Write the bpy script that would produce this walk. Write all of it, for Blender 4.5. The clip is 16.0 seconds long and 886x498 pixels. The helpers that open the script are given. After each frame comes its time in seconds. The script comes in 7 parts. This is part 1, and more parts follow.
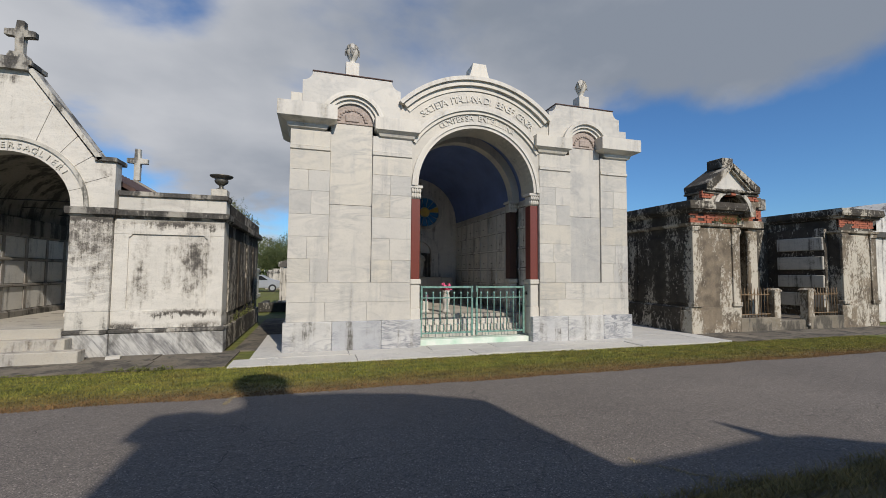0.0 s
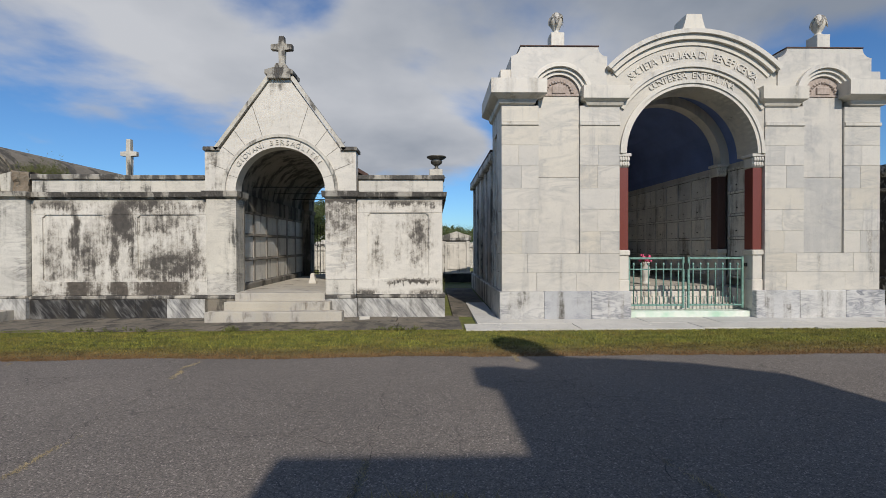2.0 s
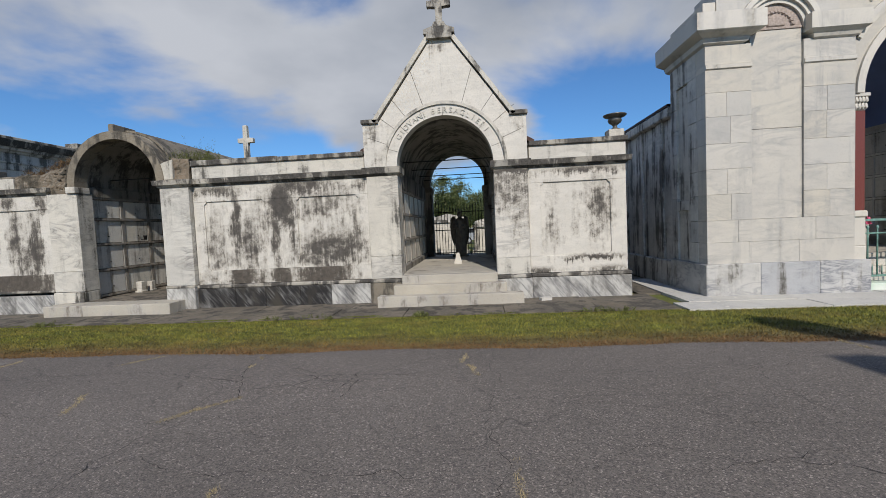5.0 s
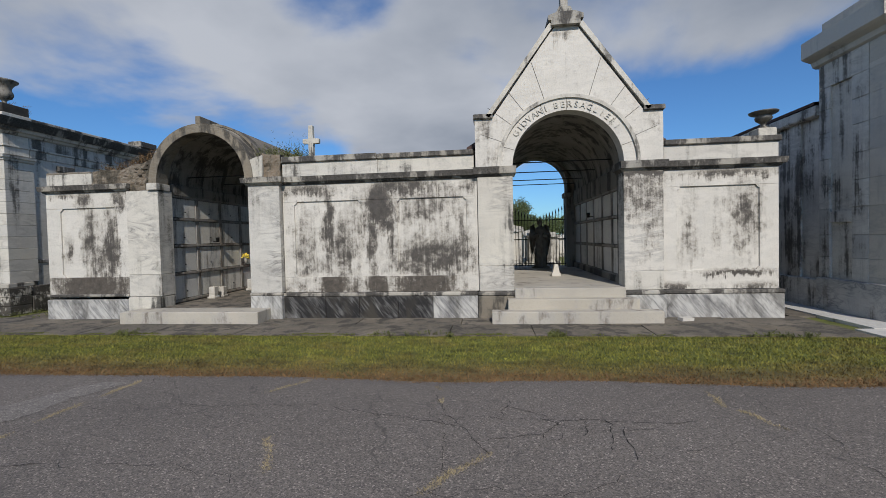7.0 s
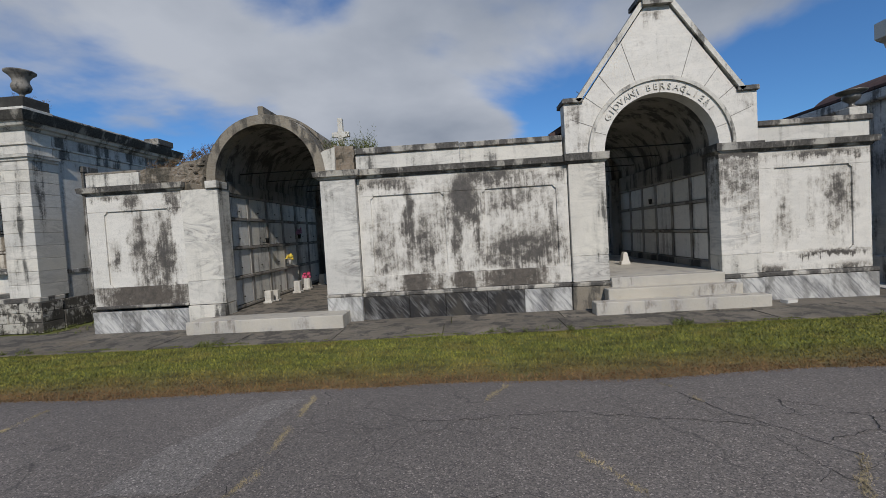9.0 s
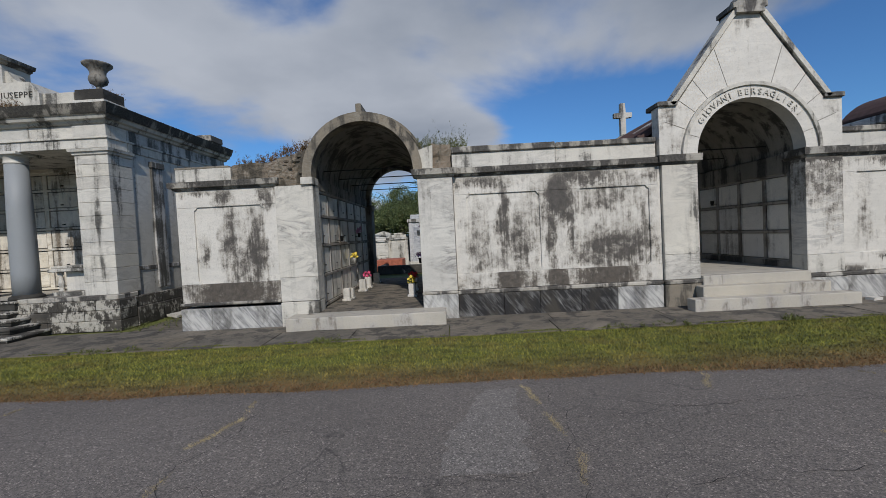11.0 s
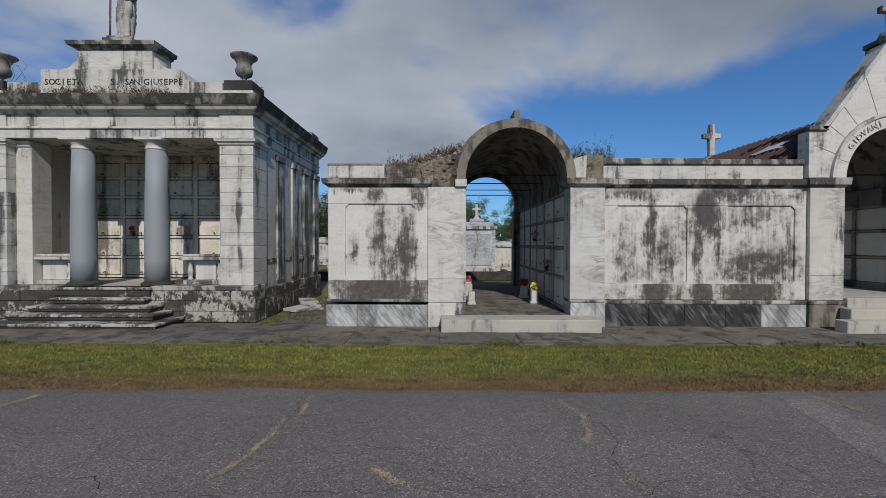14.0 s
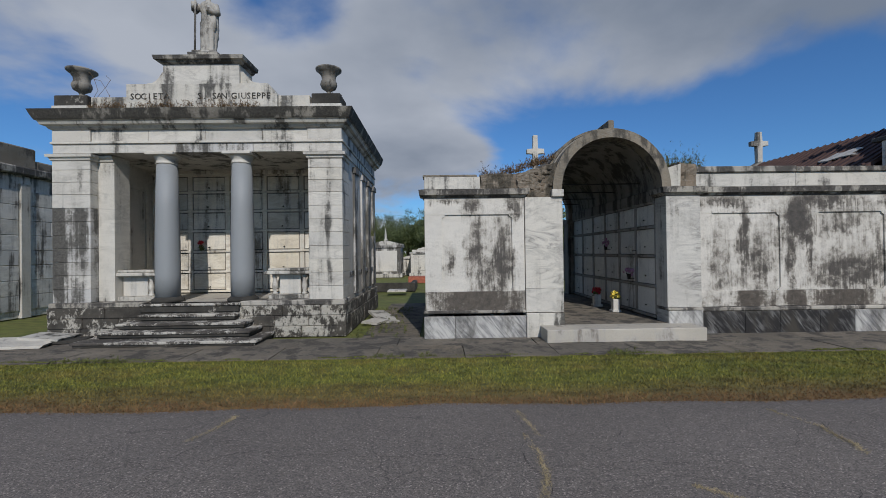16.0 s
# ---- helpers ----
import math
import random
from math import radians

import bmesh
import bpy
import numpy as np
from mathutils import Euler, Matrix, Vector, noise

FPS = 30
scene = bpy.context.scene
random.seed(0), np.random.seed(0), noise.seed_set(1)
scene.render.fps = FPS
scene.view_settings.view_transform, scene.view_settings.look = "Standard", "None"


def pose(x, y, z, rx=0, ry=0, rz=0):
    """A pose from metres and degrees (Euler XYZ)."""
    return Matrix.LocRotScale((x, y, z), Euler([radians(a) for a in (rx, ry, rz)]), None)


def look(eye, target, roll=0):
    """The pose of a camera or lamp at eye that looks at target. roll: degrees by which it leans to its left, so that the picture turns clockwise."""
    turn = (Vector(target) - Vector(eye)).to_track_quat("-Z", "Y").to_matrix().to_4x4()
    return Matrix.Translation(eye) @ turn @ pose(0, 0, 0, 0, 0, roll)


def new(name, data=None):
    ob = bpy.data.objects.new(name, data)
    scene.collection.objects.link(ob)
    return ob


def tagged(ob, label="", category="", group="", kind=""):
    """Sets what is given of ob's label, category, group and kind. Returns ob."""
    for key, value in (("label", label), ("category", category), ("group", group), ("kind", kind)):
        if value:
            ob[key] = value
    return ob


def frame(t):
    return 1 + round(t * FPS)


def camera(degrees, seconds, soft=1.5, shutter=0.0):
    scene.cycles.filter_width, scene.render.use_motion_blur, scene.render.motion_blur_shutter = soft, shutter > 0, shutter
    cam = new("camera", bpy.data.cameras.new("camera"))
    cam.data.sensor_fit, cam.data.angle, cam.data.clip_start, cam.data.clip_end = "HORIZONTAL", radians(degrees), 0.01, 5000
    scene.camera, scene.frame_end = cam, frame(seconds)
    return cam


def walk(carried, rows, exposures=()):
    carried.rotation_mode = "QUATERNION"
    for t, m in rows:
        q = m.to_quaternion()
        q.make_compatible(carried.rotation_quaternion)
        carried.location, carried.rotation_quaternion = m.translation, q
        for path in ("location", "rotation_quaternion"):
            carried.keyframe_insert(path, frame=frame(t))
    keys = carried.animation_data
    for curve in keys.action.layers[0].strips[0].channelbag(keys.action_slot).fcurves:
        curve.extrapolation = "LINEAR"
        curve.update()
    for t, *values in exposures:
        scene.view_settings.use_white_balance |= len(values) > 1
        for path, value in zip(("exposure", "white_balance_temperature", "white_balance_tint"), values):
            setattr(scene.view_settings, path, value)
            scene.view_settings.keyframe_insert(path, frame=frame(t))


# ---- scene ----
cam = camera(92.5, 16.0, soft=0.45)
METRES, EYE, TILT, LEAN, TURN = 17.9, 1.5, 0.0, 0.0, -16.7
ROWS = [
    (0.0, 0.0, 0.0, 0.0, -0.02, 3.15, -0.45),
    (0.5, -0.0297, -0.0044, -0.0011, 0.99, 0.94, 0.41),
    (1.0, -0.0587, -0.0161, -0.0003, 5.35, 0.38, 0.57),
    (1.5, -0.0894, -0.0239, -0.0015, 13.11, -0.24, 0.81),
    (2.0, -0.1188, -0.0318, -0.0022, 15.53, -0.52, 0.17),
    (2.5, -0.1476, -0.0364, -0.0035, 17.42, -3.12, 0.32),
    (3.0, -0.1802, -0.0376, -0.0044, 18.62, -4.95, 2.18),
    (3.5, -0.2078, -0.041, -0.0043, 19.77, -5.01, 2.3),
    (4.0, -0.2373, -0.0391, -0.0062, 20.6, -4.6, 3.17),
    (6.5, -0.3946, -0.0279, -0.0062, 22.98, -1.42, 1.26),
    (7.0, -0.4293, -0.0263, -0.0071, 23.27, -1.5, 1.36),
    (7.5, -0.4609, -0.0277, -0.0056, 22.77, -1.61, 1.99),
    (8.0, -0.4955, -0.0322, -0.0057, 22.13, -1.78, 2.66),
    (8.5, -0.5281, -0.0413, -0.005, 20.14, -1.96, 2.53),
    (9.0, -0.5609, -0.0534, -0.0055, 19.6, -2.22, 3.43),
    (9.5, -0.5922, -0.0652, -0.0065, 19.55, -2.55, 2.54),
    (12.0, -0.7349, -0.1223, -0.0028, 15.48, -1.18, 2.27),
    (12.5, -0.7622, -0.1324, -0.0036, 15.71, -0.75, -0.66),
    (13.0, -0.7914, -0.1392, -0.0038, 16.07, -0.52, -1.62),
    (13.5, -0.8208, -0.1486, -0.0035, 16.52, -0.74, -0.71),
    (14.0, -0.8502, -0.1564, -0.0038, 16.88, -0.8, -0.12),
    (14.5, -0.8802, -0.1653, -0.0034, 16.96, -0.76, -0.02),
    (15.0, -0.9083, -0.174, -0.0024, 16.71, -0.58, 0.26),
    (15.5, -0.9381, -0.1813, -0.0014, 16.34, -0.23, 0.51),
    (16.0, -0.9671, -0.1894, -0.0015, 15.91, 0.46, 0.76),
]
walk(cam, [(t, pose(0, 0, EYE, TILT, LEAN, TURN) @ pose(METRES * x, METRES * y, METRES * z, 90 + pitch, roll, yaw)) for t, x, y, z, yaw, pitch, roll in ROWS],
     [(0, -0.12, 6850, 12), (4, -0.13, 6700, 12), (7, -0.25, 6500, 12), (12.5, -0.44, 6300, 12), (16, -0.49, 6250, 12)])


# ---- world, sun ----
world = bpy.data.worlds.new("sky")
scene.world = world
world.use_nodes = True
wn, wl = world.node_tree.nodes, world.node_tree.links
SUN_UP, SUN_SIDE = 37.0, 12.0     # elevation; degrees towards +x from straight behind (-y)
bg = wn["Background"]
sky = wn.new("ShaderNodeTexSky")
sky.sky_type = "NISHITA"
sky.sun_disc = False
sky.ozone_density, sky.dust_density = 4.0, 0.4
sky.sun_elevation, sky.sun_rotation = radians(SUN_UP), radians(180 - SUN_SIDE)
tc = wn.new("ShaderNodeTexCoord")
sep = wn.new("ShaderNodeSeparateXYZ")
wl.new(tc.outputs["Generated"], sep.inputs[0])
zz = wn.new("ShaderNodeMath"); zz.operation = "ADD"; zz.inputs[1].default_value = 0.22
wl.new(sep.outputs[2], zz.inputs[0])
zm = wn.new("ShaderNodeMath"); zm.operation = "MAXIMUM"; zm.inputs[1].default_value = 0.05
wl.new(zz.outputs[0], zm.inputs[0])
dx = wn.new("ShaderNodeMath"); dx.operation = "DIVIDE"
dy = wn.new("ShaderNodeMath"); dy.operation = "DIVIDE"
wl.new(sep.outputs[0], dx.inputs[0]); wl.new(zm.outputs[0], dx.inputs[1])
wl.new(sep.outputs[1], dy.inputs[0]); wl.new(zm.outputs[0], dy.inputs[1])
cmb = wn.new("ShaderNodeCombineXYZ")
cmb.inputs[2].default_value = 3.7
wl.new(dx.outputs[0], cmb.inputs[0]); wl.new(dy.outputs[0], cmb.inputs[1])
cn = wn.new("ShaderNodeTexNoise")
cn.inputs["Scale"].default_value, cn.inputs["Detail"].default_value = 0.8, 8
cn.inputs["Roughness"].default_value, cn.inputs["Distortion"].default_value = 0.5, 0.35
wl.new(cmb.outputs[0], cn.inputs["Vector"])
az = wn.new("ShaderNodeMath"); az.operation = "ARCTAN2"
wl.new(sep.outputs[0], az.inputs[0]); wl.new(sep.outputs[1], az.inputs[1])
up = wn.new("ShaderNodeMath"); up.operation = "ARCSINE"
wl.new(sep.outputs[2], up.inputs[0])


def sky_math(op, a, b):
    m = wn.new("ShaderNodeMath"); m.operation = op
    for sock, v in zip(m.inputs, (a, b)):
        if isinstance(v, (int, float)):
            sock.default_value = v
        else:
            wl.new(v, sock)
    return m.outputs[0]


def sky_ease(value, lo, hi):
    """From 0 at lo degrees to 1 at hi degrees."""
    m = wn.new("ShaderNodeMapRange"); m.interpolation_type = "SMOOTHSTEP"
    m.inputs["From Min"].default_value, m.inputs["From Max"].default_value = radians(min(lo, hi)), radians(max(lo, hi))
    if lo > hi:
        m.inputs["To Min"].default_value, m.inputs["To Max"].default_value = 1.0, 0.0
    wl.new(value, m.inputs["Value"])
    return m.outputs[0]


# an open band low over the white tomb, a smaller gap low at the other end, one higher up, and thinner cloud overhead
gap_right = sky_math("MULTIPLY", sky_ease(az.outputs[0], -4, 18), sky_ease(up.outputs[0], 22, 12))
gap_left = sky_math("MULTIPLY", sky_ease(az.outputs[0], -12, -26), sky_ease(up.outputs[0], 20, 8))
gap_high = sky_math("MULTIPLY", sky_math("MULTIPLY", sky_ease(az.outputs[0], -32, -22), sky_ease(az.outputs[0], -8, -17)), sky_ease(up.outputs[0], 21, 26))
overhead = sky_ease(up.outputs[0], 32, 50)
total = cn.outputs[0]
for gap_, amount in ((gap_right, -0.20), (gap_left, -0.14), (gap_high, -0.08), (overhead, -0.1)):
    total = sky_math("ADD", total, sky_math("MULTIPLY", gap_, amount))
cover = wn.new("ShaderNodeMapRange"); cover.interpolation_type = "SMOOTHSTEP"
cover.inputs["From Min"].default_value, cover.inputs["From Max"].default_value = 0.40, 0.53
wl.new(total, cover.inputs["Value"])
cn2 = wn.new("ShaderNodeTexNoise")
cn2.inputs["Scale"].default_value, cn2.inputs["Detail"].default_value = 1.0, 7
wl.new(cmb.outputs[0], cn2.inputs["Vector"])
cc = wn.new("ShaderNodeValToRGB")
cc.color_ramp.elements[0].position, cc.color_ramp.elements[1].position = 0.34, 0.68
cc.color_ramp.elements[0].color = (3.5, 4.2, 5.3, 1)
cc.color_ramp.elements[1].color = (8.0, 8.6, 9.5, 1)
shade_ = sky_math("ADD", cn2.outputs[0], sky_math("MULTIPLY", sky_ease(up.outputs[0], 30, 14), 0.14))
shade_ = sky_math("ADD", shade_, sky_math("MULTIPLY", sky_ease(az.outputs[0], 6, 34), -0.2))
wl.new(shade_, cc.inputs[0])
mx = wn.new("ShaderNodeMix"); mx.data_type = "RGBA"
deep = wn.new("ShaderNodeMix"); deep.data_type, deep.blend_type = "RGBA", "MULTIPLY"
deep.inputs[0].default_value = 1.0
deep.inputs[7].default_value = (0.88, 1.40, 1.84, 1)
wl.new(sky.outputs[0], deep.inputs[6])
wl.new(cover.outputs[0], mx.inputs[0]); wl.new(deep.outputs[2], mx.inputs[6]); wl.new(cc.outputs[0], mx.inputs[7])
wl.new(mx.outputs[2], bg.inputs[0])
bg.inputs[1].default_value = 0.072

sun = new("sun", bpy.data.lights.new("sun", "SUN"))
sun.data.energy, sun.data.angle, sun.data.color = 4.4, radians(0.6), (1.0, 0.95, 0.87)
sx, sy = math.sin(radians(SUN_SIDE)), -math.cos(radians(SUN_SIDE))
sun.matrix_world = look((sx * 60, sy * 60, 60 * math.tan(radians(SUN_UP))), (0, 0, 0))

# ---- materials ----


def nodes_of(name):
    m = bpy.data.materials.new(name)
    m.use_nodes = True
    return m, m.node_tree.nodes, m.node_tree.links, m.node_tree.nodes["Principled BSDF"]


def mapped(n, l, scale, turn=(0, 0, 0), random_offset=False):
    """World position, turned and scaled, with an offset of its own for each object."""
    g = n.new("ShaderNodeNewGeometry")
    out = g.outputs["Position"]
    if random_offset:
        oi = n.new("ShaderNodeObjectInfo")
        mul = n.new("ShaderNodeVectorMath"); mul.operation = "SCALE"
        mul.inputs[0].default_value = (37.0, 91.0, 53.0)
        l.new(oi.outputs["Random"], mul.inputs["Scale"])
        add = n.new("ShaderNodeVectorMath"); add.operation = "ADD"
        l.new(out, add.inputs[0]); l.new(mul.outputs[0], add.inputs[1])
        out = add.outputs[0]
    mp = n.new("ShaderNodeMapping")
    mp.inputs["Scale"].default_value = scale
    mp.inputs["Rotation"].default_value = [radians(a) for a in turn]
    l.new(out, mp.inputs[0])
    return mp.outputs[0]


def noise_tex(n, l, vec, scale, detail=5, rough=0.55, distort=0.0):
    t = n.new("ShaderNodeTexNoise")
    for key, v in (("Scale", scale), ("Detail", detail), ("Roughness", rough), ("Distortion", distort)):
        t.inputs[key].default_value = v
    l.new(vec, t.inputs["Vector"])
    return t.outputs[0]


def ramp(n, l, fac, *stops):
    r = n.new("ShaderNodeValToRGB")
    e = r.color_ramp.elements
    while len(e) < len(stops):
        e.new(0.5)
    for el, (p, c) in zip(e, stops):
        el.position = p
        el.color = (c, c, c, 1) if isinstance(c, (int, float)) else (*c, 1)
    l.new(fac, r.inputs[0])
    return r.outputs[0]


def mix(n, l, fac, a, b, mode="MIX"):
    m = n.new("ShaderNodeMix")
    m.data_type, m.blend_type = "RGBA", mode
    for sock, v in ((m.inputs[0], fac), (m.inputs[6], a), (m.inputs[7], b)):
        if isinstance(v, (int, float)):
            sock.default_value = v
        elif isinstance(v, tuple):
            sock.default_value = (*v, 1)
        else:
            l.new(v, sock)
    return m.outputs[2]


def times(n, l, a, b):
    m = n.new("ShaderNodeMath"); m.operation = "MULTIPLY"
    for sock, v in ((m.inputs[0], a), (m.inputs[1], b)):
        if isinstance(v, (int, float)):
            sock.default_value = v
        else:
            l.new(v, sock)
    return m.outputs[0]


def n_shift(n, l, value, lo, hi):
    m = n.new("ShaderNodeMapRange")
    m.inputs["From Min"].default_value, m.inputs["From Max"].default_value = lo, hi
    l.new(value, m.inputs["Value"])
    return m.outputs[0]


def bumped(n, l, p, height, strength, distance=0.01):
    b = n.new("ShaderNodeBump")
    b.inputs["Strength"].default_value, b.inputs["Distance"].default_value = strength, distance
    l.new(height, b.inputs["Height"])
    l.new(b.outputs[0], p.inputs["Normal"])


def stone(name, base, other, vein, vein_amount=0.5, vein_scale=1.2, grime=0.0, grime_colour=(0.045, 0.042, 0.036),
          rough=0.55, tint=0.12, bump=0.25, streak=0.45, turn=(20, 40, 15)):
    """Marble or plaster: cloudy base, veins, streaks of black soot that run down, and a little bump."""
    m, n, l, p = nodes_of(name)
    vec = mapped(n, l, (1, 1, 1), (0, 0, 0), True)
    c = mix(n, l, ramp(n, l, noise_tex(n, l, vec, 0.9, 4), (0.3, 0.0), (0.7, 1.0)), base, other)
    oi = n.new("ShaderNodeObjectInfo")
    c = mix(n, l, 1.0, c, ramp(n, l, oi.outputs["Random"], (0.0, (1.0 - tint, 1.0 - 0.92 * tint, 1.0 - 0.78 * tint)), (0.4, (1.0, 0.99, 0.975)), (0.7, (1.0, 1.0, 1.0)), (0.86, (1.0, 0.985, 0.95)), (1.0, (1.0 - 0.25 * tint, 1.0 - 0.38 * tint, 1.0 - 0.65 * tint))), "MULTIPLY")
    if vein_amount:
        vv = mapped(n, l, (1, 1, 3.2), turn, True)
        v = noise_tex(n, l, vv, vein_scale, 8, 0.62, 1.2)
        fade = ramp(n, l, noise_tex(n, l, vec, 1.1, 3), (0.38, 0.1), (0.66, 1.0))
        lines = ramp(n, l, v, (0.42, 0.0), (0.49, 0.55), (0.5, 1.0), (0.51, 0.55), (0.6, 0.0))
        c = mix(n, l, times(n, l, times(n, l, lines, fade), vein_amount), c, vein)
    if grime:
        wide = noise_tex(n, l, mapped(n, l, (3.2, 3.2, 0.7 * streak)), 1.0, 3, 0.5, 0.2)
        thin = noise_tex(n, l, mapped(n, l, (13, 13, 1.6 * streak)), 1.0, 5, 0.6, 0.4)
        blot = noise_tex(n, l, mapped(n, l, (1, 1, 1)), 1.6, 8, 0.68)
        spec = noise_tex(n, l, mapped(n, l, (1, 1, 1)), 26, 6, 0.75)
        total = wide
        for extra, share in ((thin, 0.46), (blot, 0.75), (spec, 0.34)):
            ma = n.new("ShaderNodeMath"); ma.operation = "MULTIPLY_ADD"
            l.new(extra, ma.inputs[0]); ma.inputs[1].default_value = share
            l.new(total, ma.inputs[2])
            total = ma.outputs[0]
        mid = 1.47 - 0.23 * grime
        soft = ramp(n, l, n_shift(n, l, total, mid - 0.12, mid + 0.10), (0.0, 0.0), (1.0, 0.6))
        hard = ramp(n, l, n_shift(n, l, total, mid, mid + 0.11), (0.0, 0.0), (1.0, 1.0))
        c = mix(n, l, soft, c, tuple(min(0.3, 4.5 * q) for q in grime_colour))
        c = mix(n, l, hard, c, mix(n, l, ramp(n, l, spec, (0.35, 0.0), (0.68, 1.0)), tuple(0.7 * q for q in grime_colour), tuple(3.0 * q for q in grime_colour)))
        pits = noise_tex(n, l, mapped(n, l, (1, 1, 1)), 85, 3, 0.8)
        c = mix(n, l, 1.0, c, ramp(n, l, pits, (0.30, 0.6), (0.46, 1.0)), "MULTIPLY")
    l.new(c, p.inputs["Base Color"])
    p.inputs["Roughness"].default_value = rough
    f = noise_tex(n, l, mapped(n, l, (1, 1, 1)), 45, 6, 0.65)
    bumped(n, l, p, f, bump, 0.01)
    return m


def facade(name, stains, base=(0.63, 0.598, 0.535), other=(0.55, 0.522, 0.465), vein=0.22, foul=(0.032, 0.028, 0.024), wash=(0.20, 0.175, 0.14)):
    """Marble front with stains that have their own places: (x, z, half width, half height, depth) each, ragged and run down."""
    m, n, l, p = nodes_of(name)

    def calc(op, a, b, c=None):
        q = n.new("ShaderNodeMath"); q.operation = op
        for sock, v in zip(q.inputs, (a, b, c)):
            if isinstance(v, (int, float)):
                sock.default_value = v
            elif v is not None:
                l.new(v, sock)
        return q.outputs[0]

    pos = mapped(n, l, (1, 1, 1))
    c = mix(n, l, ramp(n, l, noise_tex(n, l, pos, 1.6, 5), (0.3, 0.0), (0.7, 1.0)), base, other)
    lines = noise_tex(n, l, mapped(n, l, (0.7, 0.7, 3.0), (0, 24, 0), True), 1.4, 8, 0.62, 1.0)
    c = mix(n, l, times(n, l, ramp(n, l, lines, (0.42, 0.0), (0.5, 1.0), (0.56, 0.0)), vein), c, (0.40, 0.385, 0.355))
    g = n.new("ShaderNodeNewGeometry")
    s = n.new("ShaderNodeSeparateXYZ"); l.new(g.outputs["Position"], s.inputs[0])
    sway = noise_tex(n, l, mapped(n, l, (4.5, 4.5, 1.6)), 1.0, 5, 0.6)
    drip = noise_tex(n, l, mapped(n, l, (17, 17, 1.3)), 1.0, 6, 0.7, 0.3)
    blot = noise_tex(n, l, pos, 5.5, 7, 0.7)
    speck = noise_tex(n, l, pos, 48, 4, 0.75)
    comb = n.new("ShaderNodeCombineXYZ")
    l.new(calc("MULTIPLY_ADD", sway, 0.6, calc("SUBTRACT", s.outputs[0], 0.3)), comb.inputs[0])
    l.new(calc("MULTIPLY_ADD", drip, 0.3, calc("MULTIPLY_ADD", blot, 0.3, calc("SUBTRACT", s.outputs[2], 0.3))), comb.inputs[2])
    depth = 0.0
    for x, z, hw, hh, k in stains:
        k *= 1.25
        mp = n.new("ShaderNodeMapping")
        mp.inputs["Scale"].default_value = (0.8 / hw, 0, 0.85 / hh)
        mp.inputs["Location"].default_value = (-0.8 * x / hw, 0, -0.85 * z / hh)
        l.new(comb.outputs[0], mp.inputs[0])
        ln = n.new("ShaderNodeVectorMath"); ln.operation = "LENGTH"
        l.new(mp.outputs[0], ln.inputs[0])
        fade = n.new("ShaderNodeMapRange")
        for key, v in (("From Min", 1.7), ("From Max", 0.35), ("To Max", k)):
            fade.inputs[key].default_value = v
        l.new(ln.outputs["Value"], fade.inputs["Value"])
        depth = calc("MAXIMUM", depth, fade.outputs[0])
    grain = calc("MULTIPLY_ADD", drip, 0.75, calc("MULTIPLY_ADD", blot, 1.15, calc("MULTIPLY", speck, 0.5)))
    total = calc("MULTIPLY_ADD", grain, 1.5, calc("SUBTRACT", depth, 1.5 * 1.2 + 0.12))
    c = mix(n, l, ramp(n, l, n_shift(n, l, total, 0.02, 0.62), (0.0, 0.0), (0.35, 0.3), (1.0, 0.85)), c, wash)
    c = mix(n, l, ramp(n, l, n_shift(n, l, total, 0.34, 0.74), (0.0, 0.0), (1.0, 0.95)), c, mix(n, l, ramp(n, l, noise_tex(n, l, pos, 9, 7, 0.75), (0.36, 0.0), (0.66, 1.0)), foul, tuple(2.6 * q for q in foul)))
    c = mix(n, l, 1.0, c, ramp(n, l, noise_tex(n, l, pos, 90, 3, 0.8), (0.30, 0.6), (0.46, 1.0)), "MULTIPLY")
    l.new(c, p.inputs["Base Color"])
    p.inputs["Roughness"].default_value = 0.65
    bumped(n, l, p, grain, 0.4, 0.012)
    return m


def banded(name, share, dark, light, dirt):
    """Marble sawn across its beds: slanting black and white bands, and a little dirt."""
    m, n, l, p = nodes_of(name)
    def across(scale, own):
        sq = n.new("ShaderNodeMapping")
        sq.inputs["Scale"].default_value = scale
        l.new(mapped(n, l, (1, 1, 1), (0, -52, 0), own), sq.inputs[0])
        return sq.outputs[0]
    fine = noise_tex(n, l, across((1.6, 1.6, 13), False), 1.5, 7, 0.66, 0.5)
    wide = noise_tex(n, l, across((0.9, 0.9, 2.4), True), 1.3, 4, 0.55, 0.4)
    ma = n.new("ShaderNodeMath"); ma.operation = "MULTIPLY_ADD"
    l.new(wide, ma.inputs[0]); ma.inputs[1].default_value = 0.9; l.new(fine, ma.inputs[2])
    f = n_shift(n, l, ma.outputs[0], 1.16 - 0.62 * share, 1.50 - 0.62 * share)
    c = mix(n, l, f, dark, light)
    c = mix(n, l, ramp(n, l, noise_tex(n, l, mapped(n, l, (1.6, 1.6, 0.9)), 1.2, 7, 0.7, 0.4), (0.46, 0.0), (0.6, dirt)), c, (0.05, 0.045, 0.037))
    l.new(c, p.inputs["Base Color"])
    p.inputs["Roughness"].default_value = 0.7
    p.inputs["Specular IOR Level"].default_value = 0.25
    bumped(n, l, p, fine, 0.15, 0.006)
    return m


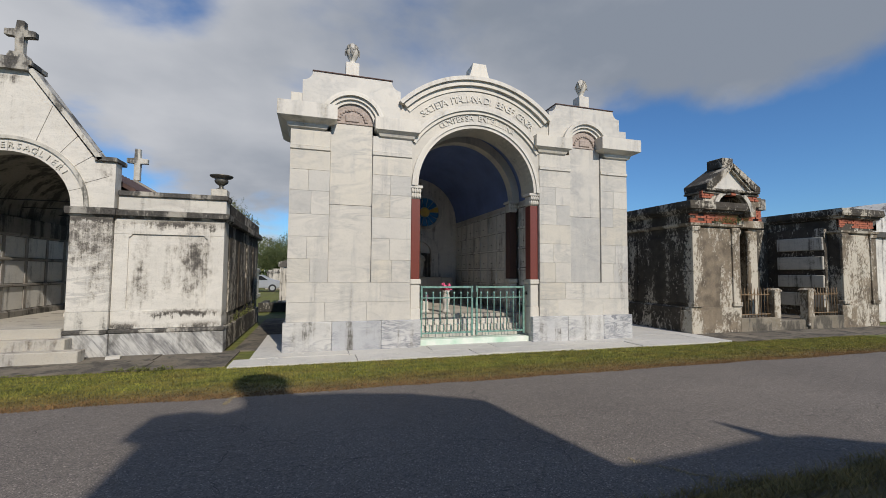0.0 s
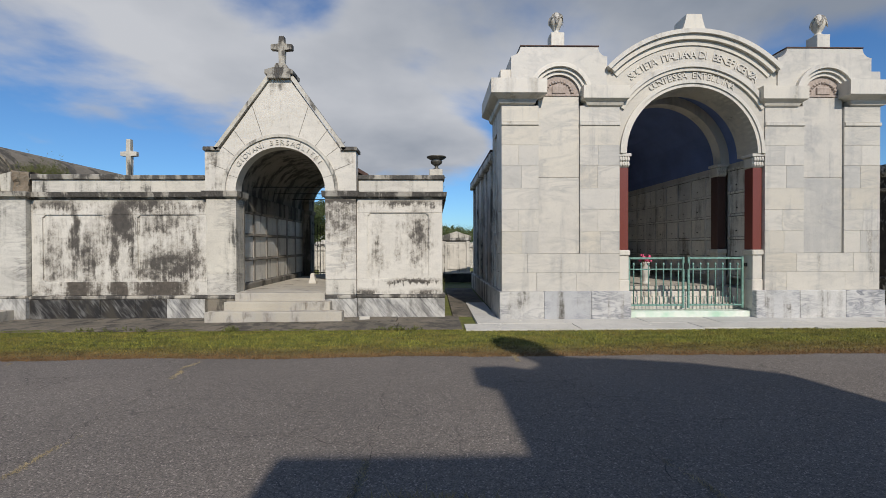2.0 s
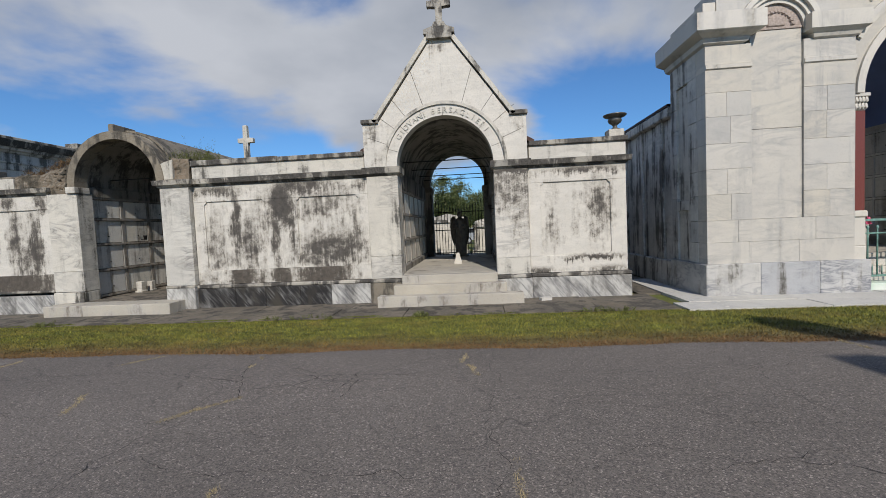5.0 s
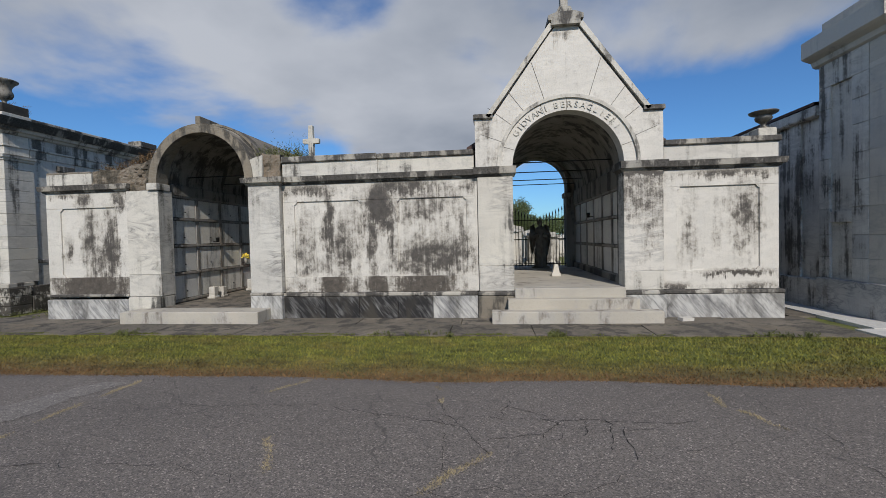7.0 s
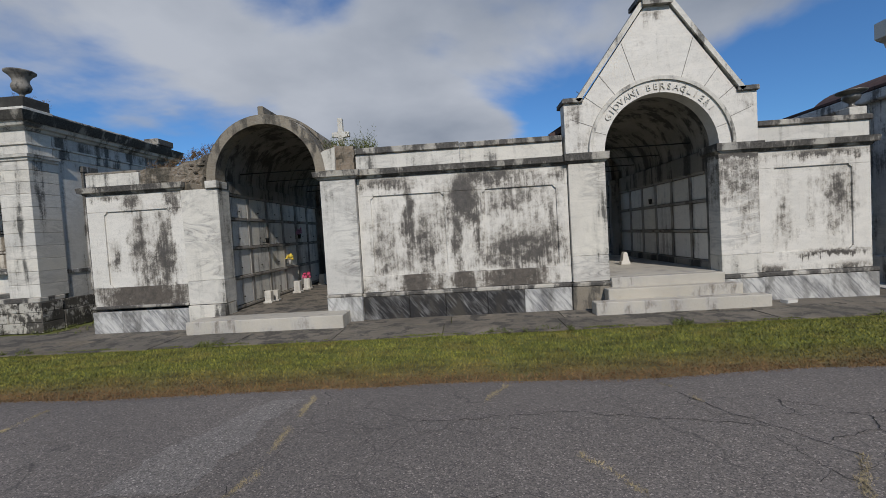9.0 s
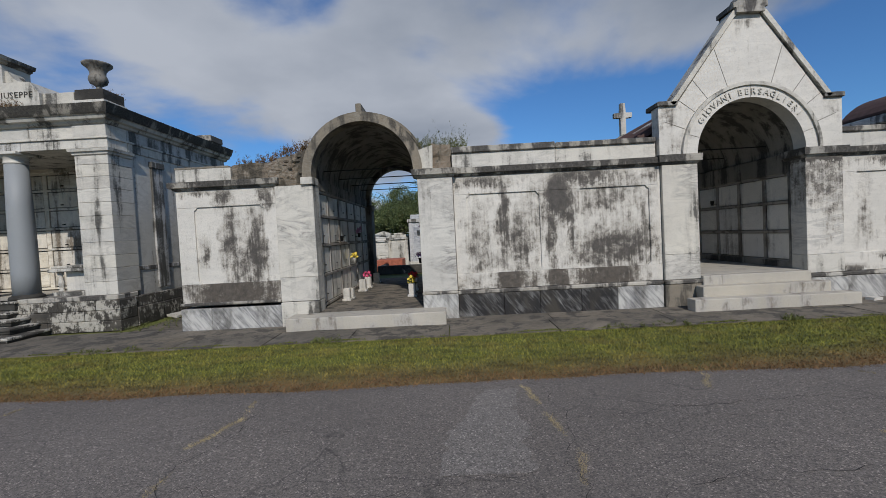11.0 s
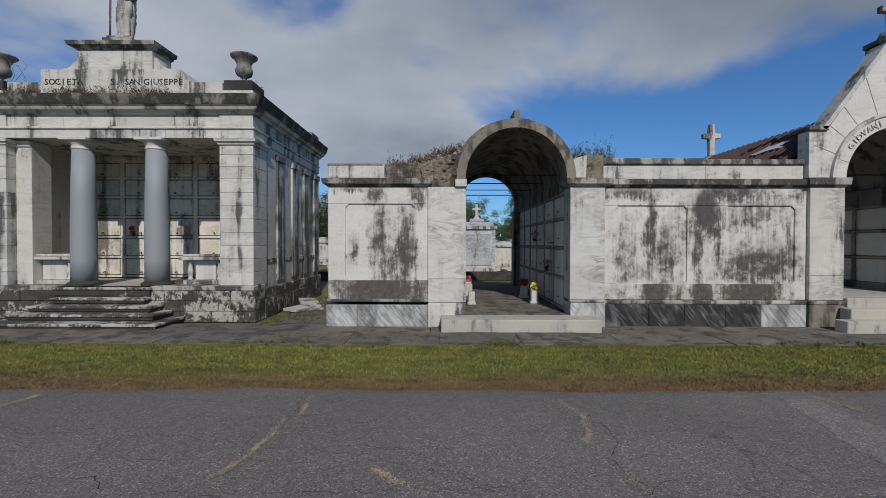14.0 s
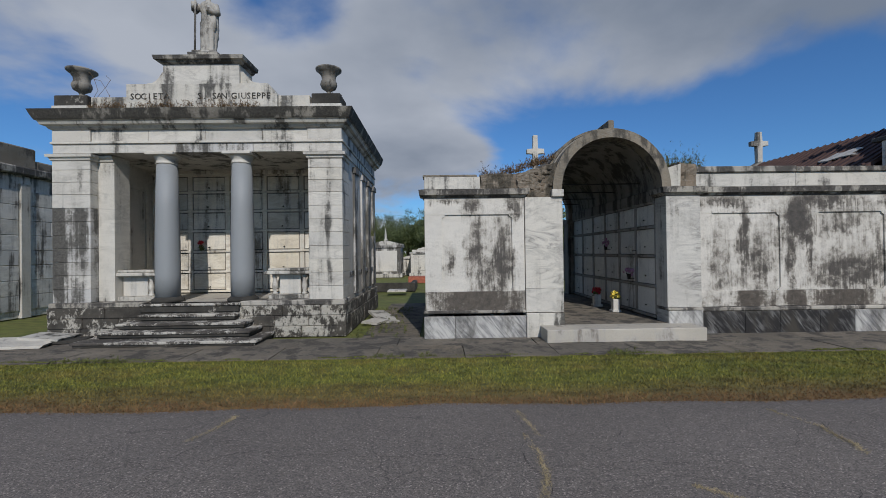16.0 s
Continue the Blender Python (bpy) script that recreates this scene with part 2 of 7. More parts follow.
def plain(name, colour, rough=0.6, metal=0.0, var=0.25, scale=12.0, bump=0.15, dark=None):
    m, n, l, p = nodes_of(name)
    f = noise_tex(n, l, mapped(n, l, (1, 1, 1), (0, 0, 0), True), scale, 6, 0.6)
    low = dark or tuple(v * (1 - var) for v in colour)
    l.new(mix(n, l, ramp(n, l, f, (0.3, 0.0), (0.7, 1.0)), low, colour), p.inputs["Base Color"])
    p.inputs["Roughness"].default_value, p.inputs["Metallic"].default_value = rough, metal
    bumped(n, l, p, f, bump, 0.01)
    return m


WHITE = stone("white_marble", (0.555, 0.528, 0.47), (0.49, 0.472, 0.435), (0.29, 0.29, 0.285), 0.8, 0.8, 0.1, (0.2, 0.19, 0.17), rough=0.45, tint=0.2, bump=0.06, turn=(0, 52, 20))
WHITE_PLAIN = stone("white_marble_carved", (0.60, 0.57, 0.505), (0.54, 0.515, 0.465), (0.45, 0.45, 0.44), 0.3, 0.9, 0.26, (0.22, 0.205, 0.175), rough=0.5, tint=0.05, bump=0.08)
VEINED = stone("veined_plinth_marble", (0.56, 0.555, 0.54), (0.42, 0.425, 0.43), (0.13, 0.14, 0.165), 1.3, 2.0, 0.12, rough=0.5, tint=0.2, bump=0.1, turn=(0, 55, 20))
SIDE = stone("grey_weathered_marble", (0.70, 0.68, 0.63), (0.55, 0.535, 0.50), (0.2, 0.2, 0.2), 0.5, 1.2, 0.72, (0.06, 0.056, 0.05), rough=0.6, tint=0.16)
OLD = stone("weathered_marble", (0.58, 0.553, 0.49), (0.48, 0.457, 0.40), (0.24, 0.23, 0.21), 0.6, 1.4, 0.62, rough=0.6, tint=0.1, bump=0.25)
OLD_CLEAN = stone("weathered_marble_light", (0.60, 0.573, 0.51), (0.52, 0.495, 0.44), (0.26, 0.245, 0.22), 0.7, 1.2, 0.24, rough=0.6, tint=0.1, bump=0.2, turn=(0, 8, 0))
PIER = stone("cross_veined_pier_marble", (0.60, 0.573, 0.51), (0.50, 0.475, 0.425), (0.22, 0.21, 0.195), 1.25, 1.2, 0.34, rough=0.6, tint=0.06, bump=0.25, turn=(0, 6, 0))
OLD_DARK = stone("soot_stained_marble", (0.58, 0.565, 0.53), (0.44, 0.43, 0.41), (0.2, 0.19, 0.18), 0.4, 1.2, 1.05, rough=0.65, tint=0.15, bump=0.3, streak=0.28)
LEDGE = stone("soot_ledge", (0.50, 0.47, 0.405), (0.30, 0.28, 0.24), (0.12, 0.12, 0.12), 0.4, 2.0, 1.2, (0.034, 0.031, 0.027), rough=0.75, tint=0.15, bump=0.5, streak=2.2)
GUTTER = stone("black_sooted_gutter", (0.36, 0.335, 0.285), (0.10, 0.092, 0.08), (0.45, 0.43, 0.39), 0.4, 3.0, 1.45, (0.026, 0.024, 0.02), rough=0.85, tint=0.1, bump=0.6, streak=0.9)
BLUE_PLINTH = banded("white_plinth_marble_with_dark_bands", 0.70, (0.12, 0.12, 0.125), (0.47, 0.46, 0.43), 0.6)
BLACK_PLINTH = banded("black_plinth_marble_with_white_bands", 0.39, (0.022, 0.021, 0.021), (0.25, 0.245, 0.235), 0.95)
CRYPT_FRAME = stone("crypt_frame_stone", (0.36, 0.34, 0.31), (0.24, 0.225, 0.20), (0.15, 0.14, 0.12), 0.3, 1.5, 0.7, (0.07, 0.06, 0.05), rough=0.7, tint=0.2, bump=0.25)
CRYPT = stone("crypt_marble", (0.76, 0.74, 0.685), (0.67, 0.65, 0.60), (0.40, 0.39, 0.37), 0.4, 1.0, 0.35, (0.16, 0.15, 0.13), rough=0.5, tint=0.2, bump=0.1)
CRYPT_TAN = stone("stained_crypt_marble", (0.76, 0.72, 0.63), (0.62, 0.575, 0.48), (0.36, 0.29, 0.19), 0.8, 1.1, 0.55, (0.10, 0.085, 0.065), rough=0.6, tint=0.2, bump=0.15)
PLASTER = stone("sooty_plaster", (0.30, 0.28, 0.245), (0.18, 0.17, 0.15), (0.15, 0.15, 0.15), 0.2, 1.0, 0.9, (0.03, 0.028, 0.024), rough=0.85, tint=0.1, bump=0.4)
CEMENT = stone("old_cement", (0.25, 0.215, 0.165), (0.13, 0.112, 0.085), (0.36, 0.34, 0.29), 0.5, 3.0, 0.85, (0.045, 0.04, 0.032), rough=0.9, tint=0.15, bump=0.8, streak=1.8)
WIDE_FRONT = facade("run_stained_marble_front", (
    (-11.55, 1.2, 0.24, 0.75, 0.42), (-11.02, 1.75, 0.10, 0.75, 0.72), (-10.68, 1.15, 0.18, 0.6, 0.62), (-10.42, 1.5, 0.13, 0.8, 0.40), (-11.2, 0.75, 0.5, 0.2, 0.4),
    (-9.88, 2.05, 0.28, 0.42, 0.95), (-10.05, 1.5, 0.09, 0.7, 0.62), (-9.68, 1.5, 0.08, 0.7, 0.55), (-11.5, 2.48, 0.55, 0.14, 0.6), (-9.3, 2.46, 0.6, 0.17, 0.75),
    (-7.93, 2.45, 0.13, 0.18, 0.55), (-8.85, 2.05, 0.6, 0.35, 0.52), (-8.7, 0.98, 0.72, 0.42, 0.66), (-9.35, 0.85, 0.2, 0.3, 0.5), (-8.1, 1.4, 0.09, 0.8, 0.5)))
WIDE_RAIL = facade("splashed_marble_rail", ((-10.9, 0.4, 0.34, 0.8, 0.8), (-9.95, 0.4, 0.2, 0.8, 0.8), (-8.95, 0.4, 0.6, 0.8, 0.85), (-11.65, 0.35, 0.3, 0.2, 0.4)), foul=(0.04, 0.033, 0.026))
SMALL_RAIL = facade("dark_splashed_marble_rail", ((-16.75, 0.4, 0.8, 0.8, 0.85), (-17.6, 0.3, 0.2, 0.2, 0.4)), foul=(0.04, 0.033, 0.026))
SMALL_FRONT = facade("streaked_marble_front", (
    (-16.72, 1.45, 0.17, 0.85, 0.6), (-16.2, 1.3, 0.17, 0.68, 0.74), (-17.3, 1.3, 0.09, 0.25, 0.5), (-16.45, 1.05, 0.25, 0.45, 0.5), (-16.83, 2.45, 0.14, 0.22, 0.62),
    (-15.95, 2.42, 0.14, 0.25, 0.6), (-17.35, 2.55, 0.3, 0.06, 0.5)))
CLEAN_FRONT = facade("lightly_stained_marble_front", (
    (-2.62, 1.75, 0.2, 0.55, 0.6), (-3.62, 1.5, 0.12, 0.6, 0.36), (-3.1, 1.6, 0.07, 0.5, 0.3), (-2.9, 2.52, 0.7, 0.08, 0.62), (-2.7, 0.57, 0.5, 0.05, 0.75), (-3.9, 0.3, 0.35, 0.07, 0.6), (-2.4, 0.3, 0.4, 0.07, 0.55)))
GABLE = facade("pale_gable_marble", ((-7.6, 3.6, 0.16, 0.22, 0.4), (-7.45, 3.0, 0.2, 0.2, 0.3), (-4.3, 3.6, 0.12, 0.2, 0.36), (-5.95, 5.4, 0.16, 0.14, 0.36)), vein=0.25)
SOOT_PIER = facade("soot_topped_pier_marble", ((-4.5, 2.25, 0.5, 0.5, 0.5), (-4.35, 1.6, 0.2, 0.5, 0.36), (-4.5, 2.55, 0.5, 0.07, 0.8), (-4.75, 0.28, 0.3, 0.06, 0.6)), vein=0.9)
STEP = stone("step_granite", (0.47, 0.435, 0.37), (0.36, 0.335, 0.285), (0.3, 0.28, 0.25), 0.3, 2.0, 0.3, (0.12, 0.105, 0.085), rough=0.8, tint=0.12, bump=0.4, streak=1.6)


def flaking(name, light, dark, share, streaky=0.45):
    """Lime plaster that has flaked off in patches and gone black where it stays wet."""
    m, n, l, p = nodes_of(name)
    big = noise_tex(n, l, mapped(n, l, (1.4, 1.4, streaky)), 1.2, 4, 0.55)
    small = noise_tex(n, l, mapped(n, l, (1, 1, 0.6)), 13, 8, 0.8)
    ma = n.new("ShaderNodeMath"); ma.operation = "MULTIPLY_ADD"
    l.new(small, ma.inputs[0]); ma.inputs[1].default_value = 1.1
    l.new(big, ma.inputs[2])
    mask = n_shift(n, l, ma.outputs[0], 1.05 + share - 0.03, 1.05 + share + 0.04)
    warm = mix(n, l, ramp(n, l, noise_tex(n, l, mapped(n, l, (1, 1, 1)), 3, 5), (0.35, 0.0), (0.65, 1.0)), dark, tuple(min(1, 2.2 * q) for q in dark))
    c = mix(n, l, mask, warm, light)
    c = mix(n, l, 1.0, c, ramp(n, l, noise_tex(n, l, mapped(n, l, (1, 1, 1)), 60, 3, 0.8), (0.3, 0.55), (0.5, 1.0)), "MULTIPLY")
    l.new(c, p.inputs["Base Color"])
    p.inputs["Roughness"].default_value = 0.9
    bumped(n, l, p, ma.outputs[0], 0.9, 0.02)
    return m


DARK_STEP = flaking("dark_step_stone", (0.30, 0.28, 0.24), (0.026, 0.024, 0.02), 0.22, 1.6)
TREAD = flaking("worn_step_nosing", (0.46, 0.435, 0.38), (0.045, 0.04, 0.034), 0.03, 1.8)
ROUGH = flaking("rough_dark_stone", (0.40, 0.375, 0.32), (0.035, 0.031, 0.025), 0.07, 1.8)
RUIN = flaking("flaking_plaster", (0.47, 0.43, 0.355), (0.10, 0.080, 0.057), 0.04)
RUIN_DARK = flaking("black_stained_plaster", (0.42, 0.385, 0.32), (0.030, 0.025, 0.019), 0.08)
BRICK = plain("red_brick", (0.42, 0.13, 0.075), 0.9, 0, 0.5, 9, 0.6)
GRANITE = plain("grey_granite", (0.31, 0.325, 0.33), 0.6, 0, 0.45, 70, 0.08)
RED_MARBLE = plain("red_granite", (0.20, 0.05, 0.036), 0.35, 0, 0.45, 60, 0.05)
# shaded copy of the red granite: the rear shafts' shade is in the colour
RED_MARBLE_SHADED = plain("red_granite_shaded", (0.085, 0.04, 0.032), 0.5, 0, 0.4, 40, 0.05)
BLUE = plain("blue_painted_plaster", (0.15, 0.22, 0.46), 0.85, 0, 0.3, 1.2, 0.3)
VERDIGRIS = plain("green_patinated_bronze", (0.22, 0.42, 0.36), 0.6, 0.3, 0.55, 14, 0.25, dark=(0.08, 0.14, 0.12))
IRON = plain("black_iron", (0.022, 0.022, 0.022), 0.55, 0.6, 0.4, 30, 0.2)
RUST = plain("rusty_iron", (0.28, 0.19, 0.11), 0.85, 0.2, 0.6, 18, 0.4)
TERRA = plain("terracotta_relief", (0.46, 0.38, 0.33), 0.85, 0, 0.45, 25, 0.5)
ROOF = plain("red_brown_roof", (0.10, 0.055, 0.045), 0.8, 0.1, 0.5, 6, 0.5)
GREENSTAIN = plain("copper_stained_marble", (0.70, 0.71, 0.66), 0.6, 0, 0.3, 2.5, 0.15, dark=(0.36, 0.55, 0.42))
BOWL = plain("bronzed_bowl", (0.16, 0.15, 0.13), 0.4, 0.5, 0.5, 20, 0.3)
STATUE = stone("statue_marble", (0.56, 0.53, 0.465), (0.34, 0.32, 0.28), (0.2, 0.19, 0.17), 0.4, 2.0, 0.75, (0.05, 0.046, 0.04), rough=0.7, tint=0.1, bump=0.3)
URNSTONE = stone("urn_stone", (0.33, 0.305, 0.26), (0.11, 0.10, 0.085), (0.08, 0.08, 0.08), 0.4, 3.0, 0.9, (0.03, 0.028, 0.024), rough=0.75, tint=0.1, bump=0.4, streak=0.8)
ANGEL = plain("dark_weathered_bronze", (0.19, 0.17, 0.14), 0.7, 0.1, 0.5, 8, 0.4)
RUBBLE = stone("brown_rubble_mortar", (0.24, 0.185, 0.13), (0.10, 0.078, 0.056), (0.42, 0.39, 0.33), 0.7, 4.0, 0.9, (0.035, 0.03, 0.022), rough=0.95, tint=0.3, bump=1.0, streak=2.0)
CONCRETE = stone("grey_slab_concrete", (0.215, 0.185, 0.143), (0.105, 0.091, 0.071), (0.035, 0.032, 0.027), 0.9, 1.6, 0.85, (0.036, 0.032, 0.026), rough=0.9, tint=0.25, bump=0.6, streak=2.0)
CONCRETE_NEW = stone("pale_concrete", (0.54, 0.53, 0.50), (0.47, 0.46, 0.43), (0.45, 0.44, 0.42), 0.3, 1.0, 0.15, (0.3, 0.29, 0.26), rough=0.85, tint=0.06, bump=0.25)


def asphalt(name="old_asphalt", dark=(0.178, 0.154, 0.132), pale=(0.228, 0.198, 0.170)):
    m, n, l, p = nodes_of(name)
    pos = mapped(n, l, (1, 1, 1))
    big = noise_tex(n, l, pos, 0.35, 5, 0.6)
    fine = noise_tex(n, l, pos, 160, 3, 0.7)
    c = mix(n, l, ramp(n, l, big, (0.35, 0.0), (0.68, 1.0)), dark, pale)
    vc = n.new("ShaderNodeTexVoronoi"); vc.inputs["Scale"].default_value = 105
    l.new(pos, vc.inputs["Vector"])
    grit = n.new("ShaderNodeSeparateColor"); l.new(vc.outputs["Color"], grit.inputs[0])
    c = mix(n, l, 1.0, c, ramp(n, l, grit.outputs[0], (0.0, 0.45), (0.5, 0.98), (0.92, 1.3), (0.985, 2.4)), "MULTIPLY")
    c = mix(n, l, ramp(n, l, fine, (0.35, 0.55), (0.72, 0.0)), c, (0.045, 0.043, 0.043))
    c = mix(n, l, ramp(n, l, noise_tex(n, l, pos, 75, 2, 0.5), (0.70, 0.0), (0.76, 0.5)), c, (0.30, 0.28, 0.26))
    # fine cracking, in patches
    warp = n.new("ShaderNodeVectorMath"); warp.operation = "ADD"
    nz = n.new("ShaderNodeTexNoise"); nz.inputs["Scale"].default_value = 2.2
    l.new(pos, nz.inputs["Vector"])
    sc = n.new("ShaderNodeVectorMath"); sc.operation = "SCALE"; sc.inputs["Scale"].default_value = 0.35
    l.new(nz.outputs["Color"], sc.inputs[0]); l.new(pos, warp.inputs[0]); l.new(sc.outputs[0], warp.inputs[1])
    vo = n.new("ShaderNodeTexVoronoi"); vo.feature = "DISTANCE_TO_EDGE"; vo.inputs["Scale"].default_value = 0.9
    l.new(warp.outputs[0], vo.inputs["Vector"])
    edge = ramp(n, l, vo.outputs["Distance"], (0.0, 1.0), (0.008, 0.0))
    patch = ramp(n, l, noise_tex(n, l, pos, 0.8, 3), (0.46, 0.0), (0.56, 1.0))
    cracks = times(n, l, edge, patch)
    c = mix(n, l, times(n, l, cracks, 0.5), c, (0.02, 0.02, 0.018))
    l.new(c, p.inputs["Base Color"])
    p.inputs["Roughness"].default_value = 0.85
    bumped(n, l, p, fine, 0.6, 0.006)
    return m


def turf(name, greens, browns, from_y, to_y):
    """Grass that turns brown where it dries out towards the road."""
    m, n, l, p = nodes_of(name)
    pos = mapped(n, l, (1, 1, 1))
    g = n.new("ShaderNodeNewGeometry")
    s = n.new("ShaderNodeSeparateXYZ"); l.new(g.outputs["Position"], s.inputs[0])
    wob = noise_tex(n, l, pos, 0.9, 4)
    ad = n.new("ShaderNodeMath"); ad.operation = "ADD"
    l.new(s.outputs[1], ad.inputs[0]); l.new(wob, ad.inputs[1])
    mr = n.new("ShaderNodeMapRange")
    mr.inputs["From Min"].default_value, mr.inputs["From Max"].default_value = from_y + 0.5, to_y + 0.5
    l.new(ad.outputs[0], mr.inputs["Value"])
    var = g.outputs["Random Per Island"]
    a = mix(n, l, var, browns[0], browns[1])
    b = mix(n, l, var, greens[0], greens[1])
    b = mix(n, l, ramp(n, l, noise_tex(n, l, pos, 1.7, 4), (0.45, 0.0), (0.7, 0.3)), b, browns[1])
    c = mix(n, l, mr.outputs[0], a, b)
    c = mix(n, l, 1.0, c, ramp(n, l, noise_tex(n, l, mapped(n, l, (1, 2.2, 1)), 2.4, 6, 0.65), (0.32, 0.55), (0.52, 1.0), (0.7, 1.3)), "MULTIPLY")
    l.new(c, p.inputs["Base Color"])
    p.inputs["Roughness"].default_value = 0.8
    return m


ASPHALT = asphalt()
TURF = turf("verge_grass", ((0.035, 0.045, 0.005), (0.27, 0.265, 0.042)), ((0.06, 0.030, 0.011), (0.235, 0.125, 0.046)), 6.45, 7.5)
LAWN = turf("lawn_soil", ((0.10, 0.12, 0.02), (0.13, 0.14, 0.028)), ((0.12, 0.085, 0.03), (0.17, 0.12, 0.05)), 6.5, 7.6)
DRY = plain("dry_grass", (0.43, 0.35, 0.20), 0.9, 0, 0.5, 4, 0.0)
WEED = plain("weed_leaf", (0.14, 0.155, 0.04), 0.8, 0, 0.6, 6, 0.0)
BARK = plain("tree_bark", (0.10, 0.08, 0.06), 0.9, 0, 0.4, 8, 0.6)
PINK = plain("pink_silk_petals", (0.75, 0.10, 0.22), 0.7, 0, 0.4, 30, 0.0)
YELLOW = plain("yellow_silk_petals", (0.80, 0.62, 0.08), 0.7, 0, 0.3, 30, 0.0)
REDP = plain("red_silk_petals", (0.55, 0.02, 0.03), 0.7, 0, 0.4, 30, 0.0)
MAUVE = plain("mauve_silk_petals", (0.45, 0.22, 0.34), 0.7, 0, 0.5, 30, 0.0)
GLASS_BLUE = plain("blue_stained_glass", (0.05, 0.25, 0.55), 0.2, 0, 0.3, 5, 0.0)
GLASS_GOLD = plain("gold_stained_glass", (0.75, 0.55, 0.15), 0.2, 0, 0.3, 5, 0.0)

# ---- mesh helpers ----
BASE = {}


def thing(name, at, label, category, group="", kind=""):
    """An Empty at the base of a thing whose parts are given in world places."""
    e = new(name)
    e.location = at
    e.empty_display_size = 0.2
    BASE[e.name] = Vector(at)
    return tagged(e, label, category, group, kind)


def part(name, bm, material, parent=None, label="", smooth=False):
    me = bpy.data.meshes.new(name)
    bmesh.ops.recalc_face_normals(bm, faces=bm.faces)
    bm.to_mesh(me)
    bm.free()
    me.materials.append(material)
    if smooth:
        for f in me.polygons:
            f.use_smooth = True
    ob = new(name, me)
    if parent is not None:
        ob.parent = parent
        if parent.name in BASE:
            ob.matrix_parent_inverse = Matrix.Translation(-BASE[parent.name])
    return tagged(ob, label)


def add_box(bm, x0, x1, y0, y1, z0, z1):
    v = [bm.verts.new((x, y, z)) for z in (z0, z1) for x, y in ((x0, y0), (x1, y0), (x1, y1), (x0, y1))]
    for q in ((0, 1, 2, 3), (4, 5, 6, 7), (0, 1, 5, 4), (1, 2, 6, 5), (2, 3, 7, 6), (3, 0, 4, 7)):
        bm.faces.new([v[i] for i in q])


def box(name, x0, x1, y0, y1, z0, z1, material, parent=None, bevel=0.008, label=""):
    bm = bmesh.new()
    add_box(bm, x0, x1, y0, y1, z0, z1)
    if bevel:
        bmesh.ops.bevel(bm, geom=bm.edges[:], offset=bevel, segments=1, affect="EDGES")
    return part(name, bm, material, parent, label)


def add_prism(bm, pts, y0, y1):
    """A flat outline in x and z, drawn out from y0 to y1."""
    a = [bm.verts.new((x, y0, z)) for x, z in pts]
    b = [bm.verts.new((x, y1, z)) for x, z in pts]
    bm.faces.new(a)
    bm.faces.new(b[::-1])
    for i in range(len(pts)):
        j = (i + 1) % len(pts)
        bm.faces.new((a[i], a[j], b[j], b[i]))


def prism(name, pts, y0, y1, material, parent=None, label="", bevel=0.0):
    bm = bmesh.new()
    add_prism(bm, pts, y0, y1)
    if bevel:
        bmesh.ops.bevel(bm, geom=bm.edges[:], offset=bevel, segments=1, affect="EDGES")
    return part(name, bm, material, parent, label)


def arc(cx, cz, r, a0, a1, n):
    return [(cx + r * math.cos(radians(a0 + (a1 - a0) * i / n)), cz + r * math.sin(radians(a0 + (a1 - a0) * i / n))) for i in range(n + 1)]


def ring(name, cx, cz, r0, r1, y0, y1, material, parent, a0=0, a1=180, n=28, label=""):
    return prism(name, arc(cx, cz, r1, a0, a1, n) + arc(cx, cz, r0, a1, a0, n), y0, y1, material, parent, label)


def lathe(bm, profile, cx=0, cy=0, n=20, z0=0.0):
    """Turn a profile of (radius, height) about an upright axis."""
    rows = []
    for r, z in profile:
        rows.append([bm.verts.new((cx + r * math.cos(2 * math.pi * i / n), cy + r * math.sin(2 * math.pi * i / n), z0 + z)) for i in range(n)])
    for a, b in zip(rows, rows[1:]):
        for i in range(n):
            j = (i + 1) % n
            bm.faces.new((a[i], a[j], b[j], b[i]))
    bm.faces.new(rows[0][::-1])
    bm.faces.new(rows[-1])


def turned(name, profile, material, parent, cx=0, cy=0, z0=0.0, n=20, label=""):
    bm = bmesh.new()
    lathe(bm, profile, cx, cy, n, z0)
    return part(name, bm, material, parent, label, True)


def add_rod(bm, a, b, r, n=6):
    a, b = Vector(a), Vector(b)
    q = (b - a).to_track_quat("Z", "Y").to_matrix()
    ends = []
    for p in (a, b):
        ends.append([bm.verts.new(p + q @ Vector((r * math.cos(2 * math.pi * i / n), r * math.sin(2 * math.pi * i / n), 0))) for i in range(n)])
    for i in range(n):
        j = (i + 1) % n
        bm.faces.new((ends[0][i], ends[0][j], ends[1][j], ends[1][i]))
    bm.faces.new(ends[0][::-1])
    bm.faces.new(ends[1])


def rod(name, a, b, r, material, parent, n=6, label=""):
    bm = bmesh.new()
    add_rod(bm, a, b, r, n)
    return part(name, bm, material, parent, label)


GLYPH = {}


def glyph(ch, size, depth):
    """The mesh of one raised letter, kept for use again."""
    key = (ch, size, depth)
    if key not in GLYPH:
        cu = bpy.data.curves.new("letter", "FONT")
        cu.body, cu.size, cu.extrude, cu.align_x, cu.resolution_u = ch, size, depth, "CENTER", 2
        tmp = new("letter_curve", cu)
        bpy.context.view_layer.update()
        GLYPH[key] = bpy.data.meshes.new_from_object(tmp)
        bpy.data.objects.remove(tmp)
        GLYPH[key].name = "letter"
    return GLYPH[key]


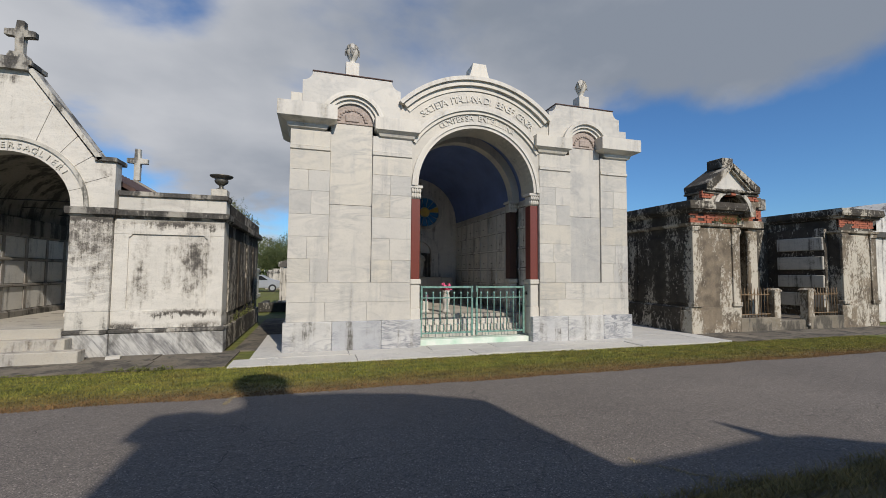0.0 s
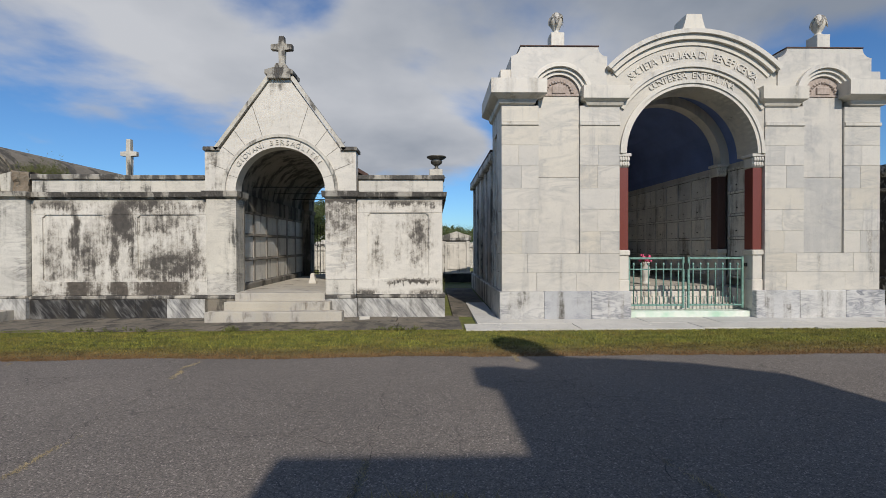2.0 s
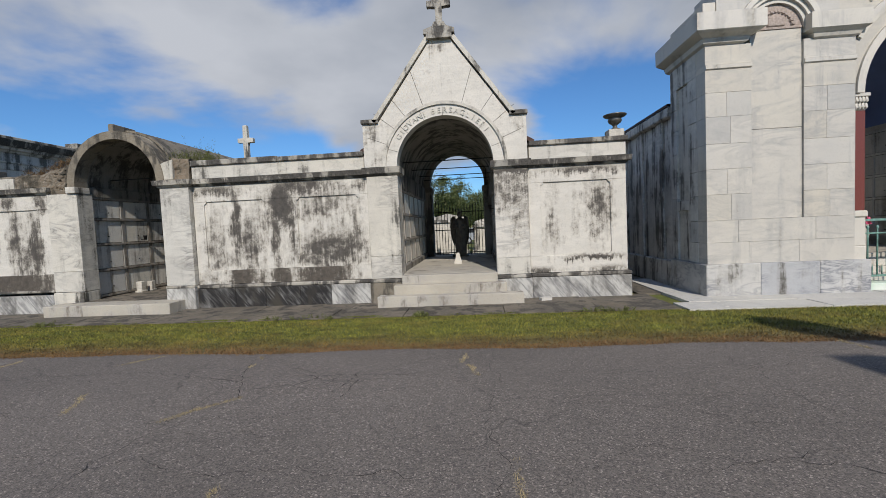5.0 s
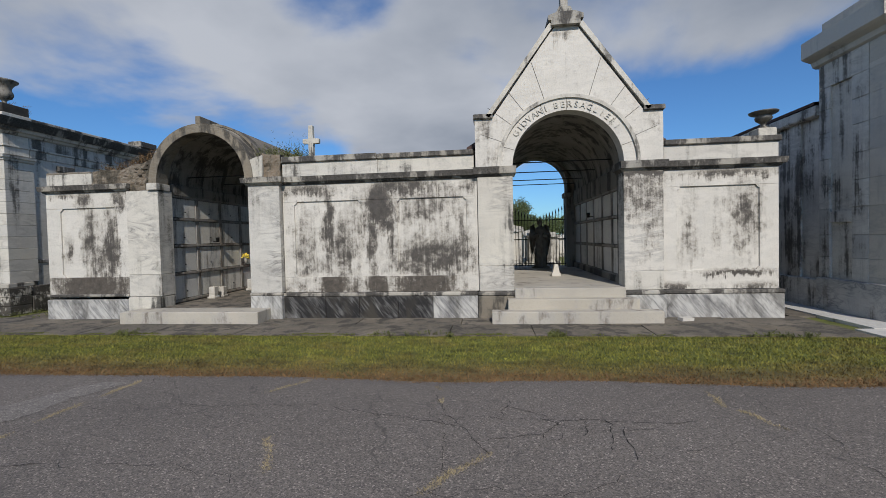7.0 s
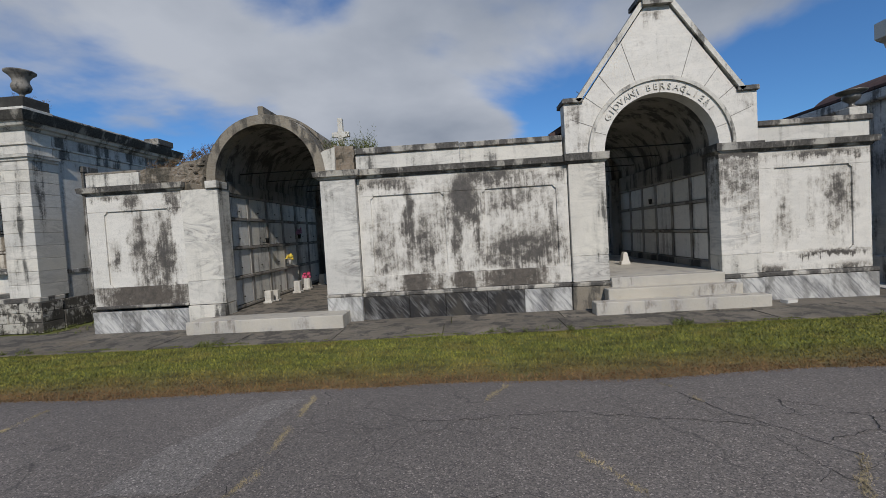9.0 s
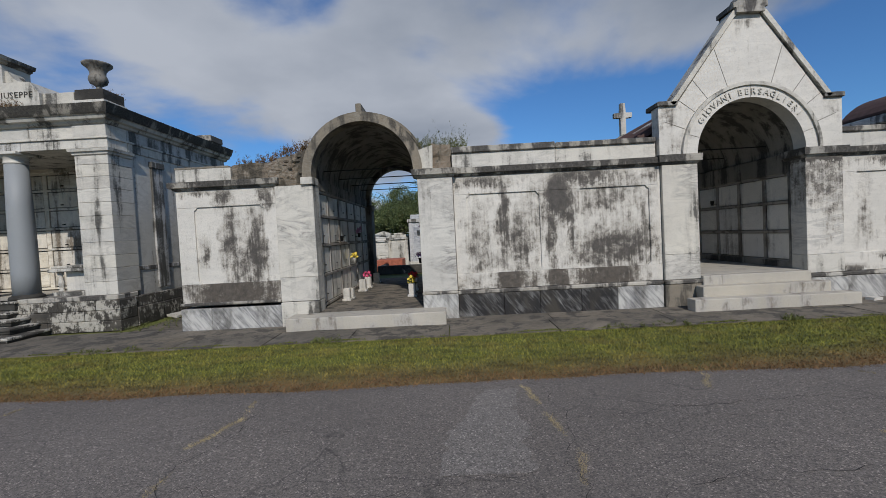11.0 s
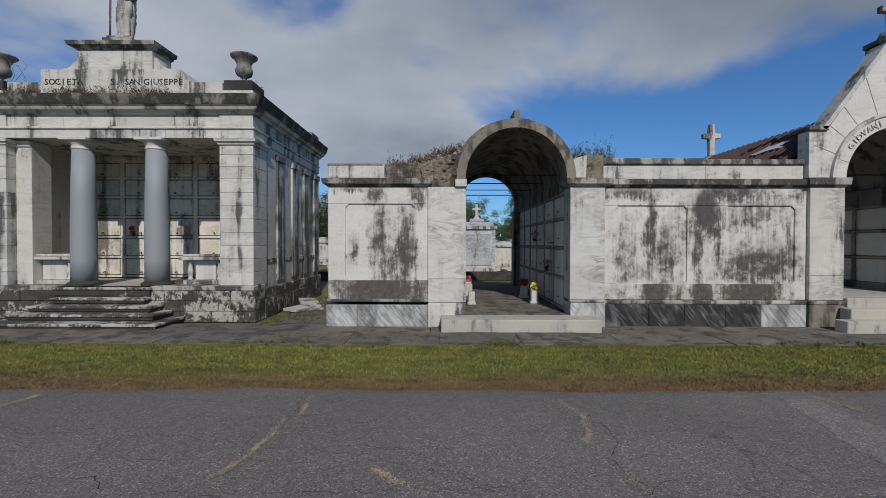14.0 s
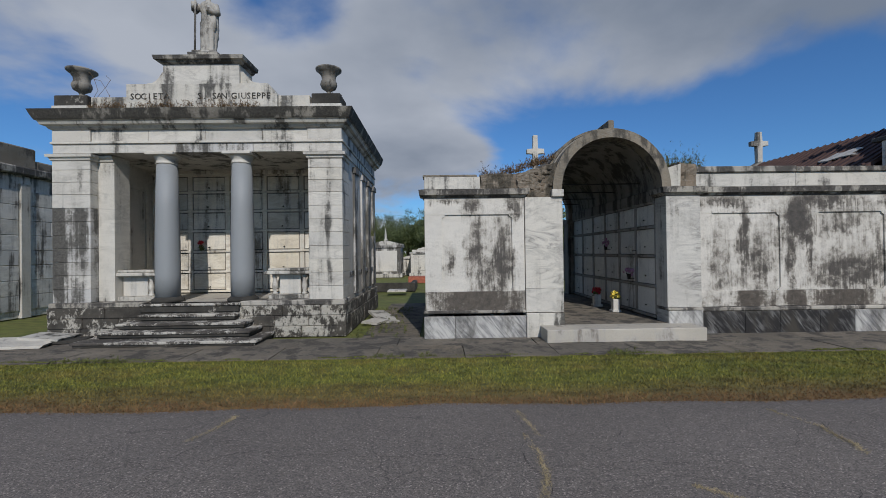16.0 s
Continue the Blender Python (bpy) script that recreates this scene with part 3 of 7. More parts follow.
def letter(ch, size, material, parent, m, depth=0.012):
    me = glyph(ch, size, depth)
    if not me.materials:
        me.materials.append(material)
    ob = new("letter", me)
    ob.parent = parent
    if parent.name in BASE:
        ob.matrix_parent_inverse = Matrix.Translation(-BASE[parent.name])
    ob.matrix_basis = m
    return ob


def arc_text(text, cx, cz, r, y, size, a0, a1, material, parent):
    """Letters along an arc that is read from a0 (at its left) to a1."""
    for i, ch in enumerate(text):
        if ch != " ":
            a = a0 + (a1 - a0) * i / (len(text) - 1)
            letter(ch, size, material, parent, pose(cx + r * math.cos(radians(a)), y, cz + r * math.sin(radians(a)), 0, 0, 0) @ pose(0, 0, 0, 0, 90 - a, 0) @ pose(0, 0, 0, 90, 0, 0))


# ---- ground ----
PROFILE = ((-400, 0.02), (-6, 0.0), (0, -0.03), (3, -0.08), (5, -0.115), (6.0, -0.165), (6.5, -0.205), (9.0, -0.315), (10.5, -0.335), (420, -0.335))


def gz(y):
    for (a, za), (b, zb) in zip(PROFILE, PROFILE[1:]):
        if y <= b:
            return za + (zb - za) * (y - a) / (b - a)
    return PROFILE[-1][1]


bm = bmesh.new()
rows = [[bm.verts.new((x, y, z - 0.02)) for x in (-450, -60, 60, 450)] for y, z in PROFILE]
for a, b in zip(rows, rows[1:]):
    for i in range(3):
        bm.faces.new((a[i], a[i + 1], b[i + 1], b[i]))
tagged(part("ground", bm, LAWN), "short green lawn and bare soil round the tombs", "ground", kind="structure")


def edge_line(y, amp, seed):
    return lambda x: y + amp * (noise.noise((x * 0.55, seed, 0)) + 0.5 * noise.noise((x * 2.3, seed + 5, 0)))


far_edge, near_edge = edge_line(6.4, 0.14, 3.1), edge_line(2.45, 0.10, 8.7)


def near_y(x):
    """The near edge of the asphalt, where the grass creeps over it."""
    return near_edge(x)


bm = bmesh.new()
xs = [-80 + 0.4 * i for i in range(401)]
last = None
for x in xs:
    y0, y1 = near_y(x), far_edge(x)
    row = [bm.verts.new((x, y, gz(y) + (0.0 if 0 < k < 21 else -0.012))) for k, y in enumerate(y0 + (y1 - y0) * q for q in (0, 0.01, *[j / 20 for j in range(1, 20)], 0.99, 1))]
    if last:
        for i in range(len(row) - 1):
            bm.faces.new((last[i], row[i], row[i + 1], last[i + 1]))
    last = row
tagged(part("road", bm, ASPHALT), "cracked old grey asphalt road with weathered patches", "road", kind="structure")

# ---- paving along the tombs ----
paving = thing("pavement", (-10, 9.8, -0.33), "grey weathered concrete slabs laid before the tombs", "pavement", kind="structure")
pale_paving = thing("pavement", (5, 9.5, -0.33), "clean pale concrete walk round the white tomb", "pavement", kind="structure")
rnd = random.Random(5)


def slab_run(x0, x1, y0, y1, material, parent, step, top=-0.3):
    x = x0
    while x < x1 - 0.05:
        w = min(step * rnd.uniform(0.8, 1.25), x1 - x)
        if x1 - x - w < 0.4:
            w = x1 - x
        t = top + rnd.uniform(-0.008, 0.008)
        ya, rag = y0 + rnd.uniform(-0.05, 0.05), 0.035 if material is CONCRETE else 0.0
        front = [(x + 0.008 + (w - 0.016) * q / 9, ya + rag * (noise.noise((x * 3 + q, 1.5, 0)) + rnd.uniform(-0.6, 0.6))) for q in range(10)]
        back = [(x + w - 0.008 - (w - 0.016) * q / 3, y1 + rag * 0.15 * rnd.uniform(-1, 0)) for q in range(4)]
        bm_ = bmesh.new()
        lo_ = [bm_.verts.new((p[0], p[1], t - 0.12)) for p in front + back]
        hi_ = [bm_.verts.new((p[0], p[1], t + (0.4 * rag * rnd.uniform(-1, 0) if k < 10 else 0))) for k, p in enumerate(front + back)]
        bm_.faces.new(lo_[::-1])
        bm_.faces.new(hi_)
        for k in range(len(lo_)):
            j = (k + 1) % len(lo_)
            bm_.faces.new((lo_[k], lo_[j], hi_[j], hi_[k]))
        part("slab", bm_, material, parent)
        x += w


slab_run(-33, -1.6, 9.0, 9.85, CONCRETE, paving, 1.7)
slab_run(-33, -1.6, 9.862, 10.72, CONCRETE, paving, 2.3, -0.305)
slab_run(-19.2, -17.95, 10.74, 16.8, CONCRETE, paving, 1.3, -0.312)
slab_run(-1.75, -0.7, 10.74, 17.5, CONCRETE, paving, 1.1, -0.312)
slab_run(-1.55, 10.9, 8.85, 9.5, CONCRETE_NEW, pale_paving, 2.4, -0.29)
slab_run(-1.25, 10.9, 9.51, 10.35, CONCRETE_NEW, pale_paving, 1.9, -0.288)
slab_run(8.7, 10.9, 10.36, 15.0, CONCRETE_NEW, pale_paving, 2.2, -0.292)
slab_run(-1.25, -0.68, 10.36, 13.0, CONCRETE_NEW, pale_paving, 0.6, -0.292)
slab_run(10.92, 24, 8.85, 10.2, CONCRETE, paving, 2.0, -0.295)


# ---- pieces that several tombs have ----
def crypt_bank(name, parent, along, fixed, lo, hi, cols, zs, facing, material=CRYPT, frame_mat=CRYPT_FRAME, gap=0.10, joint=0.012, handles=True):
    """A bank of burial niches: a backing wall, shelf strips between the rows, posts, and one marble front to each niche.
    along: 'y' or 'x', the way the bank runs; facing: +1 or -1 along the other axis."""
    d = 0.18

    def put(nm, a0, a1, z0, z1, out, back, mat, pa, bev=0.004):
        f0, f1 = fixed + facing * out, fixed - facing * back
        f0, f1 = min(f0, f1), max(f0, f1)
        if along == "y":
            return box(nm, f0, f1, a0, a1, z0, z1, mat, pa, bev)
        return box(nm, a0, a1, f0, f1, z0, z1, mat, pa, bev)

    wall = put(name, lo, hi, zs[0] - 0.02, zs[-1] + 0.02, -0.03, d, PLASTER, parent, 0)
    w = (hi - lo) / cols
    for z in zs:
        put("shelf", lo, hi, z - 0.028, z + 0.028, 0.035, 0.02, frame_mat, wall)
    for i in range(cols + 1):
        put("post", max(lo, lo + i * w - gap / 2), min(hi, lo + i * w + gap / 2), zs[0] + 0.03, zs[-1] - 0.03, 0.008, 0.025, frame_mat, wall)
    for i in range(cols):
        for za, zb in zip(zs, zs[1:]):
            put("crypt_front", lo + i * w + gap / 2 + joint, lo + (i + 1) * w - gap / 2 - joint, za + 0.03 + joint, zb - 0.03 - joint, rnd.uniform(-0.012, -0.002), 0.028, material, wall, 0.006)
    if handles:
        for i in range(cols):
            for za, zb in zip(zs, zs[1:]):
                m_ = lo + (i + 0.5) * w + rnd.uniform(-0.03, 0.03)
                zh = za + 0.3 * (zb - za)
                put("niche_handle", m_ - 0.010, m_ + 0.010, zh, zh + 0.026, 0.03, 0.0, IRON, wall, 0.004)
    return wall


def panelled(parent, x0, x1, y, z0, z1, panels, wall_mat, panel_mat, depth=0.035, thick=0.5, notch=0.06, rail_mat=None):
    """A marble wall whose sunk panels have notched corners: frame pieces stand proud of each panel."""
    zp0, zp1 = panels[0][2], panels[0][3]
    box("backing", x0, x1, y + depth + 0.03, y + thick, z0, z1, wall_mat, parent, 0)
    box("top_rail", x0, x1, y, y + depth + 0.03, zp1, z1, wall_mat, parent, 0.005)
    box("bottom_rail", x0, x1, y, y + depth + 0.03, z0, zp0, rail_mat or wall_mat, parent, 0.005)
    edges = [x0]
    for a, b, _, _ in panels:
        edges += [a, b]
    edges.append(x1)
    for a, b in zip(edges[::2], edges[1::2]):
        box("stile", a, b, y + 0.001, y + depth + 0.03, zp0 + 0.002, zp1 - 0.002, wall_mat, parent, 0.005)
    for a, b, _, _ in panels:
        box("sunk_panel", a - 0.01, b + 0.01, y + depth, y + depth + 0.035, zp0 - 0.01, zp1 + 0.01, panel_mat, parent, 0)
        for cx, cz in ((a, zp0), (b, zp0), (a, zp1), (b, zp1)):
            sxx, szz = (1 if cx == a else -1), (1 if cz == zp0 else -1)
            pts = [(cx - 0.002 * sxx, cz - 0.002 * szz), (cx + notch * sxx, cz - 0.002 * szz), (cx + notch * sxx, cz + 0.3 * notch * szz), (cx + 0.3 * notch * sxx, cz + notch * szz), (cx - 0.002 * sxx, cz + notch * szz)]
            prism("corner_notch", pts, y + 0.002, y + depth + 0.03, wall_mat, parent)


def moulded(name, x0, x1, y, back, z0, profile, material, parent, ends=True, label=""):
    """A straight cornice: profile is (height, projection) steps from z0 up; it returns round both ends."""
    bm = bmesh.new()
    outline = []
    for h, pr in profile:
        outline.append([bm.verts.new(c) for c in ((x0 - (pr if ends else 0), back, z0 + h), (x0 - (pr if ends else 0), y - pr, z0 + h), (x1 + (pr if ends else 0), y - pr, z0 + h), (x1 + (pr if ends else 0), back, z0 + h))])
    for a, b in zip(outline, outline[1:]):
        for i in range(4):
            j = (i + 1) % 4
            bm.faces.new((a[i], a[j], b[j], b[i]))
    bm.faces.new(outline[0][::-1])
    bm.faces.new(outline[-1])
    return part(name, bm, material, parent, label)


def cross_thing(at, height, material, label, arm=0.53, thick=0.13, base=True):
    t = thing("stone_cross", at, label, "cross", "crosses on the tombs")
    x, y, z = at
    b = 0.0
    if base:
        prism("cross_base", [(x - 0.19, z), (x + 0.19, z), (x + 0.11, z + 0.16), (x - 0.11, z + 0.16)], y - 0.15, y + 0.15, material, t, bevel=0.01)
        b = 0.155
    h = thick / 2
    a = z + b + (height - b) * 0.62
    pts = [(x - h * 1.15, z + b), (x + h * 1.15, z + b), (x + h, a - h), (x + arm / 2, a - h * 1.05), (x + arm / 2, a + h * 1.05), (x + h, a + h), (x + h, z + height), (x - h, z + height), (x - h, a + h), (x - arm / 2, a + h * 1.05), (x - arm / 2, a - h * 1.05), (x - h, a - h)]
    prism("cross", pts, y - h, y + h, material, t, bevel=0.012)
    return t


def urn_thing(at, s, profile, material, label, group, foot=None):
    t = thing("urn", at, label, "urn", group)
    turned("urn_body", [(r * s, h * s) for r, h in profile], material, t, at[0], at[1], at[2] + (foot[1] if foot else 0), 24)
    if foot:
        box("urn_foot", at[0] - foot[0], at[0] + foot[0], at[1] - foot[0], at[1] + foot[0], at[2], at[2] + foot[1], foot[2], t)
    return t


def vault(name, cx, cz, r, thick, y0, y1, material, parent, n=24):
    return ring(name, cx, cz, r, r + thick, y0, y1, material, parent, 0, 180, n)


# ---- the white society tomb ----
WC = 3.95
white_tomb = thing("society_tomb", (WC, 13.5, -0.33), "tall white marble society tomb with a great open arch", "mausoleum")
WY = 10.05
for x0, x1 in ((-0.67, 2.45), (5.45, 8.57)):
    box("plinth", x0, x0 + 1.05, 9.97, 11.6, -0.33, 0.36, VEINED, white_tomb, 0.012)
    box("plinth", x0 + 1.054, x1 - 0.95, 9.97, 11.6, -0.33, 0.36, VEINED, white_tomb, 0.012)
    box("plinth", x1 - 0.946, x1, 9.97, 11.6, -0.33, 0.36, VEINED, white_tomb, 0.012)


def ashlar(x0, x1, courses, z0, parent, y=WY, back=10.4, seed=1):
    """Marble blocks, each a piece of its own, in courses of given heights; every other course is split."""
    r = random.Random(seed)
    z = z0
    for k, h in enumerate(courses):
        cuts = [x0, x1]
        if h > 0 and (x1 - x0) > 0.6 and k % 3 != 2:
            cuts = [x0, x0 + (x1 - x0) * r.uniform(0.42, 0.58), x1]
        if (x1 - x0) > 1.6:
            cuts = [x0, x0 + (x1 - x0) * r.uniform(0.18, 0.3), x0 + (x1 - x0) * r.uniform(0.62, 0.82), x1]
        for a, b in zip(cuts, cuts[1:]):
            box("marble_block", a + 0.0015, b - 0.0015, y + r.uniform(-0.001, 0.002), back, z + 0.0015, z + h - 0.0015, WHITE, parent, 0.0025)
        z += h


for side in (-1, 1):
    def mx_(a, b):
        """The two ends of a span left of the axis, or of its mirror image."""
        return (a, b) if side < 0 else (2 * WC - b, 2 * WC - a)

    ashlar(*mx_(-0.61, 2.2), (0.44, 0.45), 0.36, white_tomb, seed=3 + side)
    ashlar(*mx_(-0.61, 0.27), (0.53, 0.51, 0.51, 0.54, 0.48, 0.45), 1.25, white_tomb, seed=7 + side)
    ashlar(*mx_(1.25, 2.2), (0.53, 0.51, 0.51, 0.54, 0.48, 0.45), 1.25, white_tomb, seed=11 + side)
    a, b = mx_(0.272, 1.248)
    box("sunk_panel", a, b, WY + 0.05, 10.4, 1.252, 3.05, WHITE, white_tomb, 0.006)
    box("sunk_panel", a, b, WY + 0.05, 10.4, 3.056, 4.98, WHITE, white_tomb, 0.006)
    for c0, c1 in ((-0.61, 0.27), (1.25, 2.2)):
        a, b = mx_(c0, c1)
        moulded("string_course", a, b, WY, 10.4, 4.27, ((0.0, 0.0), (0.02, 0.03), (0.09, 0.035), (0.1, 0.0)), WHITE_PLAIN, white_tomb, False)
        box("marble_block", a, b, WY, 10.4, 4.37, 4.75, WHITE, white_tomb, 0.005)
    # the entablature over each pier
    a, b = mx_(-0.61, 0.12)
    moulded("cornice", a, b, WY, 11.7, 4.75, ((0, 0.0), (0.03, 0.06), (0.12, 0.09), (0.17, 0.22), (0.2, 0.27), (0.21, 0.28), (0.54, 0.28), (0.55, 0.0)), WHITE_PLAIN, white_tomb, True)
    a, b = mx_(1.45, 2.2)
    moulded("cornice", a, b, WY, 10.9, 4.72, ((0, 0.0), (0.03, 0.05), (0.1, 0.08), (0.14, 0.14), (0.16, 0.17), (0.46, 0.17), (0.47, 0.0)), WHITE_PLAIN, white_tomb, True)
    # hood over the panel
    hc = mx_(0.76, 0.76)[0]
    ring("tympanum", hc, 4.98, 0.0, 0.5, WY + 0.06, 10.4, TERRA, white_tomb, 0, 180, 20, "carved pinkish stone lunette")
    for k in range(13):
        aa = radians(14 + 152 * k / 12)
        bm = bmesh.new()
        bmesh.ops.create_icosphere(bm, subdivisions=1, radius=rnd.uniform(0.035, 0.06), matrix=Matrix.Translation((hc + 0.33 * math.cos(aa), WY + 0.06, 5.0 + 0.33 * math.sin(aa))))
        part("relief_leaf", bm, TERRA, white_tomb)
    box("relief_tablet", hc - 0.16, hc + 0.16, WY + 0.02, WY + 0.08, 5.04, 5.22, TERRA, white_tomb, 0.015)
    box("relief_sill", hc - 0.48, hc + 0.48, WY + 0.03, WY + 0.1, 4.98, 5.03, TERRA, white_tomb, 0.008)
    ring("hood_mould", hc, 4.98, 0.5, 0.58, WY + 0.01, 10.4, WHITE_PLAIN, white_tomb)
    ring("hood_mould", hc, 4.98, 0.58, 0.66, WY - 0.04, 10.4, WHITE_PLAIN, white_tomb)
    ring("hood_mould", hc, 4.98, 0.66, 0.76, WY - 0.10, 10.4, WHITE_PLAIN, white_tomb)
    # attic
    a, b = mx_(-0.63, -0.38)
    box("attic_step", a, b, WY + 0.02, 11.5, 5.29, 5.60, WHITE, white_tomb, 0.01)
    pts = [(-0.38, 5.0), (0.0, 5.0)] + arc(0.76, 4.98, 0.75, 179, 1, 24) + [(1.52, 5.0), (1.9, 5.0), (1.9, 5.88)] + arc(1.9, 6.13, 0.22, 270, 180, 6) + arc(-0.38, 6.13, 0.22, 0, -90, 6)
    if side > 0:
        pts = [(2 * WC - x, z) for x, z in pts][::-1]
    prism("attic", pts, WY, 10.9, WHITE, white_tomb)
    a, b = mx_(-0.17, 1.7)
    box("attic_flashing", a, b, WY - 0.02, 11.0, 6.133, 6.16, ROOF, white_tomb, 0.004, "dark red flashing")
    # urn pedestal
    a, b = mx_(0.58, 0.9)
    box("urn_pedestal", a, b, 10.1, 10.42, 6.162, 6.5, WHITE_PLAIN, white_tomb, 0.01)
    u = urn_thing(((a + b) / 2, 10.26, 6.5), 1.0, ((0.10, 0), (0.11, 0.03), (0.07, 0.06), (0.06, 0.09), (0.10, 0.15), (0.145, 0.25), (0.155, 0.34), (0.13, 0.42), (0.10, 0.47), (0.07, 0.51), (0.0, 0.53)), WHITE_PLAIN, "white marble urn half covered by a carved cloth", "veiled urns")
    bm = bmesh.new()
    rows_c = []
    for q in range(7):
        row = []
        for k in range(15):
            aa = radians(-200 + 220 * k / 14)
            f = q / 6
            rr = (0.035 + 0.135 * min(1, f * 1.6)) * (1 + 0.10 * math.sin(k * 2.1) * f)
            row.append(bm.verts.new(((a + b) / 2 + rr * math.cos(aa), 10.26 + rr * math.sin(aa), 7.04 - f * (0.26 + 0.10 * math.sin(k * 1.3 + side)))))
        rows_c.append(row)
    for ra, rb_ in zip(rows_c, rows_c[1:]):
        for k in range(14):
            bm.faces.new((ra[k], ra[k + 1], rb_[k + 1], rb_[k]))
    bmesh.ops.solidify(bm, geom=bm.faces[:], thickness=0.02)
    part("carved_cloth", bm, WHITE_PLAIN, u)
    # jamb: base, red shaft, capital
    for yy, dx_ in ((10.12, 0.0), (11.42, -0.02)):
        a, b = mx_(2.2 + dx_, 2.46 + dx_)
        box("jamb_base", a, b, yy - 0.03, yy + 0.32, -0.1, 0.62, WHITE_PLAIN, white_tomb, 0.02)
        box("jamb_pedestal", a + 0.015, b - 0.015, yy - 0.015, yy + 0.3, 0.62, 1.2, WHITE_PLAIN, white_tomb, 0.01)
        box("jamb_pedestal_cap", a - 0.01, b + 0.01, yy - 0.05, yy + 0.33, 1.2, 1.33, WHITE_PLAIN, white_tomb, 0.02)
        # the rear shaft takes the darker copy, with shade painted in
        box("pilaster_shaft", a + 0.02, b - 0.02, yy, yy + 0.28, 1.33, 3.3, RED_MARBLE if yy < 11 else RED_MARBLE_SHADED, white_tomb, 0.008, "polished dark red granite shaft" if yy < 11 else "red granite shaft coloured dark brown as in shade")
        cap = box("capital", a, b, yy - 0.02, yy + 0.3, 3.3, 3.56, WHITE_PLAIN, white_tomb, 0.03)
        box("abacus", a - 0.03, b + 0.03, yy - 0.06, yy + 0.33, 3.56, 3.63, WHITE_PLAIN, cap, 0.01)
        for k in range(4):
            for j in range(2):
                bm = bmesh.new()
                bmesh.ops.create_icosphere(bm, subdivisions=1, radius=0.045, matrix=Matrix.Translation((a + (b - a) * (0.15 + 0.7 * k / 3), yy - 0.03 - 0.015 * j, 3.38 + 0.12 * j)) @ Matrix.Diagonal((0.8, 0.6, 1.5, 1)))
                part("acanthus_leaf", bm, WHITE_PLAIN, cap)

SPRING = 3.63
# masonry of the arch front, with its mouldings
outer = arc(WC, SPRING, 2.86, 137, 43, 36)
pts = [(2.2, SPRING), (2.2, 4.72), (1.9, 5.1)] + outer + [(2 * WC - 1.9, 5.1), (2 * WC - 2.2, 4.72), (2 * WC - 2.2, SPRING)] + arc(WC, SPRING, 1.58, 0, 180, 36)
prism("arch_front", pts, WY + 0.03, 10.75, WHITE, white_tomb)
for r0, r1, dy_, a0 in ((1.58, 1.66, 0.03, 0), (1.66, 1.74, 0.06, 0), (1.95, 2.03, 0.05, 32), (2.03, 2.14, 0.09, 36), (2.56, 2.68, 0.03, 45), (2.68, 2.80, 0.10, 45), (2.80, 2.90, 0.16, 44)):
    ring("arch_moulding", WC, SPRING, r0, r1, WY + 0.03 - dy_, WY + 0.2, WHITE_PLAIN, white_tomb, a0, 180 - a0, 40)
arc_text("SOCIETA ITALIANA DI BENEFICENZA", WC, SPRING, 2.26, WY + 0.018, 0.25, 129, 50, WHITE_PLAIN, white_tomb)
arc_text("CONTESSA ENTELLINA", WC, SPRING, 1.78, WY + 0.018, 0.21, 122, 59, WHITE_PLAIN, white_tomb)
kp = [(WC - 0.32, 6.5), (WC + 0.32, 6.5)] + [(WC + 0.3 - 0.1 * q, 6.53 + 0.26 * q ** 1.6) for q in (0, 0.3, 0.6, 0.85, 1)] + [(WC + 0.18, 6.9), (WC - 0.18, 6.9)] + [(WC - 0.3 + 0.1 * q, 6.53 + 0.26 * q ** 1.6) for q in (1, 0.85, 0.6, 0.3, 0)]
prism("keystone_block", kp, WY - 0.05, 10.5, WHITE_PLAIN, white_tomb)
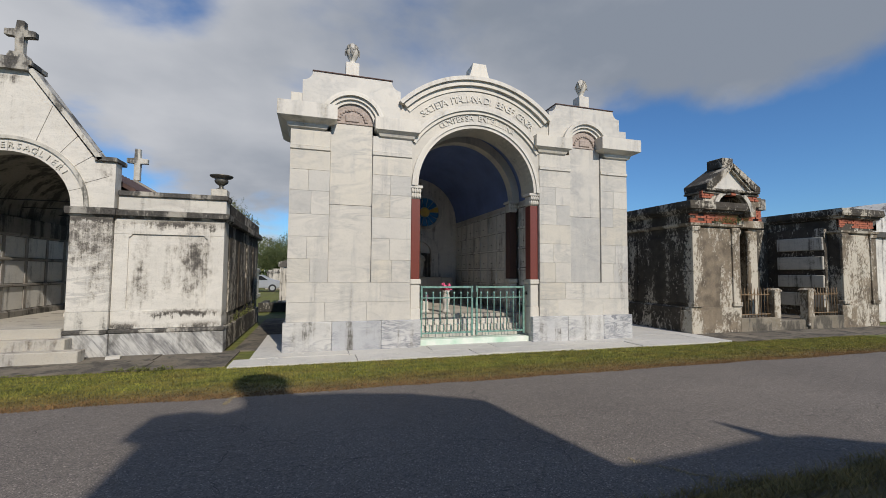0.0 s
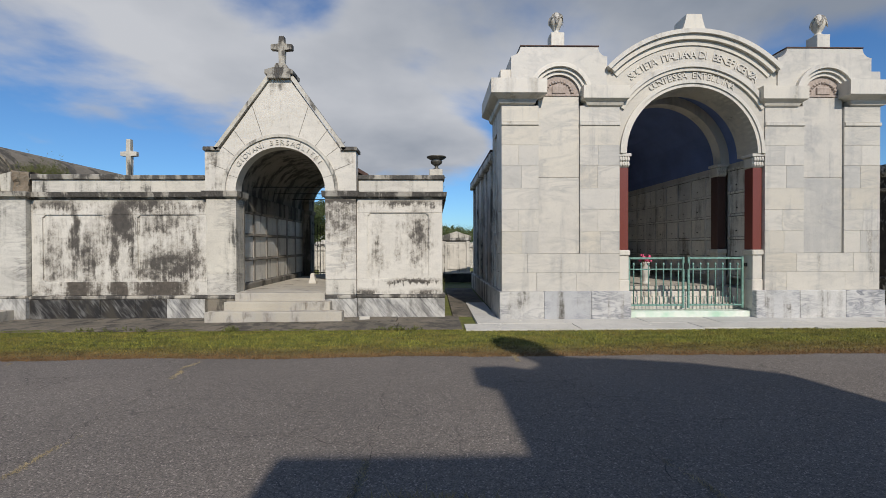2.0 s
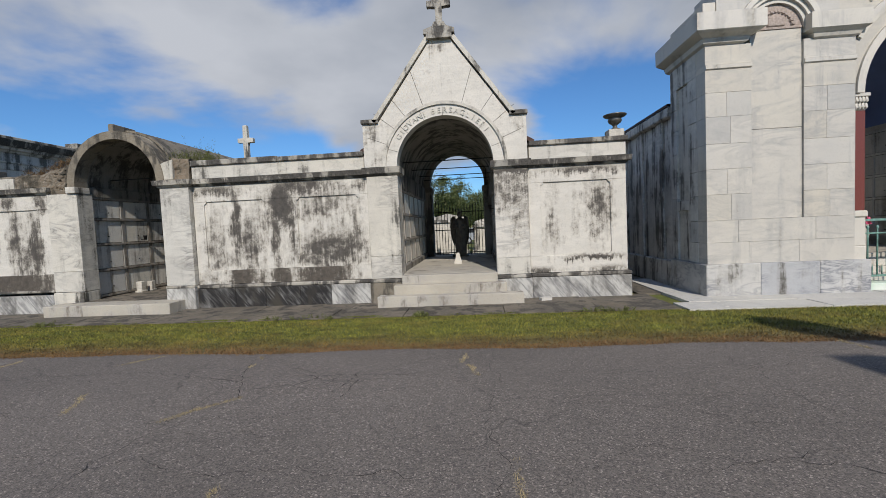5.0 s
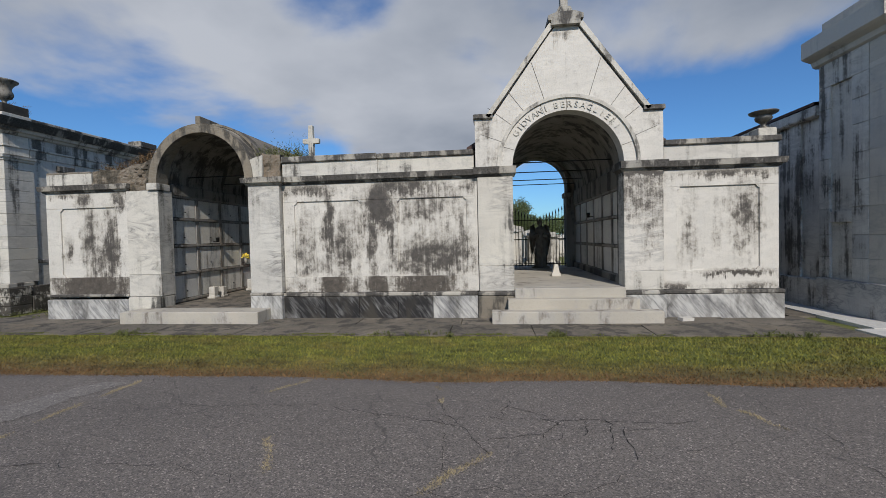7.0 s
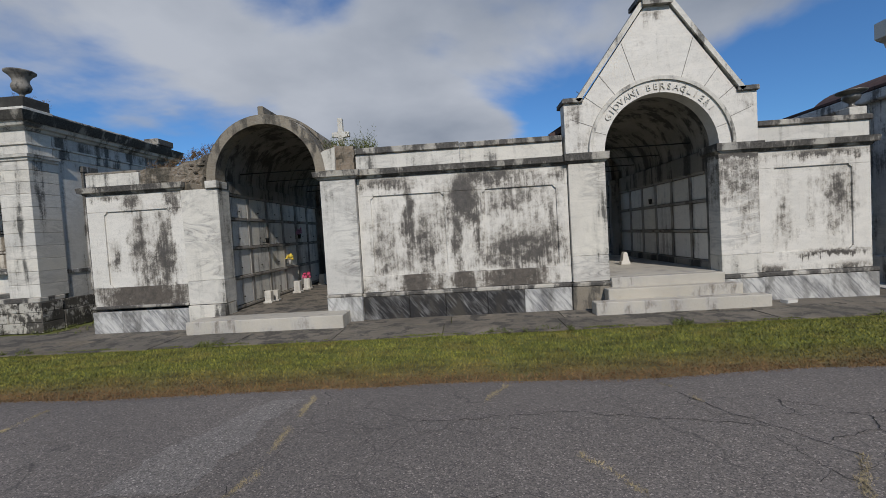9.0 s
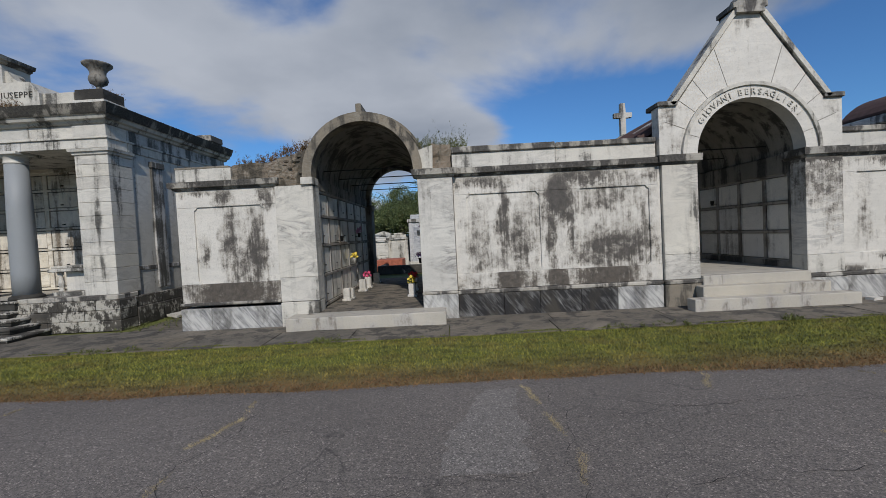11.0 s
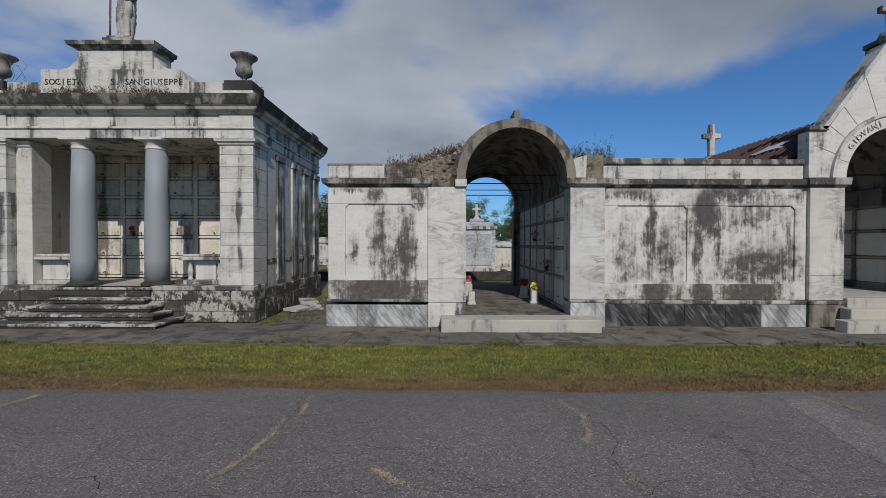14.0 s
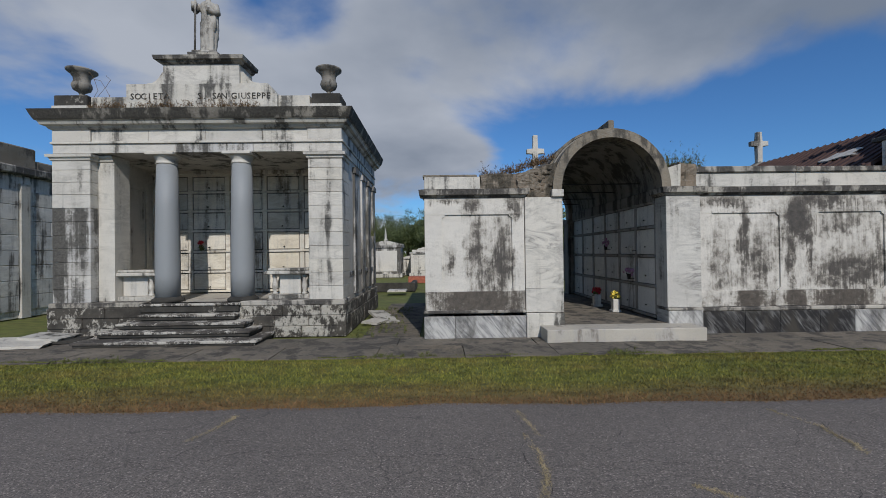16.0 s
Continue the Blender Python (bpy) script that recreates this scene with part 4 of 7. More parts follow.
# body behind the front
for sgn in (-1, 1):
    xo = WC + sgn * 4.53
    xi = WC + sgn * 2.02
    lo, hi = min(xo, xi), max(xo, xi)
    box("front_block_wall", lo + 0.03, hi - 0.03, 10.41, 11.6, -0.3, 5.05, SIDE, white_tomb, 0)
    lo2, hi2 = (WC - 4.47, WC - 2.03) if sgn < 0 else (WC + 2.03, WC + 4.47)
    box("side_wall", lo2, hi2, 11.61, 17.9, -0.33, 3.75, SIDE, white_tomb, 0.01, "grey weathered marble flank")
    ex = WC + sgn * 4.47
    e0, e1 = sorted((ex, ex + sgn * 0.12))
    box("side_cornice", e0 - 0.05, e1 + 0.05, 11.61, 17.95, 3.75, 3.98, SIDE, white_tomb, 0.03)
    box("side_plinth", e0, e1, 11.61, 17.95, -0.33, 0.3, SIDE, white_tomb, 0.02)
    for k in range(5):
        y = 12.2 + 1.3 * k
        p0, p1 = sorted((ex, ex + sgn * 0.06))
        box("side_pilaster", p0, p1, y, y + 0.32, 0.3, 3.75, SIDE, white_tomb, 0.01)
    # flank of the front block: courses and sunk panels
    fx = WC + sgn * 4.56
    z = 0.36
    for k, h in enumerate((0.44, 0.45, 0.53, 0.51, 0.51, 0.54, 0.48, 0.45)):
        f0, f1 = sorted((fx, fx - sgn * 0.12))
        box("marble_block", f0, f1, WY + 0.36, 10.78, z + 0.003, z + h - 0.003, SIDE, white_tomb, 0.006)
        box("marble_block", f0, f1, 11.32, 11.6, z + 0.003, z + h - 0.003, SIDE, white_tomb, 0.006)
        z += h
    f0, f1 = sorted((fx - sgn * 0.05, fx - sgn * 0.15))
    box("flank_panel", f0, f1, 10.78, 11.32, 0.37, 4.25, SIDE, white_tomb, 0)
    f0, f1 = sorted((fx, fx - sgn * 0.12))
    box("flank_rail", f0, f1, 10.78, 11.32, 1.5, 1.72, SIDE, white_tomb, 0.005)
    box("flank_frieze", f0, f1, 10.41, 11.6, 4.27, 4.75, SIDE, white_tomb, 0.006)
    # tiled roof of the rear body
    r0 = WC + sgn * 4.62
    bm = bmesh.new()
    for k in range(21):
        y = 11.65 + 0.31 * k
        for j in range(9):
            q0, q1 = j / 9, (j + 1) / 9
            xa, xb = r0 + (WC - r0) * q0 * 0.55, r0 + (WC - r0) * q1 * 0.55
            za, zb = 4.0 + 0.5 * q0, 4.0 + 0.5 * q1
            v = [bm.verts.new(c) for c in ((xa, y, za + 0.06), (xa, y + 0.3, za + 0.06), (xb, y + 0.3, zb + 0.02), (xb, y, zb + 0.02), (xa, y, za), (xa, y + 0.3, za))]
            bm.faces.new(v[:4]); bm.faces.new((v[0], v[1], v[5], v[4]))
    tagged(part("tile_roof", bm, ROOF, white_tomb, "dark red clay tile roof"), kind="stuff")
for sgn in (-1, 1):
    a, b = sorted((WC + sgn * 2.0, WC + sgn * 4.55))
    box("roof_deck", a, b, 11.65, 17.9, 3.985, 4.0, PLASTER, white_tomb, 0)
vault("vault_cover", WC, SPRING, 1.884, 0.03, 11.65, 17.75, ROOF, white_tomb)
box("rear_wall", WC - 4.45, WC + 4.45, 17.61, 17.9, -0.33, 3.9, SIDE, white_tomb, 0)
# inside
box("inner_floor", WC - 2.0, WC + 2.0, 11.1, 17.6, 0.2, 0.37, STEP, white_tomb, 0.01)
for k, (ya, zt) in enumerate(((10.15, -0.15), (10.55, -0.02), (10.78, 0.11), (11.0, 0.24))):
    box("threshold" if k == 0 else "step", WC - (1.75 if k else 1.5), WC + (1.75 if k else 1.5), ya, 11.3, zt - 0.16, zt, GREENSTAIN if k == 0 else WHITE_PLAIN, white_tomb, 0.01, "marble threshold stained green by copper" if k == 0 else "")
vault("painted_vault", WC, SPRING, 1.86, 0.02, 10.76, 17.6, BLUE, white_tomb)
ring("vault_rib", WC, SPRING, 1.62, 1.855, 11.42, 11.72, WHITE_PLAIN, white_tomb)
ring("end_wall_head", WC, SPRING, 0.0, 1.86, 17.45, 17.6, CRYPT, white_tomb)
box("end_wall", WC - 2.0, WC + 2.0, 17.45, 17.6, 0.3, SPRING, CRYPT, white_tomb, 0)
crypt_bank("crypt_wall", white_tomb, "y", WC + 1.86, 11.75, 17.4, 8, (0.6, 1.1, 1.62, 2.24, 2.84, 3.46), -1, CRYPT, CRYPT, 0.05)
crypt_bank("crypt_wall", white_tomb, "y", WC - 1.86, 11.75, 17.4, 8, (0.6, 1.1, 1.62, 2.24, 2.84, 3.46), 1, CRYPT, CRYPT, 0.05)
for sgn in (-1, 1):
    a, b = sorted((WC + sgn * 1.86, WC + sgn * 2.05))
    crypt_bank("entry_crypt_wall", white_tomb, "y", WC + sgn * 1.82, 10.78, 11.4, 1, (0.6, 1.1, 1.62, 2.24, 2.84, 3.46), -sgn, CRYPT, CRYPT, 0.05)
    box("vault_impost", a, b, 10.78, 17.4, 3.46, 3.66, WHITE_PLAIN, white_tomb, 0.01)
# rose window, altar and niche
ring("rose_window_rim", WC + 0.45, 4.05, 0.62, 0.74, 17.36, 17.46, CRYPT, white_tomb, 0, 360, 36)
for k in range(14):
    ring("rose_pane", WC + 0.45, 4.05, 0.22, 0.6, 17.40, 17.44, GLASS_BLUE if k % 7 else GLASS_GOLD, white_tomb, 360 * k / 14 + 2, 360 * (k + 1) / 14 - 2, 4)
ring("rose_centre", WC + 0.45, 4.05, 0.0, 0.2, 17.38, 17.44, GLASS_GOLD, white_tomb, 0, 360, 20)
box("altar_table", WC - 0.9, WC + 1.5, 16.7, 17.44, 0.37, 1.3, WHITE_PLAIN, white_tomb, 0.02)
box("altar_niche_back", WC - 0.35, WC + 0.75, 17.38, 17.45, 1.3, 2.3, PLASTER, white_tomb, 0)
ring("altar_niche_arch", WC + 0.2, 2.3, 0.5, 0.8, 17.25, 17.45, CRYPT, white_tomb)
for sgn in (-1, 1):
    a, b = sorted((WC + 0.2 + sgn * 0.5, WC + 0.2 + sgn * 0.8))
    box("altar_niche_jamb", a, b, 17.25, 17.45, 1.3, 2.3, CRYPT, white_tomb, 0.01)


# ---- the gabled tomb ----
gabled = thing("gabled_tomb", (-7, 13.5, -0.33), "soot-streaked white marble tomb with a gabled arch and vaulted passage", "mausoleum")
GX, GR, GS = -5.96, 1.09, 2.78
# plinths
for x0, x1, mat in ((-4.1, -1.94, BLUE_PLINTH), (-4.9, -4.104, BLUE_PLINTH), (-7.8, -7.05, CEMENT)):
    box("plinth", x0, x1, 10.545 if x1 > -2 else 10.5, 10.9, -0.34, 0.16, mat, gabled, 0.012)
cuts = (-12.04, -11.1, -10.35, -9.5, -8.75, -7.804)
for k, (a, b) in enumerate(zip(cuts, cuts[1:])):
    box("plinth", a + 0.002, b - 0.002, 10.56, 10.95, -0.34, 0.16, (BLACK_PLINTH, BLACK_PLINTH, BLACK_PLINTH, BLACK_PLINTH, BLUE_PLINTH)[k], gabled, 0.01)
for x0, x1, y in ((-4.12, -1.93, 10.53), (-4.92, -4.125, 10.48), (-7.8, -7.04, 10.48), (-12.05, -7.805, 10.545)):
    box("ledge", x0, x1, y, 10.95, 0.16, 0.245, LEDGE, gabled, 0.02)
panelled(gabled, -4.12, -2.0, 10.62, 0.25, 2.6, [(-3.85, -2.34, 0.62, 2.27)], CLEAN_FRONT, CLEAN_FRONT)
panelled(gabled, -12.04, -7.78, 10.63, 0.25, 2.6, [(-11.78, -10.27, 0.58, 2.23), (-9.49, -8.01, 0.58, 2.23)], WIDE_FRONT, WIDE_FRONT, rail_mat=WIDE_RAIL)
z = 0.25
for h in (0.52, 1.83):
    box("pier_block", -7.77, -7.05, 10.55, 10.95, z + 0.002, z + h - 0.002, PIER, gabled, 0.006)
    z += h
box("pier_block", -4.88, -4.13, 10.55, 10.95, 0.25, 0.62, OLD_CLEAN, gabled, 0.006)
box("pier_block", -4.88, -4.13, 10.55, 10.95, 0.622, 2.6, SOOT_PIER, gabled, 0.006)
CORN = ((0, 0.0), (0.015, 0.03), (0.05, 0.05), (0.06, 0.10), (0.17, 0.115), (0.19, 0.0))
moulded("cornice", -4.1, -2.0, 10.62, 11.1, 2.6, CORN, LEDGE, gabled)
moulded("cornice", -12.04, -7.8, 10.63, 11.1, 2.6, CORN, LEDGE, gabled, False)
moulded("pier_cap", -4.87, -4.14, 10.55, 11.1, 2.6, ((0, 0.0), (0.02, 0.02), (0.05, 0.04), (0.06, 0.075), (0.2, 0.085), (0.21, 0.0)), LEDGE, gabled)
moulded("pier_cap", -7.77, -7.06, 10.55, 11.1, 2.6, ((0, 0.0), (0.02, 0.02), (0.05, 0.04), (0.06, 0.075), (0.2, 0.085), (0.21, 0.0)), LEDGE, gabled)
for x0, x1 in ((-4.08, -1.98), (-12.04, -9.9), (-9.896, -7.84)):
    box("parapet", x0, x1, 10.65, 11.05, 2.79, 3.09, OLD_CLEAN, gabled, 0.008)
    box("coping", x0 - (0.0 if x1 > -2.5 else 0), x1 + (0.04 if x1 > -2.5 else -0.002), 10.6, 11.1, 3.09, 3.2 + (0.02 if x1 < -9 else 0), LEDGE, gabled, 0.015)
# gable
ginner = arc(GX, GS, GR, 0, 180, 32)
pts = [(GX - GR, 2.81), (-7.8, 2.81), (-7.8, 3.78), (-7.45, 3.78), (-6.18, 5.53), (-5.72, 5.53), (-4.47, 3.78), (-4.12, 3.78), (-4.12, 2.81), (GX + GR, 2.81)] + ginner
prism("gable", pts, 10.56, 10.85, GABLE, gabled)
# joints between the gable's slabs, fanning out over the arch
JOINT = plain("dark_joint_mortar", (0.12, 0.11, 0.095), 0.9, 0, 0.5, 20, 0.2)
for ang, reach in ((22, 1.86), (38, 2.0), (53, 1.95), (72, 2.2), (108, 2.2), (127, 1.95), (142, 2.0), (158, 1.86)):
    ca, sa = math.cos(radians(ang)), math.sin(radians(ang))
    w_ = 0.005
    prism("joint", [(GX + q * ca + sg * w_ * sa, GS + q * sa - sg * w_ * ca) for q, sg in ((GR + 0.312, -1), (reach, -1), (reach, 1), (GR + 0.312, 1))], 10.5575, 10.57, JOINT, gabled)
for ang in (18, 43, 67, 90, 113, 137, 162):
    ca, sa = math.cos(radians(ang)), math.sin(radians(ang))
    prism("joint", [(GX + q * ca + sg * 0.004 * sa, GS + q * sa - sg * 0.004 * ca) for q, sg in ((GR + 0.004, -1), (GR + 0.236, -1), (GR + 0.236, 1), (GR + 0.004, 1))], 10.5275, 10.54, JOINT, gabled)
for a, b in (((-7.83, 3.78), (-7.43, 3.78)), ((-4.49, 3.78), (-4.09, 3.78))):
    box("shoulder_coping", a[0], b[0], 10.5, 11.05, 3.782, 3.88, LEDGE, gabled, 0.015)
for q in ((-7.5, 3.79, -6.22, 5.55), (-4.42, 3.79, -5.68, 5.55)):
    sg = 1 if q[0] < GX else -1
    prism("raking_coping", [(q[0], q[1]), (q[0] - 0.07 * sg, q[1] + 0.05), (q[2] - 0.05 * sg, q[3] + 0.05), (q[2] + 0.03 * sg, q[3])], 10.5, 10.87, OLD, gabled)
prism("gable_cap", [(-6.24, 5.53), (-5.68, 5.53), (-5.68, 5.63), (-5.62, 5.63), (-5.62, 5.72), (-5.78, 5.78), (-6.12, 5.78), (-6.3, 5.72), (-6.3, 5.63), (-6.24, 5.63)], 10.45, 11.0, LEDGE, gabled)
ring("arch_band", GX, GS, GR - 0.001, GR + 0.24, 10.53, 10.7, GABLE, gabled, 0, 180, 32)
ring("arch_bead", GX, GS, GR + 0.24, GR + 0.31, 10.49, 10.7, OLD, gabled, 0, 180, 36)
arc_text("GIOVANI", GX, GS, GR + 0.06, 10.52, 0.17, 146, 110, OLD_CLEAN, gabled)
arc_text("BERSAGLIERI", GX, GS, GR + 0.06, 10.52, 0.17, 100, 37, OLD_CLEAN, gabled)
# passage
for sgn in (-1, 1):
    xi = GX + sgn * 1.20
    crypt_bank("crypt_wall", gabled, "y", xi, 11.0, 16.2, 6, (0.45, 1.1, 1.75, 2.35), -sgn, handles=False)
    a, b = sorted((xi - sgn * 0.06, xi + sgn * 0.3))
    box("impost", a, b, 11.0, 16.2, 2.36, 2.8, PLASTER, gabled, 0.02)
    box("dado", a, b, 11.0, 16.2, 0.3, 0.46, PLASTER, gabled, 0.01)
    a, b = sorted((GX + sgn * 1.08, GX + sgn * 1.5))
    box("jamb", a, b, 10.96, 11.02, 0.25, 2.8, PLASTER, gabled, 0)
    a, b = sorted((GX + sgn * 0.93, GX + sgn * 1.5))
    box("rear_pier", a, b, 16.2, 16.75, -0.3, 2.62, PLASTER, gabled, 0.01)
    box("rear_pier_cap", a - 0.05, b + 0.05, 16.14, 16.8, 2.62, 2.79, PLASTER, gabled, 0.03)
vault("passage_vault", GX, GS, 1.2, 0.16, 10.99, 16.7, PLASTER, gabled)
prism("rear_arch", [(GX - 1.5, 2.75), (GX - 0.97, 2.75)] + arc(GX, 2.99, 0.97, 180, 0, 24) + [(GX + 0.97, 2.75), (GX + 1.5, 2.75), (GX + 1.5, 3.5), (GX, 4.3), (GX - 1.5, 3.5)], 16.2, 16.69, PLASTER, gabled)
for k, y in enumerate((11.7, 13.2, 14.8, 16.0)):
    rod("tie_rod", (GX - 1.15, y, 3.05 - 0.0 * k), (GX + 1.15, y, 3.05), 0.014, IRON, gabled)
box("passage_floor", GX - 1.3, GX + 1.3, 10.72, 17.0, 0.15, 0.315, STEP, gabled, 0.01)
box("step", -7.05, -4.88, 10.46, 10.75, -0.33, 0.31, STEP, gabled, 0.012)
box("step", -7.2, -4.7, 10.22, 10.48, -0.33, 0.12, STEP, gabled, 0.012)
box("step", -7.52, -4.36, 9.95, 10.24, -0.33, -0.08, STEP, gabled, 0.012)
# tomb bodies to each side of the passage, and the roof
box("wing", -4.55, -2.02, 11.0, 16.7, -0.33, 2.6, RUIN_DARK, gabled, 0.01)
box("wing_plinth", -2.1, -1.95, 10.95, 16.72, -0.33, 0.2, RUIN_DARK, gabled, 0.02)
box("wing_cornice", -4.5, -1.9, 11.1, 16.75, 2.6, 2.79, RUIN_DARK, gabled, 0.03)
box("wing_parapet", -2.35, -2.0, 11.1, 16.7, 2.79, 3.12, RUIN_DARK, gabled, 0.03)
for k in range(4):
    box("wing_panel", -2.03, -1.99, 11.3 + 1.35 * k, 12.4 + 1.35 * k, 0.5, 2.3, RUIN_DARK, gabled, 0.01)
box("wing", -12.03, -7.4, 11.0, 16.7, -0.33, 2.85, SIDE, gabled, 0.01)
prism("roof", [(-8.0, 3.3), (GX, 4.5), (-3.9, 3.3), (-3.9, 3.2), (GX, 4.38), (-8.0, 3.2)], 11.0, 16.75, ROOF, gabled, "rusty red sheet roof")
for k in range(24):
    y = 11.1 + 0.235 * k
    rod("roof_rib", (-8.0, y, 3.315), (GX, y, 4.515), 0.022, ROOF, gabled, 5)
prism("rear_gable", [(-8.0, 2.8), (GX - 1.0, 2.8)] + arc(GX, 2.99, 1.0, 180, 0, 24) + [(GX + 1.0, 2.8), (-3.9, 2.8), (-3.9, 3.35), (GX, 4.58), (-8.0, 3.35)], 16.7, 16.95, PLASTER, gabled)
bm = bmesh.new()
tear = [(0.0, -0.55), (0.14, -0.3), (0.42, -0.38), (0.55, -0.1), (0.4, 0.1), (0.48, 0.3), (0.22, 0.36), (0.1, 0.55), (-0.06, 0.2), (0.04, -0.1)]
for lift in (0.004, 0.03):
    bm.faces.new([bm.verts.new((-7.35 + 0.75 * u, 12.4 + 1.1 * v, 3.3 + 1.2 * (0.65 + 0.75 * u) / 2.04 + 0.03 + lift)) for u, v in tear])
part("torn_roofing", bm, WHITE_PLAIN, gabled, "torn white roofing felt")
cross_thing((GX, 10.72, 5.78), 0.86, LEDGE, "lichen-dark stone cross on the gable of the marble tomb")
cross_thing((GX + 0.03, 16.82, 4.55), 1.1, OLD, "small grey stone cross on the rear gable", 0.62, 0.16, False)

# ---- the arched tomb with a broken parapet ----
arched = thing("vaulted_tomb", (-15, 13.5, -0.33), "stained marble tomb with an open cement vault and broken parapet", "mausoleum")
AX, AR, AS = -13.89, 1.05, 2.78
for k, (a, b) in enumerate(((-17.84, -17.2), (-17.196, -15.724))):
    box("plinth", a, b, 10.5, 10.9, -0.34, 0.14, BLUE_PLINTH, arched, 0.012)
box("plinth", -15.72, -14.93, 10.47, 10.95, -0.34, 0.19, OLD, arched, 0.012)
box("plinth", -12.77, -12.045, 10.46, 10.95, -0.34, 0.2, BLUE_PLINTH, arched, 0.012)
for x0, x1, y in ((-17.85, -15.73, 10.49), (-12.78, -12.05, 10.45)):
    box("ledge", x0, x1, y, 10.95, 0.2, 0.26, LEDGE, arched, 0.015)
panelled(arched, -17.81, -15.73, 10.55, 0.2, 2.6, [(-17.45, -15.99, 0.65, 2.25)], SMALL_FRONT, SMALL_FRONT, rail_mat=SMALL_RAIL)
z = 0.2
for h in (0.5, 1.9):
    box("pier_block", -15.72, -14.93, 10.52, 10.95, z + 0.002, z + h - 0.002, PIER, arched, 0.006)
    z += h
z = 0.26
for h in (2.34,):
    box("pier_block", -12.77, -12.05, 10.5, 10.95, z + 0.002, z + h - 0.002, PIER, arched, 0.006)
    z += h
moulded("cornice", -17.81, -15.74, 10.55, 11.0, 2.6, CORN, LEDGE, arched)
moulded("pier_cap", -12.77, -12.05, 10.5, 11.0, 2.6, CORN, LEDGE, arched)
box("parapet", -17.81, -16.64, 10.58, 10.95, 2.79, 3.05, OLD, arched, 0.01)
box("pier_cap_stub", -15.16, -14.915, 10.46, 10.88, 2.6, 2.75, OLD_CLEAN, arched, 0.01)
ring("vault_front", AX, AS, AR, AR + 0.19, 10.5, 10.85, CEMENT, arched, 0, 180, 32)
box("vault_front_leg", AX - AR - 0.19, AX - AR, 10.5, 10.85, 2.6, AS, CEMENT, arched, 0)
box("vault_front_leg", AX + AR, AX + AR + 0.19, 10.52, 10.85, 2.79, AS + 0.02, CEMENT, arched, 0)
box("vault_key", AX - 0.06, AX + 0.06, 10.5, 11.2, 4.0, 4.19, CEMENT, arched, 0.015)
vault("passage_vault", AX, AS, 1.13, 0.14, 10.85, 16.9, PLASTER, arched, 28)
ring("vault_cover", AX, AS, 1.28, 1.33, 10.86, 16.9, CEMENT, arched, 0, 180, 28)
prism("rear_arch", [(AX - 1.3, 2.5), (AX - 0.98, 2.5)] + arc(AX, 2.8, 0.98, 180, 0, 24) + [(AX + 0.98, 2.5), (AX + 1.3, 2.5), (AX + 1.3, 3.3)] + arc(AX, AS, 1.25, 20, 160, 14) + [(AX - 1.3, 3.3)], 16.6, 16.89, PLASTER, arched)
for sgn in (-1, 1):
    xi = AX + sgn * 1.14
    crypt_bank("crypt_wall", arched, "y", xi, 10.98, 16.6, 6, (0.0, 0.66, 1.33, 1.98, 2.52), -sgn)
    a, b = sorted((xi - sgn * 0.05, xi + sgn * 0.3))
    box("impost", a, b, 10.98, 16.6, 2.53, 2.8, PLASTER, arched, 0.02)
    a, b = sorted((AX + sgn * 0.95, AX + sgn * 1.4))
    box("rear_pier", a, b, 16.6, 17.1, -0.3, 2.4, PLASTER, arched, 0.01)
    box("rear_pier_cap", a - 0.04, b + 0.04, 16.55, 17.15, 2.4, 2.58, PLASTER, arched, 0.03)
for k, y in enumerate((11.6, 13.0, 14.4, 15.8)):
    rod("tie_rod", (AX - 1.1, y, 3.02), (AX + 1.1, y, 3.02), 0.014, IRON, arched)
box("passage_floor", AX - 1.2, AX + 1.2, 10.5, 17.2, -0.2, -0.055, CONCRETE, arched, 0.01)
box("step", -15.44, -12.31, 9.93, 10.52, -0.33, -0.06, STEP, arched, 0.012)
box("wing", -17.8, -15.25, 10.96, 16.9, -0.33, 2.95, SIDE, arched, 0.02)
cross_thing((AX - 0.12, 16.8, 4.1), 1.5, OLD, "small grey stone cross on the rear of the vaulted tomb", 0.62, 0.16, False)

# ---- the portico tomb ----
portico = thing("portico_tomb", (-22.7, 13.4, -0.33), "white marble portico tomb with two grey granite columns", "mausoleum")
PX0, PX1, PY = -25.99, -19.64, 11.14
# rough stone base, in blocks
for z0, z1 in ((-0.34, -0.1), (-0.096, 0.13), (0.134, 0.36)):
    x = PX0 - 0.07
    while x < PX1 + 0.06:
        w = min(rnd.uniform(0.55, 1.0), PX1 + 0.07 - x)
        if PX1 + 0.07 - x - w < 0.3:
            w = PX1 + 0.07 - x
        box("base_block", x + 0.004, x + w - 0.004, 11.06 + rnd.uniform(-0.015, 0.015), 11.6, z0, z1, ROUGH, portico, 0.015)
        x += w
box("base_core", PX0, PX1, 11.3, 16.1, -0.34, 0.352, ROUGH, portico, 0)
for k in range(5):
    box("base_block", PX1 - 0.1, PX1 + 0.06 + rnd.uniform(0, 0.02), 11.61 + 0.9 * k, 11.605 + 0.9 * (k + 1), -0.34, 0.1, ROUGH, portico, 0.015)
    box("base_block", PX1 - 0.1, PX1 + 0.05, 11.61 + 0.9 * k, 11.605 + 0.9 * (k + 1), 0.104, 0.36, ROUGH, portico, 0.015)
box("base_course", PX0 - 0.04, -24.0, 11.07, 11.7, 0.36, 0.47, LEDGE, portico, 0.015)
box("base_course", -21.9, PX1 + 0.04, 11.07, 11.7, 0.36, 0.47, LEDGE, portico, 0.015)
